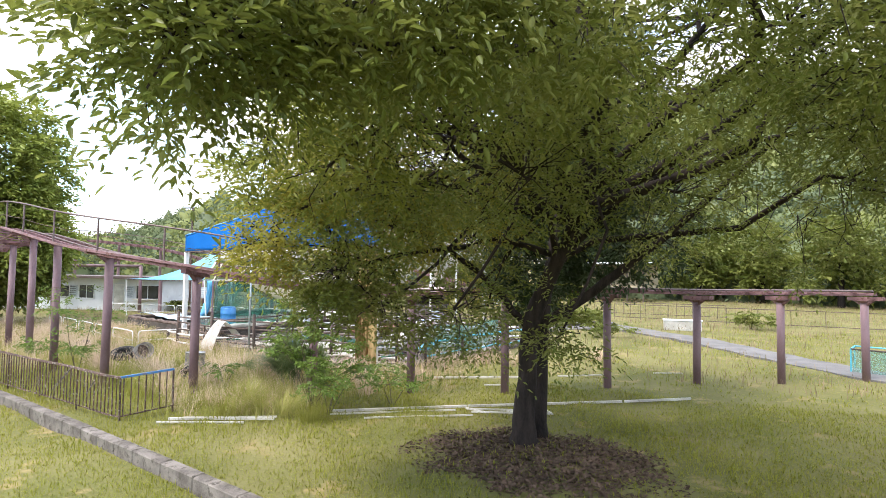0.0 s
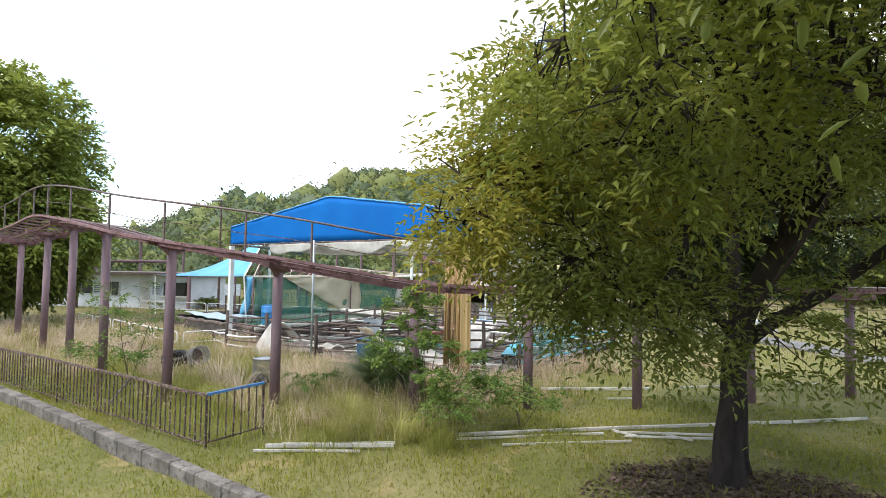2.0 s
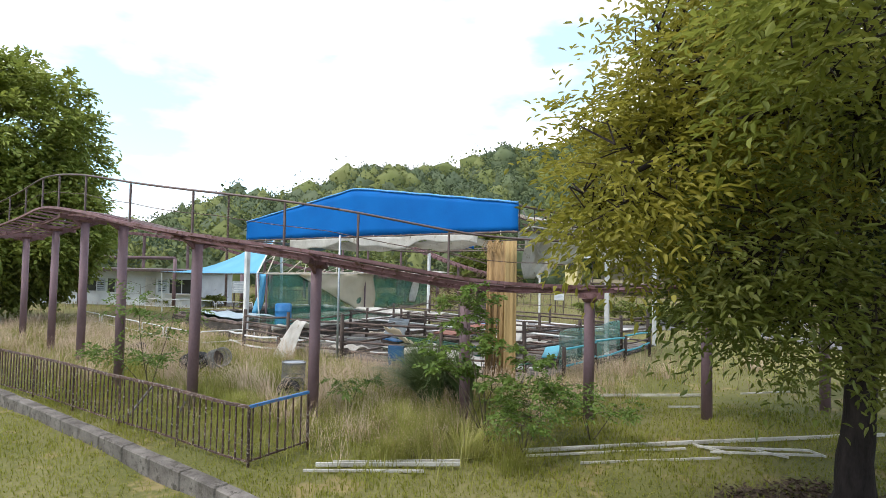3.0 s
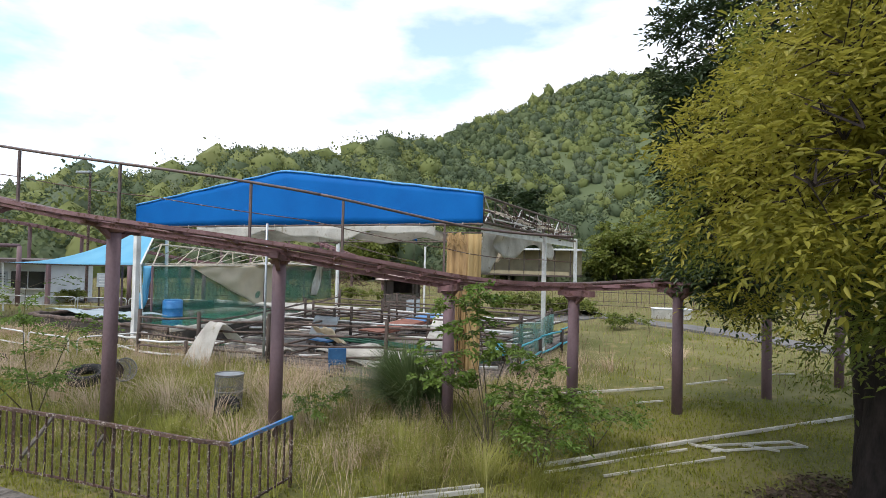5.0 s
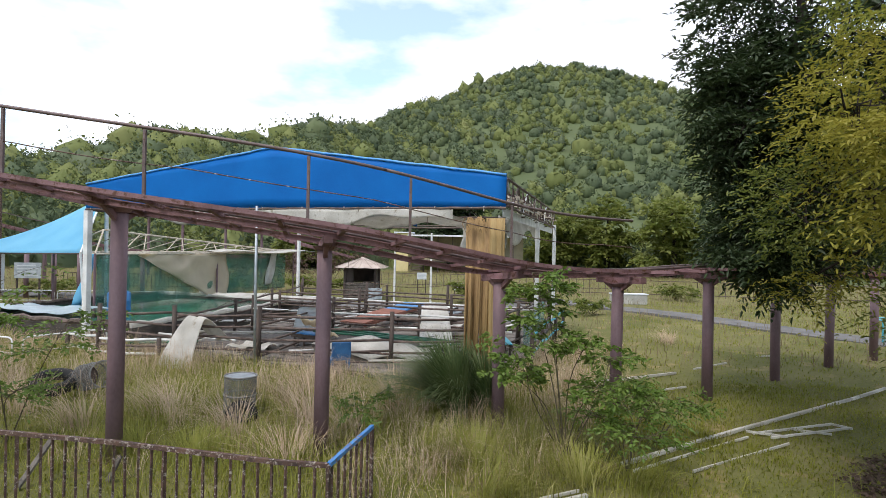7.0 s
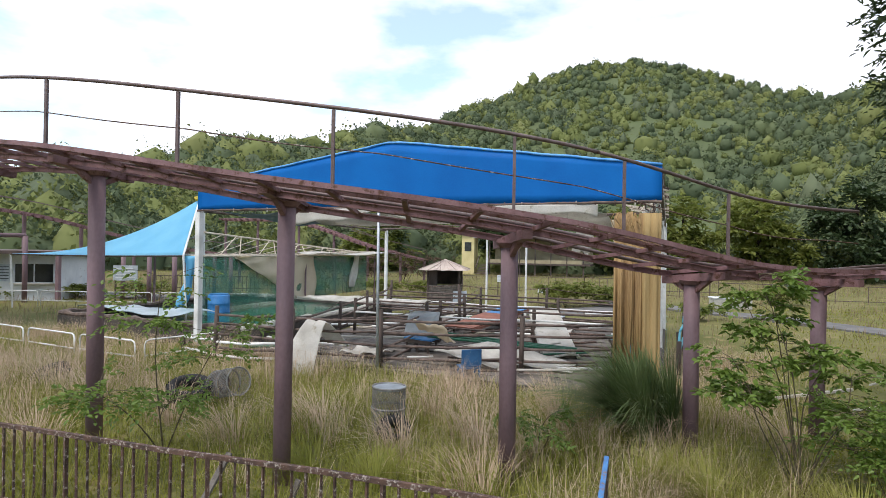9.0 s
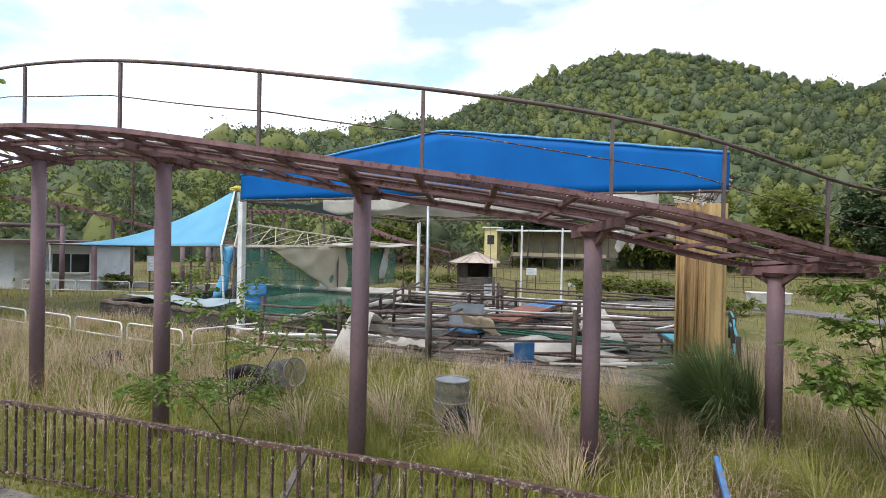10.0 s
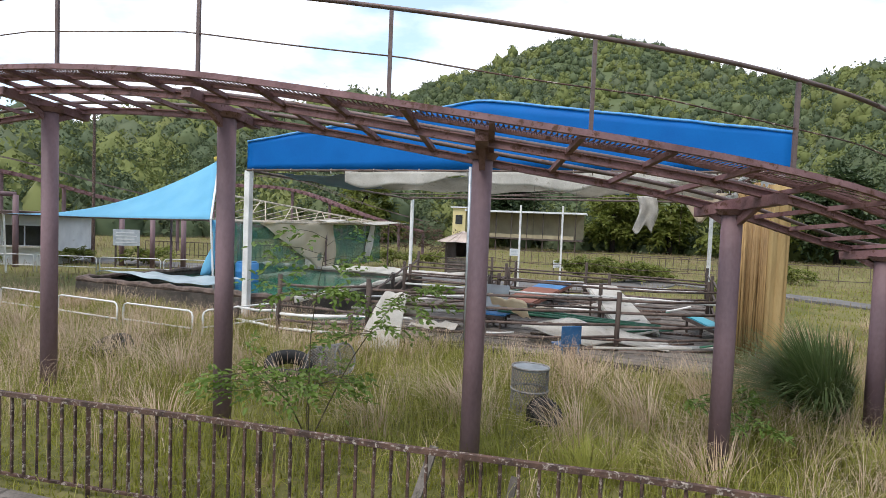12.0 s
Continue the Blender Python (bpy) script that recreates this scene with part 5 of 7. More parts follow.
def wire_basket(label, base, axis, r, h, seed):
    root = thing("wire_basket", label, "basket", "wire baskets", base)
    q = Vector(axis).normalized().to_track_quat('Z', 'X').to_matrix().to_4x4()
    m = Matrix.Translation(base) @ q
    for z in (0.0, h * 0.5, h):
        bm = bmesh.new()
        tube(bm, [m @ Vector((r * math.cos(i * math.pi / 12), r * math.sin(i * math.pi / 12), z)) for i in range(25)], 0.012 if z else 0.008, 6)
        part("rim" if z == h else "hoop", bm, M_WIRE, root)
    bm = bmesh.new()
    for i in range(36):
        for s in (1, -1):
            pts = [m @ Vector((r * math.cos(i * math.pi / 18 + s * k * 0.35), r * math.sin(i * math.pi / 18 + s * k * 0.35), h * k / 4)) for k in range(5)]
            for a, b in zip(pts, pts[1:]):
                beam(bm, a, b, 0.005, 0.005)
    part("mesh_side", bm, M_WIRE, root, "wire mesh side")
    bm = bmesh.new()
    bmesh.ops.create_circle(bm, cap_ends=True, radius=r * 0.96, segments=24, matrix=m @ Matrix.Translation((0, 0, 0.02)))
    part("bottom", bm, M_PIPE, root)
    if axis[2] > 0.9:
        bm = bmesh.new()
        tube(bm, [m @ Vector((0, 0, h - 0.03)), m @ Vector((0, 0, h - 0.005))], r * 0.95, 24)
        part("lid", bm, M_GALV, root, "dull grey metal lid")


wire_basket("upright rusty wire mesh litter basket in the grass", (-10.2, 7.08, -0.02), (0.02, 0.03, 1), 0.215, 0.52, 1)
wire_basket("toppled wire mesh litter basket in the grass", (-12.95, 7.85, 0.22), (0.75, -0.35, 0.2), 0.2, 0.48, 2)


def tyre(label, at, tilt, r=0.27):
    root = thing("tyre", label, "tyre", "old tyres", at)
    m = pose(*at, *tilt)
    bm = bmesh.new()
    prof = [(r - 0.02, 0.09), (r, 0.06), (r + 0.005, 0), (r, -0.06), (r - 0.02, -0.09), (r - 0.1, -0.08), (r - 0.11, 0.0), (r - 0.1, 0.08)]
    n = 32
    g = [[bm.verts.new(m @ Vector(((a) * math.cos(2 * math.pi * i / n), a * math.sin(2 * math.pi * i / n), z))) for a, z in prof] for i in range(n)]
    for i in range(n):
        for j in range(len(prof)):
            bm.faces.new((g[i][j], g[(i + 1) % n][j], g[(i + 1) % n][(j + 1) % len(prof)], g[i][(j + 1) % len(prof)]))
    bmesh.ops.recalc_face_normals(bm, faces=bm.faces[:])
    part("casing", bm, M_TYRE, root, smooth=True)
    for i in range(28):
        bm = bmesh.new()
        a = 2 * math.pi * i / 28
        beam(bm, m @ Vector(((r + 0.008) * math.cos(a), (r + 0.008) * math.sin(a), -0.07)), m @ Vector(((r + 0.008) * math.cos(a + 0.1), (r + 0.008) * math.sin(a + 0.1), 0.07)), 0.018, 0.014)
        part("tread_lug", bm, M_TYRE, root)


tyre("old black tyre lying in the tall grass", (-13.25, 7.6, 0.2), (14, 8, 0), 0.3)
tyre("half buried black tyre beside the litter basket", (-10.05, 6.78, 0.04), (40, 10, 20), 0.19)
tyre("worn black tyre among the dry stalks", (-16.2, 8.4, 0.12), (20, -8, 0), 0.26)


pipe_fence("faded turquoise handrail on the open pen side", [(9.95, 1.4), (10.0, 3.0), (10.1, 4.6), (10.15, 6.4)], 0.72, (0.32, 0.66), rope=False, seed=12, mat=M_TEAL)


# ---- tank, nets and sail ----
def tank():
    root = thing("fish_tank", "raised concrete tank with green water and tarpaulin rim", "tank", at=tuple(uv(-5.2, 0.2)))
    u0, u1, v0, v1, h = -5.2, 1.0, 0.25, 7.2, 0.4
    for a, b, nm in (((u0, v0), (u1, v0), 0), ((u1, v0), (u1, v1), 1), ((u0, v1), (u1, v1), 2), ((u0, v0), (u0, v1), 3)):
        bm = bmesh.new()
        beam(bm, uv(*a, h / 2 - 0.05), uv(*b, h / 2 - 0.05), 0.16 if nm % 2 else 0.156, h + 0.1)
        part("tank_wall", bm, M_ROCK, root)
        bm = bmesh.new()
        n = 26
        tube(bm, [uv(a[0] + (b[0] - a[0]) * i / n, a[1] + (b[1] - a[1]) * i / n, h + 0.05 + 0.02 * math.sin(i * 1.7)) for i in range(n + 1)], [0.075 + 0.02 * math.sin(i * 2.3) for i in range(n + 1)], 8)
        part("rolled_rim", bm, M_CANVAS if nm in (1, 2) else M_PIPE, root, "rolled tarpaulin edge" if nm in (1, 2) else "")
    bm = bmesh.new()
    box(bm, uv((u0 + u1) / 2, (v0 + v1) / 2, 0.3), (u1 - u0 - 0.1, v1 - v0 - 0.1, 0.06), RZ)
    part("water", bm, M_POOLWATER, root)


tank()
cloth("tank_cover", "grey blue plastic sheet slumped over the tank", lambda a, b: uv(-5.1 + 3.4 * a, 0.6 + 1.7 * b, 0.58 - 0.1 * b + 0.09 * math.sin(a * 6) * math.sin(b * 5 + 1) + wave(a, b)), surface("cloudy_plastic_sheet", (0.2, 0.27, 0.3), (0.36, 0.43, 0.45), 0.35, scale=3, grain=30, bump=0.3), 20, 10)
cloth("tank_cover", "white plastic sheet along the far tank rim", lambda a, b: uv(-1.6 + 4.4 * a, 5.9 + 0.9 * b, 0.58 + 0.1 * math.sin(b * 3.0) + wave(a, b)), M_CANVAS, 20, 8)
cloth("net_screen", "green netting hung along the tank", lambda a, b: uv(-2.95 + 0.05 * math.sin(a * 17), 2.7 + 9.6 * a, 0.42 + 1.55 * b), M_NET, 40, 6, "net", 0.004)
cloth("net_screen", "green netting beside the open pen side", lambda a, b: uv(9.75, 1.6 + 3.6 * a, 0.25 + 0.75 * b + 0.03 * math.sin(a * 9)), M_NET_PALE, 16, 5, "net", 0.004)
cloth("shade_curtain", "large tan shade cloth sagging below the truss", lambda a, b: uv(-2.84 + 2 * wave(a, b), 4.1 + 4.1 * a, 2.0 - 1.72 * b * min(1, 0.05 + 1.15 * a)), M_TAN, 24, 12)
cloth("shade_curtain", "torn pale curtain hanging at the truss end", lambda a, b: uv(-2.8 + wave(a, b), 10.9 + 0.5 * a - 0.4 * b, 2.0 - 1.35 * b), M_CANVAS, 6, 14)


def truss_roof():
    root = thing("truss_roof", "white lattice roof truss with its covering stripped", "truss", at=tuple(uv(-2.9, 2.4)))
    A, B, C, D_ = uv(-2.9, 2.6, 2.0), uv(-5.6, 3.4, 2.0), uv(-2.75, 12.6, 2.03), uv(-4.6, 12.2, 2.03)
    ridge = [uv(-3.3, 3.2, 2.72), uv(-3.2, 8.0, 2.4), uv(-2.9, 12.2, 2.1)]

    def bar(p, q, r=0.026, m=M_CREAM, nm="bar"):
        bm = bmesh.new()
        tube(bm, [p, q], r, 6)
        part(nm, bm, m, root)
    for p, q in ((A, B), (A, C), (B, D_), (C, D_), (ridge[0], ridge[1]), (ridge[1], ridge[2])):
        bar(p, q, 0.034, M_CREAM, "chord")
    bar(A, C + Vector((0, 0, 0.16)), 0.022)
    bar(A, ridge[0])
    bar(B, ridge[0])
    for i in range(12):
        f = i / 12
        bar(A.lerp(C, f), ridge[0].lerp(ridge[2], min(1, f + (0.06 if i % 2 else 0.0))), 0.016)
        bar(B.lerp(D_, f), ridge[0].lerp(ridge[2], f), 0.016)
        bar(A.lerp(C, f), B.lerp(D_, f), 0.012)
    for p in (A, B, C, D_, A.lerp(C, 0.5)):
        bar(Vector((p.x, p.y, -0.05)), p, 0.035, M_POST, "leg")
    bm = bmesh.new()
    sheet(bm, lambda a, b: A.lerp(C, 0.45 + 0.62 * a) + U * (0.7 - 1.5 * b) * (0.6 + 0.4 * a) + Vector((0, 0, 0.1 + 0.05 * math.sin(a * 9) - 0.1 * abs(b - 0.5))), 14, 6, 0.01)
    part("roof_sheet", bm, M_CANVAS, root, "pale torn roof sheet")


truss_roof()


def sail():
    tip, right, left = Vector((-18.9, 17.1, 3.86)), Vector((-17.95, 14.75, 2.02)), Vector((-26.4, 17.6, 1.93))
    root = thing("shade_sail", "pale blue shade sail stretched from a white mast", "shade sail", at=(-18.9, 17.1, 0))

    def fn(a, b):
        # a runs left to right along the low edge, b from the low edge to the mast head
        low = left.lerp(right, a) + Vector((0, 0, -0.03 * math.sin(math.pi * a)))
        hi = left.lerp(tip, a) + Vector((0, 0, (tip.z - left.z) * (a ** 2.2 - a)))
        return low.lerp(hi, b) + Vector((0, 0, -0.06 * math.sin(math.pi * b) * a))
    bm = bmesh.new()
    sheet(bm, fn, 30, 10, 0.01)
    part("sailcloth", bm, M_SAIL, root, "pale blue sailcloth", smooth=True)
    bm = bmesh.new()
    tube(bm, [fn(i / 30, 0) + Vector((0, 0, -0.02)) for i in range(31)], 0.025, 6)
    part("edge_pipe", bm, M_DARKWOOD, root)
    bm = bmesh.new()
    tube(bm, [(-18.75, 17.15, -0.05), (-18.8, 17.15, 3.8)], 0.06, 10)
    part("mast", bm, M_WHITE, root)
    bm = bmesh.new()
    tube(bm, [tip + Vector((-0.12, -0.1, 0.0)), tip + Vector((0.05, 0.0, 0.06)), tip + Vector((0.25, 0.08, 0.04))], [0.07, 0.1, 0.08], 8)
    part("mast_cap", bm, surface("yellow_plastic", (0.5, 0.36, 0.04), (0.62, 0.47, 0.08), 0.5), root, "yellow cap")
    for p, q in ((tip, right), (right, (-17.9, 14.9, -0.05)), (left, (-26.4, 17.7, -0.05))):
        bm = bmesh.new()
        tube(bm, [p, q], 0.03, 8)
        part("stay", bm, M_WHITE, root)


sail()
cloth("bundled_tarpaulin", "blue tarpaulin bundled round the sail post", lambda a, b: Vector((-17.85 + (0.13 + 0.05 * math.sin(b * 8)) * math.cos(a * 6.2) - 0.35 * (1 - b) ** 2, 15.0 + 0.13 * math.sin(a * 6.2), 0.5 + 1.5 * b)), M_SAIL, 14, 12)


def drum(at, r, h):
    root = thing("plastic_drum", "blue plastic drum standing in the green tank", "drum", at=at)
    bm = bmesh.new()
    prof = [(0.0, 0.9), (0.03, 1.0), (0.3, 1.0), (0.33, 1.04), (0.36, 1.0), (0.64, 1.0), (0.67, 1.04), (0.7, 1.0), (0.96, 1.0), (1.0, 0.92)]
    tube(bm, [(at[0], at[1], at[2] + f * h) for f, _ in prof], [r * k for _, k in prof], 20)
    part("body", bm, M_BLUE, root, smooth=True)
    bm = bmesh.new()
    tube(bm, [(at[0], at[1], at[2] + h - 0.01), (at[0], at[1], at[2] + h + 0.03)], r * 0.86, 20)
    part("lid", bm, M_BLUE, root)


drum((-17.21, 15.4, 0.1), 0.31, 0.76)


def garden_chair(at, rz, mat, label):
    root = thing("garden_chair", label, "chair", "", at)
    m = pose(*at, 0, 0, rz)
    for name, c, s in (("seat", (0, 0, 0.3), (0.4, 0.4, 0.03)), ("backrest", (0, 0.2, 0.52), (0.4, 0.04, 0.4)), ("armrest", (-0.2, 0, 0.45), (0.04, 0.36, 0.03)), ("armrest", (0.2, 0, 0.45), (0.04, 0.36, 0.03)),
                       ("leg", (-0.17, -0.17, 0.13), (0.04, 0.04, 0.34)), ("leg", (0.17, -0.17, 0.13), (0.04, 0.04, 0.34)), ("leg", (-0.17, 0.18, 0.13), (0.04, 0.04, 0.34)), ("leg", (0.17, 0.18, 0.13), (0.04, 0.04, 0.34))):
        bm = bmesh.new()
        box(bm, (0, 0, 0), s, 0, 0.008)
        bmesh.ops.transform(bm, matrix=m @ Matrix.Translation(c), verts=bm.verts)
        part(name, bm, mat, root)


garden_chair(tuple(uv(-3.6, 8.0, 0.0)), 150, M_WHITE, "white plastic garden chair behind the tank")


def hoop_barrier(p, q, h=0.46):
    """A white pipe hoop with rounded corners and a middle rail."""
    p, q = Vector((*p, 0)), Vector((*q, 0))
    root = thing("hoop_barrier", "low white pipe barrier with rounded corners", "barrier", "white barriers", tuple(p))
    d = (q - p).normalized()
    r = 0.09
    pts = [p - Vector((0, 0, 0.05)), p + Vector((0, 0, h - r)), p + d * r * 0.3 + Vector((0, 0, h - r * 0.3)), p + d * r + Vector((0, 0, h)), q - d * r + Vector((0, 0, h)), q - d * r * 0.3 + Vector((0, 0, h - r * 0.3)), q + Vector((0, 0, h - r)), q - Vector((0, 0, 0.05))]
    bm = bmesh.new()
    tube(bm, pts, 0.017, 8)
    part("hoop", bm, M_WHITE, root, smooth=True)
    bm = bmesh.new()
    tube(bm, [p + Vector((0, 0, h * 0.35)), q + Vector((0, 0, h * 0.35))], 0.015, 6)
    part("middle_rail", bm, M_WHITE, root)


row = [(-15.65, 9.75), (-17.35, 10.25), (-19.05, 10.8), (-20.75, 11.35), (-22.5, 11.9), (-24.2, 12.4)]
for a, b in zip(row, row[1:]):
    hoop_barrier((a[0] - 0.06, a[1]), (b[0] + 0.06, b[1]))
hoop_barrier((-15.58, 9.85), (-14.75, 11.1))
row = [(-17.5, 18.9), (-19.6, 18.6), (-21.7, 18.3), (-23.8, 18.0), (-25.9, 17.8), (-28.0, 17.5)]
for a, b in zip(row, row[1:]):
    hoop_barrier((a[0] - 0.06, a[1] + 0.5), (b[0] + 0.06, b[1] + 0.5), 0.55)


# ---- buildings ----
def kiosk():
    root = thing("kiosk_building", "low white kiosk with dark serving windows and brown eave", "building", at=(-30, 20, 0))
    d = Vector((0.97, 0.245, 0))
    n = Vector((0.245, -0.97, 0))
    p0 = Vector((-37.7, 17.72, 0))

    def blk(name, s, w, z, h, out, depth, mat, label=""):
        bm = bmesh.new()
        box(bm, p0 + d * (s + w / 2) + n * (out - depth / 2) + Vector((0, 0, z + h / 2)), (w, depth, h), math.atan2(d.y, d.x), 0.01)
        return part(name, bm, mat, root, label)
    blk("wall", 0, 11.0, -0.1, 2.0, 0.0, 3.5, M_WALL)
    blk("roof", -0.4, 11.8, 1.88, 0.14, 0.7, 4.6, M_ROOFDARK)
    for s, w, z, h in ((1.2, 1.5, 0.75, 0.65), (3.4, 1.5, 0.75, 0.65), (5.6, 0.95, 0.7, 0.75), (9.35, 1.45, 0.72, 0.75)):
        f = blk("window", s, w, z, h, 0.02, 0.05, M_DARKGLASS, "dark dirty window")
        for q0, qw, qz, qh in ((s - 0.05, 0.05, z, h), (s + w, 0.05, z, h), (s - 0.05, w + 0.1, z + h, 0.05), (s - 0.05, w + 0.1, z - 0.06, 0.06), (s + w / 2 - 0.02, 0.04, z, h)):
            blk("window_frame", q0, qw, qz, qh, 0.05, 0.06, M_WALL)
    blk("counter", 9.25, 1.65, 0.64, 0.06, 0.25, 0.3, M_CANVAS)
    blk("door", 7.9, 0.6, -0.05, 1.6, 0.03, 0.06, M_CANVAS, "cream door")
    for s in (8.65, 4.9):
        b = blk("notice_board", s, 0.55, 0.75, 0.7, 0.03, 0.04, M_SIGN, "pale blue notice board")
        for k in range(5):
            bm = bmesh.new()
            box(bm, p0 + d * (s + 0.27) + n * 0.034 + Vector((0, 0, 0.86 + k * 0.12)), (0.4, 0.006, 0.03), math.atan2(d.y, d.x))
            part("text_bar", bm, M_DARKGLASS, root)
    for s in (0.3, 4.4, 11.3):
        bm = bmesh.new()
        c = p0 + d * s + n * 0.62
        beam(bm, c - Vector((0, 0, 0.05)), c + Vector((0, 0, 1.9)), 0.14, 0.14)
        part("porch_post", bm, M_POST, root)


kiosk()


def sign_board(at, w, h, z, rz, mat, label):
    root = thing("sign_board", label, "sign", at=at)
    m = pose(*at, 0, 0, rz)
    for x in (-w * 0.42, w * 0.42):
        bm = bmesh.new()
        beam(bm, m @ Vector((x, 0.03, -0.05)), m @ Vector((x, 0.03, z + h)), 0.05, 0.05)
        part("leg", bm, M_DARKWOOD, root)
    bm = bmesh.new()
    box(bm, (0, 0, 0), (w, 0.03, h))
    bmesh.ops.transform(bm, matrix=m @ Matrix.Translation((0, -0.02, z + h / 2)), verts=bm.verts)
    panel = part("panel", bm, mat, root)
    for k in range(4):
        bm = bmesh.new()
        box(bm, (0, 0, 0), (w * (0.8 - 0.12 * (k % 2)), 0.008, h * 0.06))
        bmesh.ops.transform(bm, matrix=m @ Matrix.Translation((-0.04 * (k % 2), -0.04, z + h * (0.2 + 0.2 * k))), verts=bm.verts)
        part("text_bar", bm, M_WALL if mat is M_SIGN else M_SIGN, panel)


sign_board((-24.2, 20.6, 0), 0.95, 0.62, 0.85, 12, M_SIGN, "grey notice board on two posts")
sign_board((-8.9, 27.5, 0), 0.5, 0.35, 0.75, 0, M_WALL, "small white notice on a post")
sign_board((-7.0, 26.0, 0), 0.45, 0.35, 0.35, 10, M_WALL, "small white panel in the grass")


def shelter_post(at, h, label="brown steel shelter post"):
    bm = bmesh.new()
    tube(bm, [(at[0], at[1], -0.05), (at[0], at[1], h)], 0.09, 10)
    tagged(part("shelter_post", bm, M_POST, smooth=True), label, "post", "shelter posts")


for at in ((-23.3, 20.8), (-25.0, 21.5), (-22.0, 23.5), (-20.4, 22.0), (-21.4, 19.6)):
    shelter_post(at, 1.95)
long_pipe("thick maroon pipe beam on posts behind the barrier", (-44, 15.2, 2.62), (-27.6, 19.4, 2.62), 0.085, M_POST, "beam_pipe")
for x, y in ((-27.6, 19.4), (-33, 18.0), (-39, 16.5)):
    shelter_post((x, y), 2.6, "maroon steel post under the pipe beam")


def bar_fence(label, pts, h, gap, mat, group=""):
    root = thing("bar_fence", label, "fence", group, (*pts[0], 0))
    for (x0, y0), (x1, y1) in zip(pts, pts[1:]):
        for z in (0.1, h - 0.02):
            bm = bmesh.new()
            beam(bm, (x0, y0, z), (x1, y1, z), 0.035, 0.035)
            part("rail", bm, mat, root)
        n = max(2, int(math.hypot(x1 - x0, y1 - y0) / gap))
        for i in range(n + 1):
            bm = bmesh.new()
            p = Vector((x0 + (x1 - x0) * i / n, y0 + (y1 - y0) * i / n, 0))
            beam(bm, p - Vector((0, 0, 0.05)), p + Vector((0, 0, h)), 0.025, 0.025)
            part("bar", bm, mat, root)


bar_fence("dark steel bar fence at the edge of the park", [(-27.5, 27.0), (-22.0, 27.5), (-16.5, 28.2)], 0.75, 0.22, M_DARKWOOD, "far fences")
bar_fence("brown bar fence behind the hut", [(-13.5, 33), (-4.0, 33.5), (3.5, 33)], 0.8, 0.42, M_PIPE, "far fences")
bar_fence("thin wire fence across the far field", [(-2.5, 30), (6, 29), (16, 28)], 0.85, 1.3, M_PIPE, "far fences")


def hut():
    cx, cy, w = -11.4, 24.0, 1.35
    root = thing("slatted_hut", "small dark timber hut with ribbed pyramid roof", "hut", at=(cx, cy, 0))
    bm = bmesh.new()
    box(bm, (cx, cy, 0.05), (w + 0.1, w + 0.1, 0.15))
    part("floor", bm, M_DARKWOOD, root)
    for sx in (-1, 1):
        for sy in (-1, 1):
            bm = bmesh.new()
            box(bm, (cx + sx * w / 2, cy + sy * w / 2, 0.7), (0.09, 0.09, 1.5))
            part("corner_post", bm, M_DARKWOOD, root)
    for k in range(9):
        for dx, dy, sx, sy in ((0, -w / 2, w, 0.03), (0, w / 2, w, 0.03), (-w / 2, 0, 0.03, w), (w / 2, 0, 0.03, w)):
            bm = bmesh.new()
            box(bm, (cx + dx, cy + dy, 0.16 + k * 0.075), (sx - 0.08 if sx > 0.1 else sx, sy - 0.08 if sy > 0.1 else sy, 0.055))
            part("slat", bm, M_DECK, root)
    for dx, dy, sx, sy in ((-0.45, -w / 2 + 0.05, 0.35, 0.02), (0, w / 2 - 0.05, w, 0.02), (-w / 2 + 0.05, 0, 0.02, w), (w / 2 - 0.05, 0.3, 0.02, 0.6)):
        bm = bmesh.new()
        box(bm, (cx + dx, cy + dy, 1.1), (sx, sy, 0.62))
        part("wall_panel", bm, M_DARKWOOD, root)
    bm = bmesh.new()
    n = 24
    ring = []
    for i in range(n):
        a = 2 * math.pi * i / n + math.pi / 4
        k = 1 / max(abs(math.cos(a)), abs(math.sin(a)))
        ring.append(bm.verts.new((cx + 1.05 * k * math.cos(a), cy + 1.05 * k * math.sin(a), 1.45 - (0.02 if i % 2 else 0))))
    tip, low = bm.verts.new((cx, cy, 1.88)), bm.verts.new((cx, cy, 1.4))
    for i in range(n):
        bm.faces.new((ring[i], ring[(i + 1) % n], tip))
        bm.faces.new((ring[(i + 1) % n], ring[i], low))
    part("roof", bm, M_ROOFHUT, root, "faded pinkish ribbed roof")
    for i in range(n):
        bm = bmesh.new()
        beam(bm, Vector(ring_pt(cx, cy, i, n)), (cx, cy, 1.9), 0.03, 0.02)
        part("roof_rib", bm, M_ROOFHUT, root)
    bm = bmesh.new()
    box(bm, (cx + 0.75, cy - 1.0, 0.33), (0.62, 0.03, 0.5), 0.5)
    part("leaning_panel", bm, M_SIGN, root, "pale grey leaning panel")


def ring_pt(cx, cy, i, n):
    a = 2 * math.pi * i / n + math.pi / 4
    k = 1 / max(abs(math.cos(a)), abs(math.sin(a)))
    return (cx + 1.05 * k * math.cos(a), cy + 1.05 * k * math.sin(a), 1.46)


hut()


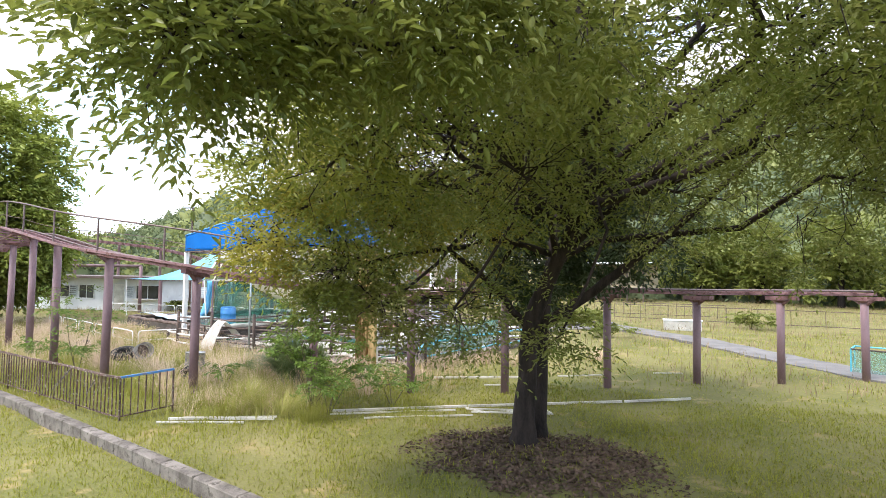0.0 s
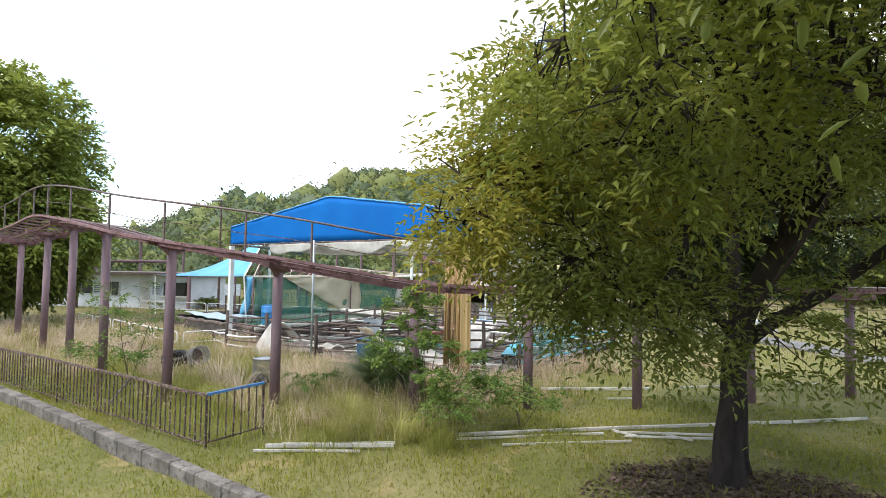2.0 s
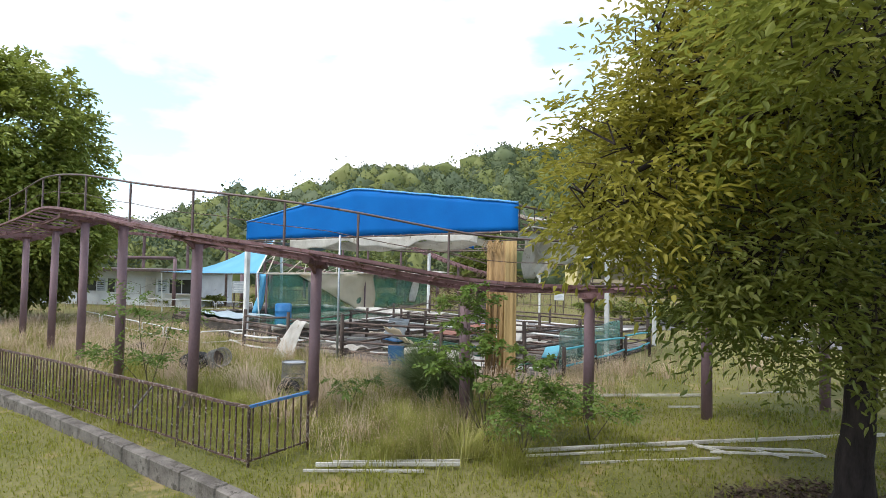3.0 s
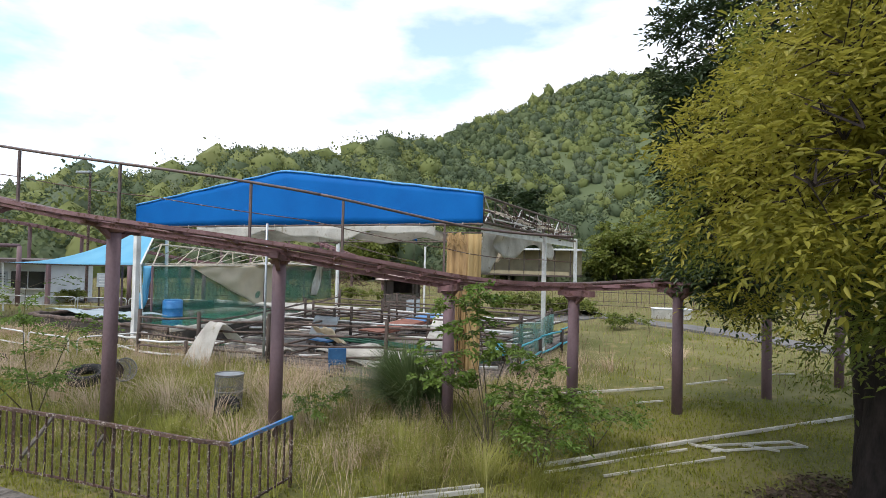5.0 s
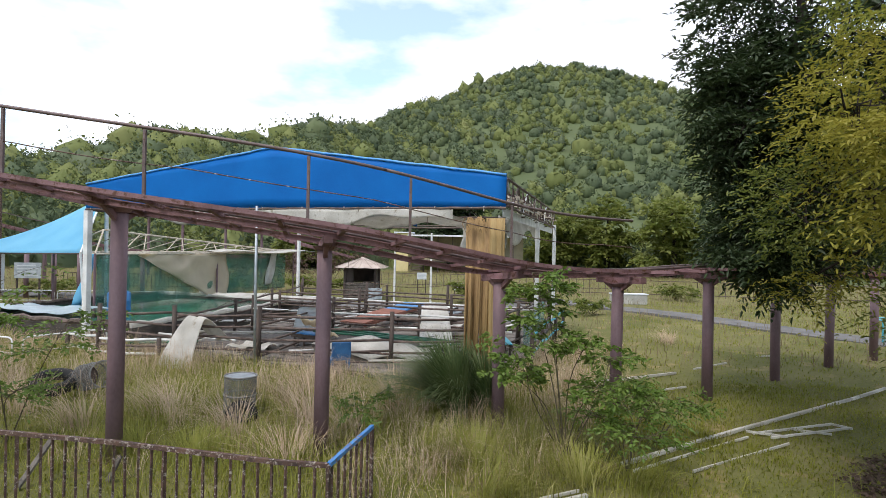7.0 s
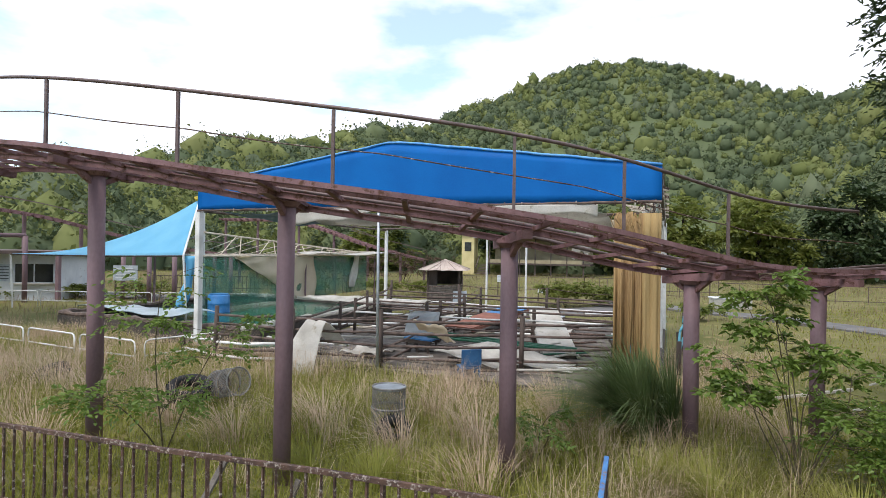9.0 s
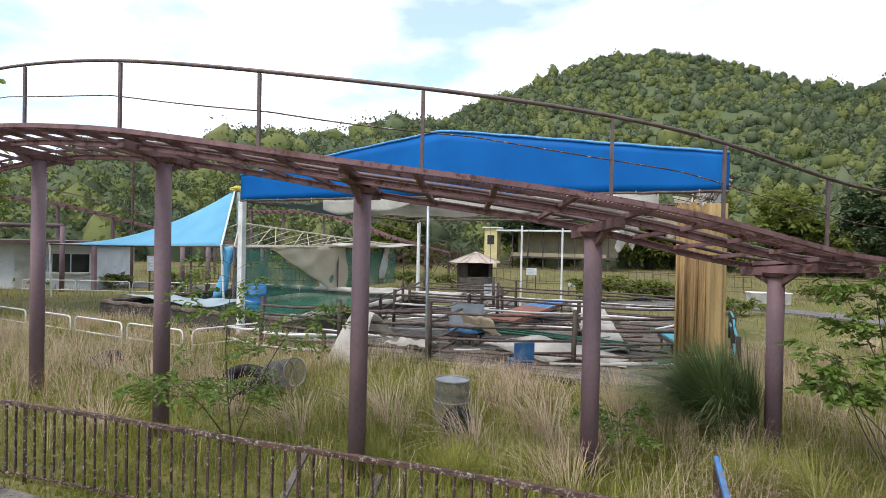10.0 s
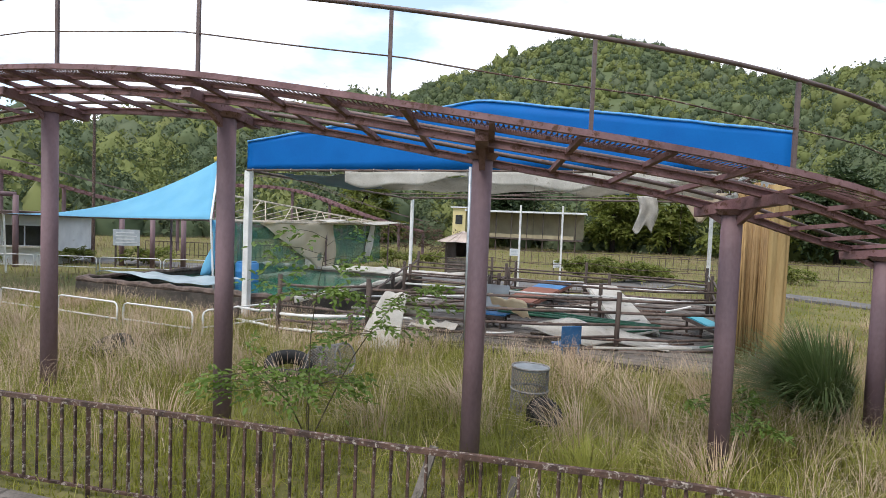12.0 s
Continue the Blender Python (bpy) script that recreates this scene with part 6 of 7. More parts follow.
def yellow_station():
    root = thing("station_building", "raised cream ride station with flat pale roof", "building", at=(-8, 53, 0))
    rz = math.atan2(-2.4, 10.2)
    o = Vector((-12.8, 54.2, 0))
    d, n = Vector((math.cos(rz), math.sin(rz), 0)), Vector((math.sin(rz), -math.cos(rz), 0))

    def blk(name, s, w, z, h, out, depth, mat):
        bm = bmesh.new()
        box(bm, o + d * (s + w / 2) + n * (out - depth / 2) + Vector((0, 0, z + h / 2)), (w, depth, h), rz)
        part(name, bm, mat, root)
    blk("roof", 1.0, 11.5, 3.6, 0.16, 0.6, 4.0, M_WALL)
    blk("back_wall", 2.4, 9.8, 1.2, 2.4, -2.6, 0.15, M_TANWALL)
    blk("platform", 2.4, 9.8, 1.05, 0.16, 0.4, 3.6, M_DARKWOOD)
    blk("front_board", 2.4, 9.0, 1.2, 0.35, 0.2, 0.08, M_TANWALL)
    for s in range(7):
        blk("leg", 2.5 + s * 1.5, 0.12, -0.1, 1.2, 0.2, 0.12, M_DARKWOOD)
        blk("roof_post", 2.5 + s * 1.5, 0.1, 1.2, 2.4, 0.2, 0.1, M_DARKWOOD)
    blk("booth_wall", -0.3, 1.3, 0.0, 3.9, 0.3, 1.3, M_YELLOW)
    blk("booth_window", 0.0, 0.7, 2.3, 0.9, 0.33, 0.06, M_DARKGLASS)
    blk("booth_roof", -0.5, 1.7, 3.9, 0.12, 0.5, 1.7, M_WALL)
    for k in range(7):
        blk("stair_tread", 1.6, 1.0, 0.1 + k * 0.15, 0.06, 1.6 - k * 0.22, 0.26, M_ROOFDARK)
    for s in (1.55, 2.6):
        bm = bmesh.new()
        p, q = o + d * s + n * 1.6, o + d * s + n * 0.2
        beam(bm, p + Vector((0, 0, 0.7)), q + Vector((0, 0, 1.9)), 0.07, 0.07)
        part("stair_rail", bm, M_ROOFDARK, root)


yellow_station()


# ---- far coaster ----
def far_track(label, pts, posts=True):
    root = thing("coaster_track", label, "coaster track", "far coaster", (pts[0][0], pts[0][1], 0))
    n = (len(pts) - 1) * 12
    P = [bezier(pts, i / 12) for i in range(n + 1)]
    for s in (-0.4, 0.4):
        side = lambda i, k: P[i] + Vector((-(P[min(i + 1, n)] - P[max(i - 1, 0)]).y, (P[min(i + 1, n)] - P[max(i - 1, 0)]).x, 0)).normalized() * k
        bm = bmesh.new()
        sweep(bm, [side(i, s) for i in range(n + 1)], oblong(0.13, 0.2))
        part("rail_beam", bm, M_TRACK, root)
        bm = bmesh.new()
        sweep(bm, [side(i, s * 1.6) + Vector((0, 0, 0.75)) for i in range(n + 1)], oblong(0.035, 0.035))
        part("handrail", bm, M_RAIL, root)
    for i, p in enumerate(P):
        if i < n:
            k = Vector((-(P[i + 1] - p).y, (P[i + 1] - p).x, 0)).normalized()
            bm = bmesh.new()
            beam(bm, p - k * 0.8, p + k * 0.8, 0.12, 0.1)
            part("tie", bm, M_TRACK, root)
        if posts and i % 6 == 0:
            bm = bmesh.new()
            tube(bm, [(p.x, p.y, -0.1), p - Vector((0, 0, 0.05))], 0.1, 8)
            part("column", bm, M_POST, root)


far_track("rusty maroon coaster descent before the wooded hill", [(-47, 22, 4.7), (-41, 24.5, 4.6), (-35.5, 27.3, 4.0), (-31, 30.2, 2.7), (-26, 33.5, 1.7), (-20, 37, 1.5)])
far_track("rusty maroon coaster rise behind the truss", [(-30, 39, 4.4), (-24, 38.5, 4.2), (-18.5, 37.5, 2.6), (-14.5, 38, 1.6)])


def lamp_post(at, h, arm):
    root = thing("street_lamp", "tall rusty lamp post with a flat lamp head", "street lamp", at=at)
    bm = bmesh.new()
    tube(bm, [(at[0], at[1], -0.1), (at[0], at[1], h)], [0.07, 0.05], 8)
    part("pole", bm, M_RUST, root)
    bm = bmesh.new()
    tube(bm, [(at[0], at[1], h - 0.05), (at[0] + arm * 0.6, at[1], h)], 0.03, 6)
    part("arm", bm, M_RUST, root)
    bm = bmesh.new()
    box(bm, (at[0] + arm, at[1], h + 0.02), (0.75, 0.25, 0.12), 0, 0.03)
    part("lamp_head", bm, M_GALV, root)


lamp_post((-26.5, 21.9, 0), 6.25, -0.35)


# ---- lawn edging, path, field things ----
def bar_on_ground(p, q, w=0.06, mat=None):
    bm = bmesh.new()
    thick = 0.042 if w >= 0.07 else 0.026
    beam(bm, (*p, thick / 2 - 0.002), (*q, thick / 2 - 0.002), w * 0.5, thick)
    tagged(part("white_board", bm, mat or M_CANVAS), "weathered white timber board lying in the lawn", "board", "white boards")


for p, q, w in [((-7.42, 3.98), (-5.9, 4.72), 0.07), ((-7.45, 3.78), (-6.2, 4.35), 0.06), ((-7.3, 4.15), (-5.95, 4.85), 0.05), ((-5.32, 5.52), (-3.3, 6.86), 0.09), ((-3.28, 6.87), (-0.7, 8.5), 0.08), ((-0.65, 8.53), (0.55, 9.35), 0.07),
                ((-5.25, 5.36), (-3.4, 6.55), 0.05), ((-3.25, 6.7), (-1.88, 7.2), 0.05), ((-3.1, 6.55), (-1.8, 7.02), 0.05), ((-3.3, 6.78), (-2.86, 6.6), 0.05), ((-2.6, 6.9), (-2.2, 6.75), 0.05), ((-1.9, 7.2), (-1.75, 7.0), 0.05), ((-4.6, 5.4), (-3.0, 6.35), 0.04),
                ((-4.9, 9.1), (-2.85, 10.15), 0.07), ((-2.3, 10.6), (-1.3, 11.3), 0.06), ((-3.6, 8.85), (-3.1, 9.1), 0.06), ((-0.2, 12.1), (0.5, 12.4), 0.06)]:
    bar_on_ground(p, q, w)


def leaning_plank(p, q, w):
    bm = bmesh.new()
    beam(bm, p, q, w, 0.02)
    tagged(part("plank", bm, M_KERB), "grey weathered plank leaning in the grass", "plank", "loose planks")


leaning_plank((-11.3, 4.55, -0.02), (-11.15, 4.85, 0.42), 0.07)
leaning_plank((-10.58, 4.8, -0.02), (-10.52, 4.9, 0.2), 0.06)


def pathway(line, width, label):
    bm = bmesh.new()
    n = 60
    L, R = [], []
    pts = [(*q, 0) for q in line]
    for i in range(n + 1):
        t = i / n * (len(pts) - 1)
        p = bezier(pts, t)
        d = bezier(pts, min(t + 0.05, len(pts) - 1)) - bezier(pts, max(t - 0.05, 0))
        k = Vector((-d.y, d.x, 0)).normalized() * (width + 0.06 * math.sin(i * 1.3))
        L.append(bm.verts.new((p.x + k.x, p.y + k.y, 0.035)))
        R.append(bm.verts.new((p.x - k.x, p.y - k.y, 0.035)))
    for i in range(n):
        bm.faces.new((R[i], R[i + 1], L[i + 1], L[i]))
    r = bmesh.ops.extrude_face_region(bm, geom=bm.faces[:])
    bmesh.ops.translate(bm, vec=(0, 0, -0.12), verts=[g for g in r["geom"] if isinstance(g, bmesh.types.BMVert)])
    bmesh.ops.recalc_face_normals(bm, faces=bm.faces[:])
    tagged(part("path", bm, M_ASPHALT), label, "path", kind="structure")


pathway(PATHWAY, 0.72, "cracked grey asphalt path winding through the field")
pathway(PAVING, 1.0, "cracked grey paving behind the pens")


def low_block(at, size, rz, label):
    root = thing("concrete_trough", label, "trough", at=at)
    bm = bmesh.new()
    box(bm, (at[0], at[1], size[2] / 2 - 0.03), size, rz, 0.02)
    part("body", bm, M_CANVAS, root)
    bm = bmesh.new()
    box(bm, (at[0], at[1], size[2] - 0.01), (size[0] + 0.06, size[1] + 0.06, 0.05), rz, 0.01)
    part("rim", bm, M_WALL, root)


low_block((0.9, 24.7, 0), (1.6, 0.5, 0.45), 0.05, "pale concrete trough standing in dry grass")


def goal_frame():
    root = thing("goal_frame", "low turquoise pipe frame with torn net", "frame", at=(5.0, 14.3, 0))
    pts = [(4.6, 14.6), (6.8, 13.6), (7.1, 14.4), (4.9, 15.4)]
    for x, y in pts:
        bm = bmesh.new()
        tube(bm, [(x, y, -0.05), (x, y, 0.62)], 0.02, 8)
        part("upright", bm, M_TEAL, root)
    for a, b in zip(pts, pts[1:] + pts[:1]):
        bm = bmesh.new()
        tube(bm, [(*a, 0.62), (*b, 0.62)], 0.02, 8)
        part("top_rail", bm, M_DARKWOOD if a == pts[0] else M_TEAL, root)
    bm = bmesh.new()
    sheet(bm, lambda s, t: Vector((4.6 + 2.2 * s, 14.6 - 1.0 * s, 0.03 + 0.58 * t)), 8, 3, 0.004)
    part("net", bm, M_NET_PALE, root)


goal_frame()


# ---- shrubs and tufts ----
def shrub(label, at, stems, leaves, seed, leaf=(0.075, 0.05), sparse=0.12, mat=None, start=0.5):
    """Thin bowed stems from one foot, side twigs along them, and leaves on both sides of every twig."""
    rng, rnd = np.random.default_rng(seed), random.Random(seed)
    root = thing("shrub", label, "shrub", "", at)
    base, way = [], []
    twig = bmesh.new()
    for tip in stems:
        foot, top = Vector(at), Vector(at) + Vector(tip)
        mid = foot.lerp(top, 0.5) + Vector((rnd.uniform(-0.15, 0.15), rnd.uniform(-0.15, 0.15), 0.12))
        pts = [bezier([foot - Vector((0, 0, 0.05)), mid, top], i / 4) for i in range(9)]
        bm = bmesh.new()
        tube(bm, pts, [0.009 - 0.0008 * i for i in range(9)], 6)
        part("stem", bm, M_STEM, root)
        for _ in range(max(2, int(leaves / len(stems) / 28))):
            f = rnd.uniform(start, 1.0)
            o = bezier(pts, f * 8)
            a = rnd.uniform(0, 6.28)
            e = o + Vector((math.cos(a), math.sin(a), rnd.uniform(-0.15, 0.4))) * (sparse * 1.9 * rnd.uniform(0.6, 1.3))
            tube(twig, [o, o.lerp(e, 0.5) + Vector((0, 0, 0.02)), e], [0.004, 0.003, 0.0015], 4, cap=False) if len(twig.verts) < 2400 else None
            for q in (0.35, 0.7, 0.9, 1.0):
                base.append(o.lerp(e, q)[:])
                way.append((math.cos(a) + rnd.uniform(-0.9, 0.9), math.sin(a) + rnd.uniform(-0.9, 0.9), rnd.uniform(-0.3, 0.5)))
    tagged(part("twig_work", twig, M_STEM, root), kind="stuff")
    v, t = spray_arrays(rng, np.array(base), np.array(way), sparse * 1.1, leaf, 7)
    raw("foliage", v, t, mat or M_SHRUB, root)


shrub("straggly green shrub rising beside a coaster column", (-12.42, 5.8, 0), [(0.25, -0.45, 1.95), (0.9, -0.25, 1.5), (-0.3, -0.7, 0.85), (0.15, -0.1, 0.6)], 1900, 41, (0.06, 0.034), 0.2, start=0.62)
shrub("leafy green shrub climbing near the bamboo screen", (-5.9, 5.75, 0), [(-0.42, -0.02, 2.1), (-0.25, 0.1, 2.0), (-0.5, 0.1, 1.85), (-0.7, -0.15, 1.3), (-0.75, -0.05, 1.0), (-0.15, 0.0, 1.45), (0.25, -0.1, 1.4), (0.55, 0.2, 1.1), (-0.45, 0.1, 1.0), (0.3, -0.3, 0.9), (0.8, 0.3, 0.75)], 3000, 42, (0.07, 0.042), 0.13, start=0.72)
shrub("dark green weeds under the climbing shrub", (-5.3, 5.4, 0), [(0.3, 0.1, 0.6), (-0.35, 0.1, 0.55), (0.1, -0.3, 0.45), (0.5, 0.4, 0.7), (-0.1, 0.4, 0.8)], 1500, 45, (0.06, 0.03), 0.16, M_SHRUB)
shrub("dark green weeds near the white boards", (-4.6, 6.4, 0), [(0.3, 0.1, 0.5), (-0.35, 0.1, 0.6), (0.1, -0.3, 0.45), (-0.5, 0.3, 0.7)], 900, 46, (0.06, 0.03), 0.16, M_SHRUB)
shrub("low green bush behind the fence corner", (-8.4, 6.2, 0), [(0.3, 0.2, 0.5), (-0.3, 0.1, 0.45), (0.1, -0.2, 0.4)], 500, 44, (0.06, 0.03))
for k, (x, y, h, n) in enumerate([(-6.2, 23.4, 1.0, 2400), (-4.6, 23.8, 0.8, 2000), (-3.2, 24.6, 0.7, 1800), (-15.0, 27.0, 0.9, 1400), (-12.9, 27.5, 0.7, 1200), (-24.2, 22.0, 0.6, 1200), (-27.0, 21.4, 0.5, 1200), (-29.5, 20.4, 0.5, 1200), (4.0, 27.0, 0.7, 1200), (-2.0, 20.0, 0.5, 900), (-18.5, 26.0, 0.8, 1200)]):
    shrub("green bush in the rough field", (x, y, 0), [(math.cos(a) * 0.75, math.sin(a) * 0.4, h * (0.7 + 0.3 * math.sin(a * 3 + k))) for a in (0.3, 1.2, 2.2, 3.0, 4.0, 5.2)] + [(0, 0, h)], n, 60 + k, (0.12, 0.08), 0.22, M_LEAF)

for k, (x, y, h) in enumerate([(-17.5, 33.0, 1.9), (-15.2, 34.5, 2.2), (-13.6, 35.5, 1.8), (-19.5, 32.0, 1.6)]):
    shrub("leafless brown thicket behind the pens", (x, y, 0), [(math.cos(a) * 1.1, math.sin(a) * 0.7, h * (0.7 + 0.3 * math.sin(a * 3 + k))) for a in (0.3, 1.0, 1.8, 2.6, 3.3, 4.2, 5.2, 6.0)] + [(0, 0, h)], 1500, 110 + k, (0.13, 0.05), 0.35, M_DEAD)


def reed_tuft(at, h, n, spread, seed, mat, wind=None, name="reed_tuft", label="dense arching tuft of dark green pampas grass", sway=None):
    rng = np.random.default_rng(seed)
    a = rng.uniform(0, 2 * np.pi, n)
    if wind is not None:
        a = rng.normal(wind, 1.0, n)
    r = rng.uniform(0, 0.16 if wind is None else 0.42, n)
    L = h * rng.uniform(0.7, 1.25, n)
    k = rng.uniform(0.2, 1.0, n) * spread
    f = np.stack([np.cos(a), np.sin(a), 0 * a], 1)
    s = np.stack([-np.sin(a), np.cos(a), 0 * a], 1)
    root = np.array(at) + f * r[:, None]
    if sway is not None:
        f = f * 0.75 + np.array([math.cos(sway), math.sin(sway), 0]) * 0.55
    V, T = [], []
    seg = 6
    w = rng.uniform(0.006, 0.012, n) * (1.0 if wind is None else 0.25)
    for i in range(seg + 1):
        q = i / seg
        c = root + f * (L * k * q ** 1.8)[:, None] + np.array([0, 0, 1.0]) * (L * (q - (0.8 if wind is None else 0.55) * k * q ** 2.4) * 0.95)[:, None]
        ww = (w * (1 - q ** 2) + 0.0008)[:, None]
        V.append(np.stack([c - s * ww, c + s * ww], 1))
    v = np.stack(V, 1).reshape(-1, 3)
    b = np.arange(n)[:, None] * (seg + 1) * 2
    for i in range(seg):
        o = i * 2
        T += [b + np.array([o, o + 1, o + 3]), b + np.array([o, o + 3, o + 2])]
    tagged(raw(name, v, np.concatenate(T), mat), label, "grass", kind="stuff")


reed_tuft((-7.15, 6.75, 0), 1.3, 1700, 0.8, 51, M_REED, sway=3.0)
reed_tuft((-6.75, 7.1, 0), 1.15, 700, 0.7, 52, M_REED, sway=3.0)
for k, (x, y, h) in enumerate([(-9.0, 6.5, 0.8), (-8.3, 6.0, 0.75), (-8.0, 7.2, 0.85), (-9.8, 6.0, 0.7), (-10.9, 6.6, 0.75), (-8.9, 5.1, 0.55), (-11.8, 6.2, 0.6), (-12.9, 6.6, 0.7), (-14.6, 7.4, 0.7), (-15.6, 7.9, 0.8), (-5.4, 6.9, 0.6), (-17, 8.7, 0.7), (-18.5, 9.4, 0.7), (-9.4, 7.8, 0.6), (-5.0, 8.6, 0.55), (-3.6, 11.5, 0.5), (-1.6, 13.5, 0.5), (-6.9, 7.9, 0.7), (-20, 9.6, 0.7), (-13.8, 5.6, 0.55)]):
    reed_tuft((x, y, 0), h * 0.95, 120, 1.0, 70 + k, M_STRAW, 2.7 + 0.6 * math.sin(k * 2.3), "dry_tuft", "pale dry grass tuft leaning in the wind")
for k, (x, y, h) in enumerate([(-7.5, 5.5, 0.5), (-6.9, 5.2, 0.55), (-6.4, 5.0, 0.5), (-6.9, 4.6, 0.4), (-5.9, 4.9, 0.45), (-6.3, 5.7, 0.6), (-5.4, 5.0, 0.4), (-9.9, 5.2, 0.4), (-10.6, 5.4, 0.4), (-7.8, 6.4, 0.55)]):
    reed_tuft((x, y, 0), h, 240, 0.85, 170 + k, M_WEED, 2.0 * k, "grass_tuft", "rank green grass tuft in the meadow")



# ---- grass ----
def grass_field(name, label, n, xr, yr, keep, height, width, lean, material, seed, tuft=0):
    rng = np.random.default_rng(seed)
    x, y = rng.uniform(*xr, n), rng.uniform(*yr, n)
    ok = keep(x, y, rng)
    x, y = x[ok], y[ok]
    if tuft:
        m = len(x)
        x = np.repeat(x, tuft) + rng.normal(0, 0.05, m * tuft)
        y = np.repeat(y, tuft) + rng.normal(0, 0.05, m * tuft)
    h = rng.uniform(*height, len(x)) * (0.75 + 0.5 * (np.sin(x * 1.7 + 0.3 * y) * np.cos(y * 1.9) * 0.5 + 0.5))
    w = rng.uniform(*width, len(x))
    z = lumps(x, y) - 0.045
    v, t = blade_arrays(rng, np.stack([x, y, z], 1), h, w, lean)
    tagged(raw(name, v, t, material), label, "grass", kind="stuff")


def fence_y(x):
    return np.interp(x, [p[0] for p in FENCE] + [-7.9], [p[1] for p in FENCE] + [3.65])


def kerb_y(x):
    return np.interp(x, [p[0] for p in KERB], [p[1] for p in KERB])


def litter_patch(x, y):
    return ((x + 1.55) / 1.7) ** 2 + ((y - 4.75) / 1.35) ** 2 + 0.25 * np.sin(x * 5) * np.sin(y * 4)


def pen_uv(x, y):
    dx, dy = x - O.x, y - O.y
    return dx * U.x + dy * U.y, dx * V.x + dy * V.y


def in_pen(x, y):
    u, v = pen_uv(x, y)
    return ((u > 1.6) & (u < 9.8) & (v > -0.5) & (v < 8.3)) | ((u > -5.6) & (u <= 1.6) & (v > 0) & (v < 8.0))


def on_path(x, y):
    d = np.full(x.shape, 1e9)
    for (x0, y0), (x1, y1) in [*zip(PATHWAY, PATHWAY[1:]), *zip(PAVING, PAVING[1:])]:
        ex, ey = x1 - x0, y1 - y0
        k = np.clip(((x - x0) * ex + (y - y0) * ey) / (ex * ex + ey * ey), 0, 1)
        d = np.minimum(d, np.hypot(x - x0 - k * ex, y - y0 - k * ey))
    return d < 0.75


def bare(x, y):
    return in_pen(x, y) | on_path(x, y) | (np.abs(y - kerb_y(x)) < 0.11) & (x < -3.3)


def wild(x, y):
    """How much of the tall dry grass grows here, from 0 to 1."""
    w = np.clip((y - fence_y(x) - 0.45) / 1.0, 0, 1) * np.clip((-4.6 - x + (y - 7) * 0.45) / 2.2, 0, 1)
    w *= 1 - 0.9 * np.exp(-((x + 12.7) ** 2 + (y - 6.8) ** 2) / 1.1)
    w *= 1 - 0.85 * np.exp(-((x + 12.9) ** 2 + (y - 7.1) ** 2) / 0.8)
    w *= 1 - 0.8 * np.exp(-((x + 10.1) ** 2 + (y - 6.6) ** 2) / 0.3)
    w *= 1 - 0.55 * np.exp(-(((x + 10.2) / 2.0) ** 2 + ((y - 5.3) / 0.8) ** 2))
    w *= 1 - np.clip((x + 7.6) / 1.5, 0, 1) * np.clip((5.2 - y) / 0.8, 0, 1)
    return w


def patchy(x, y):
    return 0.5 + 0.5 * np.sin(x * 0.9 + 1.3 * np.sin(y * 0.7)) * np.cos(y * 1.05 + 0.8 * np.sin(x * 0.6))


grass_field("lawn", "short bright green lawn grass", 205000, (-15, 8), (-1.2, 9.5),
            lambda x, y, r: ~bare(x, y) & ((wild(x, y) < 0.6) | (x > -15)) & (litter_patch(x, y) > r.uniform(0.85, 1.25, x.shape)), (0.035, 0.1), (0.006, 0.012), 0.95, M_LAWN, 21)
grass_field("lawn", "green lawn grass farther off", 90000, (-26, 22), (3.5, 26),
            lambda x, y, r: ~bare(x, y) & (wild(x, y) < 0.7) & (y > 3.8), (0.05, 0.12), (0.01, 0.02), 1.2, M_LAWN, 22)
grass_field("weeds", "rank green weeds and meadow grass", 120000, (-25, -3), (3.6, 13),
            lambda x, y, r: ~bare(x, y) & (r.uniform(0, 1, x.shape) < 0.1 + 0.9 * wild(x, y)) & (y > kerb_y(x) + 0.2) & ((x < -5.5) | (r.uniform(0, 1, x.shape) < 0.15)), (0.13, 0.42), (0.005, 0.011), 0.8, M_WEED, 23)
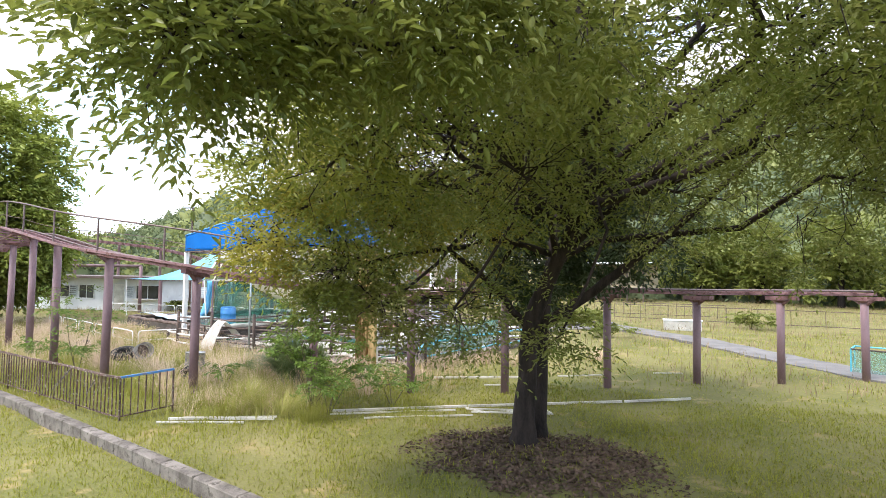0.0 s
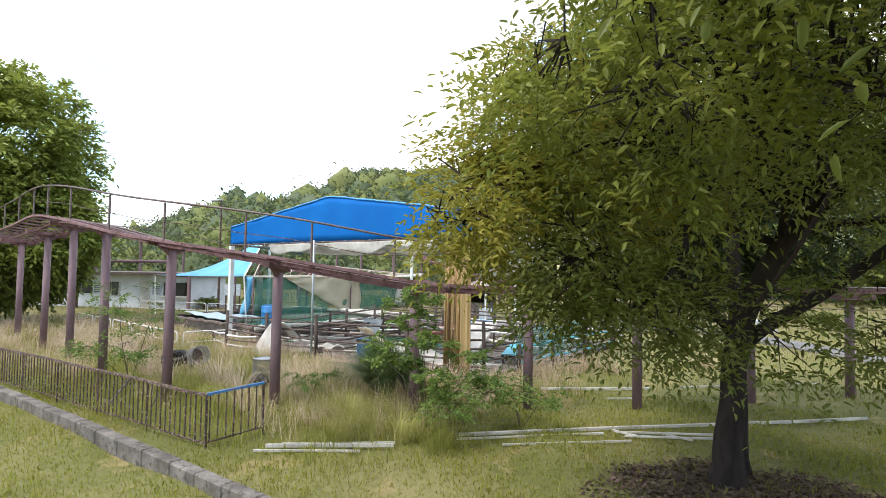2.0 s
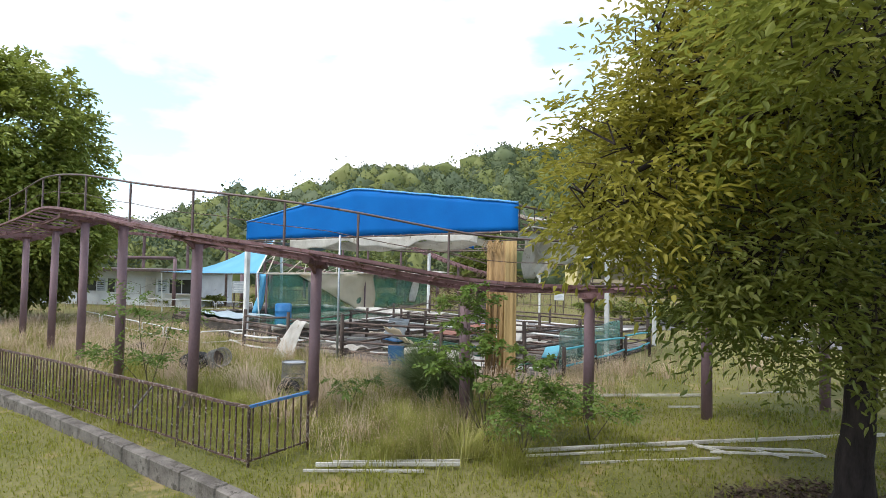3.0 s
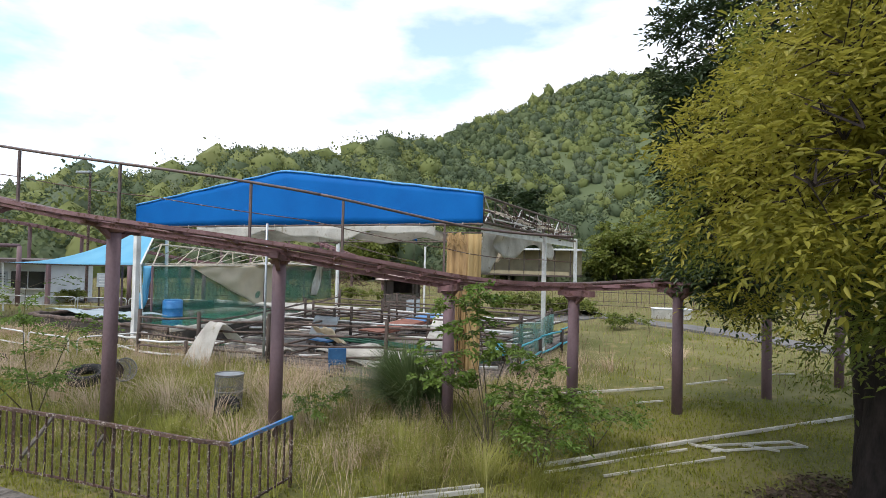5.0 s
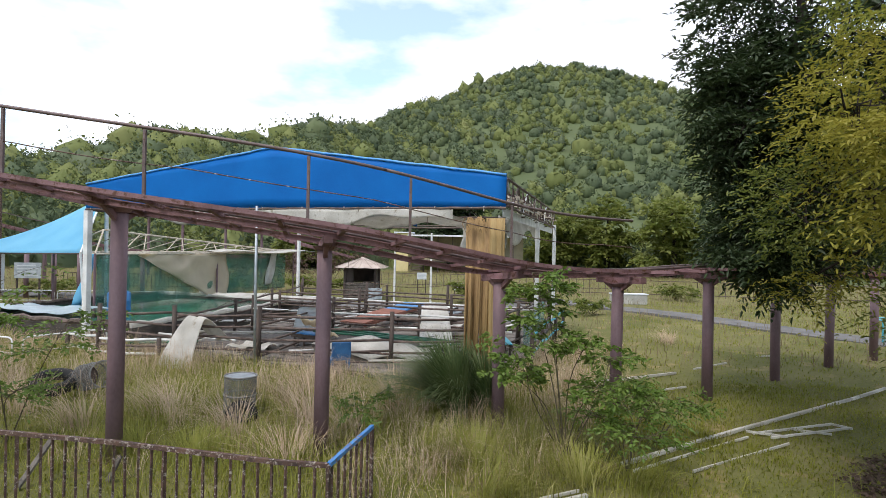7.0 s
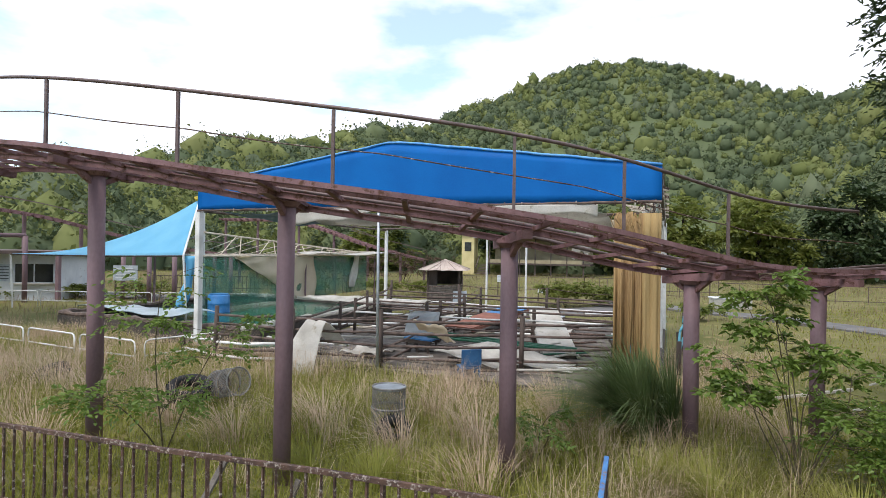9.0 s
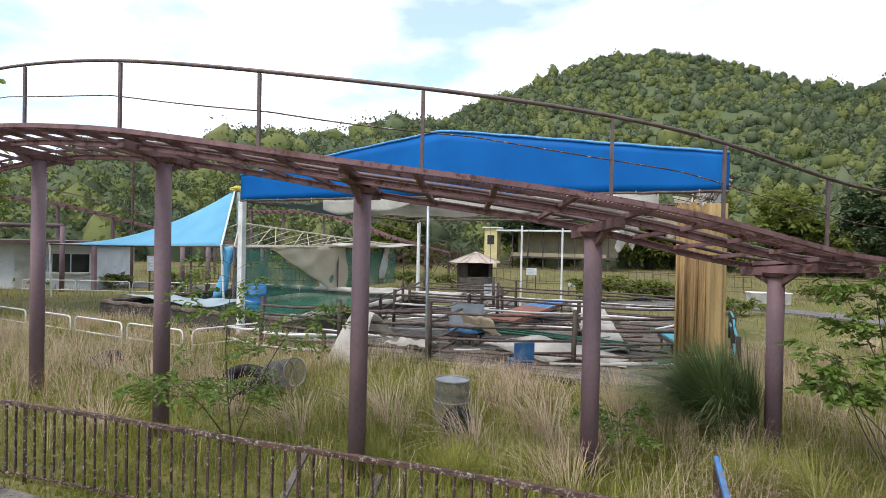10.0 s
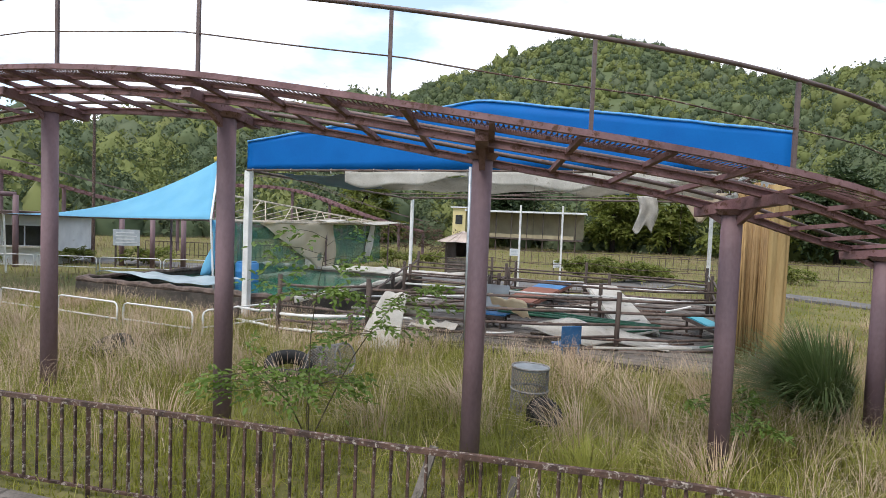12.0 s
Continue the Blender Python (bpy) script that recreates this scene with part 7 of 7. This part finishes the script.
grass_field("dry_grass", "tall pale dry grass gone to seed", 11500, (-25, -4), (4, 12.5),
            lambda x, y, r: ~bare(x, y) & (r.uniform(0, 1, x.shape) < wild(x, y) * (1 - 0.72 * np.clip((x + 16.5) / 2, 0, 1) * np.clip((-8.6 - x) / 1.5, 0.25, 1) * np.clip((8.6 - y) / 1.2, 0, 1)) * np.clip(0.08 + 1.4 * (patchy(x * 1.9, y * 2.3) * (0.6 + 0.4 * np.sin(x * 4.7 + 2.1 * np.sin(y * 3.1)))) ** 2.2, 0, 1)), (0.3, 0.74), (0.0026, 0.0055), 1.1, M_STRAW, 24, tuft=17)
grass_field("dry_grass", "pale dry meadow grass in the far field", 110000, (-45, 40), (9.5, 58),
            lambda x, y, r: ~bare(x, y) & ((x < -17) | (y > 19) | ((x > -5.5) & (y > 11) & (r.uniform(0, 1, x.shape) < 0.9))) & (r.uniform(0, 1, x.shape) < 0.3 + 0.7 * patchy(x * 0.4, y * 0.4)), (0.14, 0.42), (0.008, 0.018), 0.8, M_STRAW_FAR, 25)
grass_field("meadow_grass", "green meadow grass in the far field", 42000, (-45, 40), (16, 60),
            lambda x, y, r: ~bare(x, y), (0.1, 0.25), (0.01, 0.02), 1.0, M_WEED, 26)

grass_field("lawn", "thin lawn grass behind the walker", 60000, (-22, 16), (-10, -0.8), lambda x, y, r: np.hypot(x + 4, y + 3) > 0.0, (0.03, 0.08), (0.012, 0.022), 0.8, M_LAWN, 27)


def build_litter():
    rng = np.random.default_rng(31)
    n = 20000
    x, y = rng.uniform(-3.6, 0.6, n), rng.uniform(3.0, 6.6, n)
    ok = litter_patch(x, y) < rng.uniform(0.5, 1.15, n)
    x, y = x[ok], y[ok]
    c = np.stack([x, y, lumps(x, y) - 0.03 + rng.uniform(0.005, 0.03, len(x))], 1)
    a = rng.uniform(0, 6.28, len(x))
    v, t = leaf_arrays(rng, c, np.stack([np.cos(a) * 3, np.sin(a) * 3, np.full(len(x), 0.25)], 1), 0.07, 0.035, 0.0)
    tagged(raw("leaf_litter", v, t, M_LITTER), "brown fallen leaves under the tree", "leaves", kind="stuff")


build_litter()
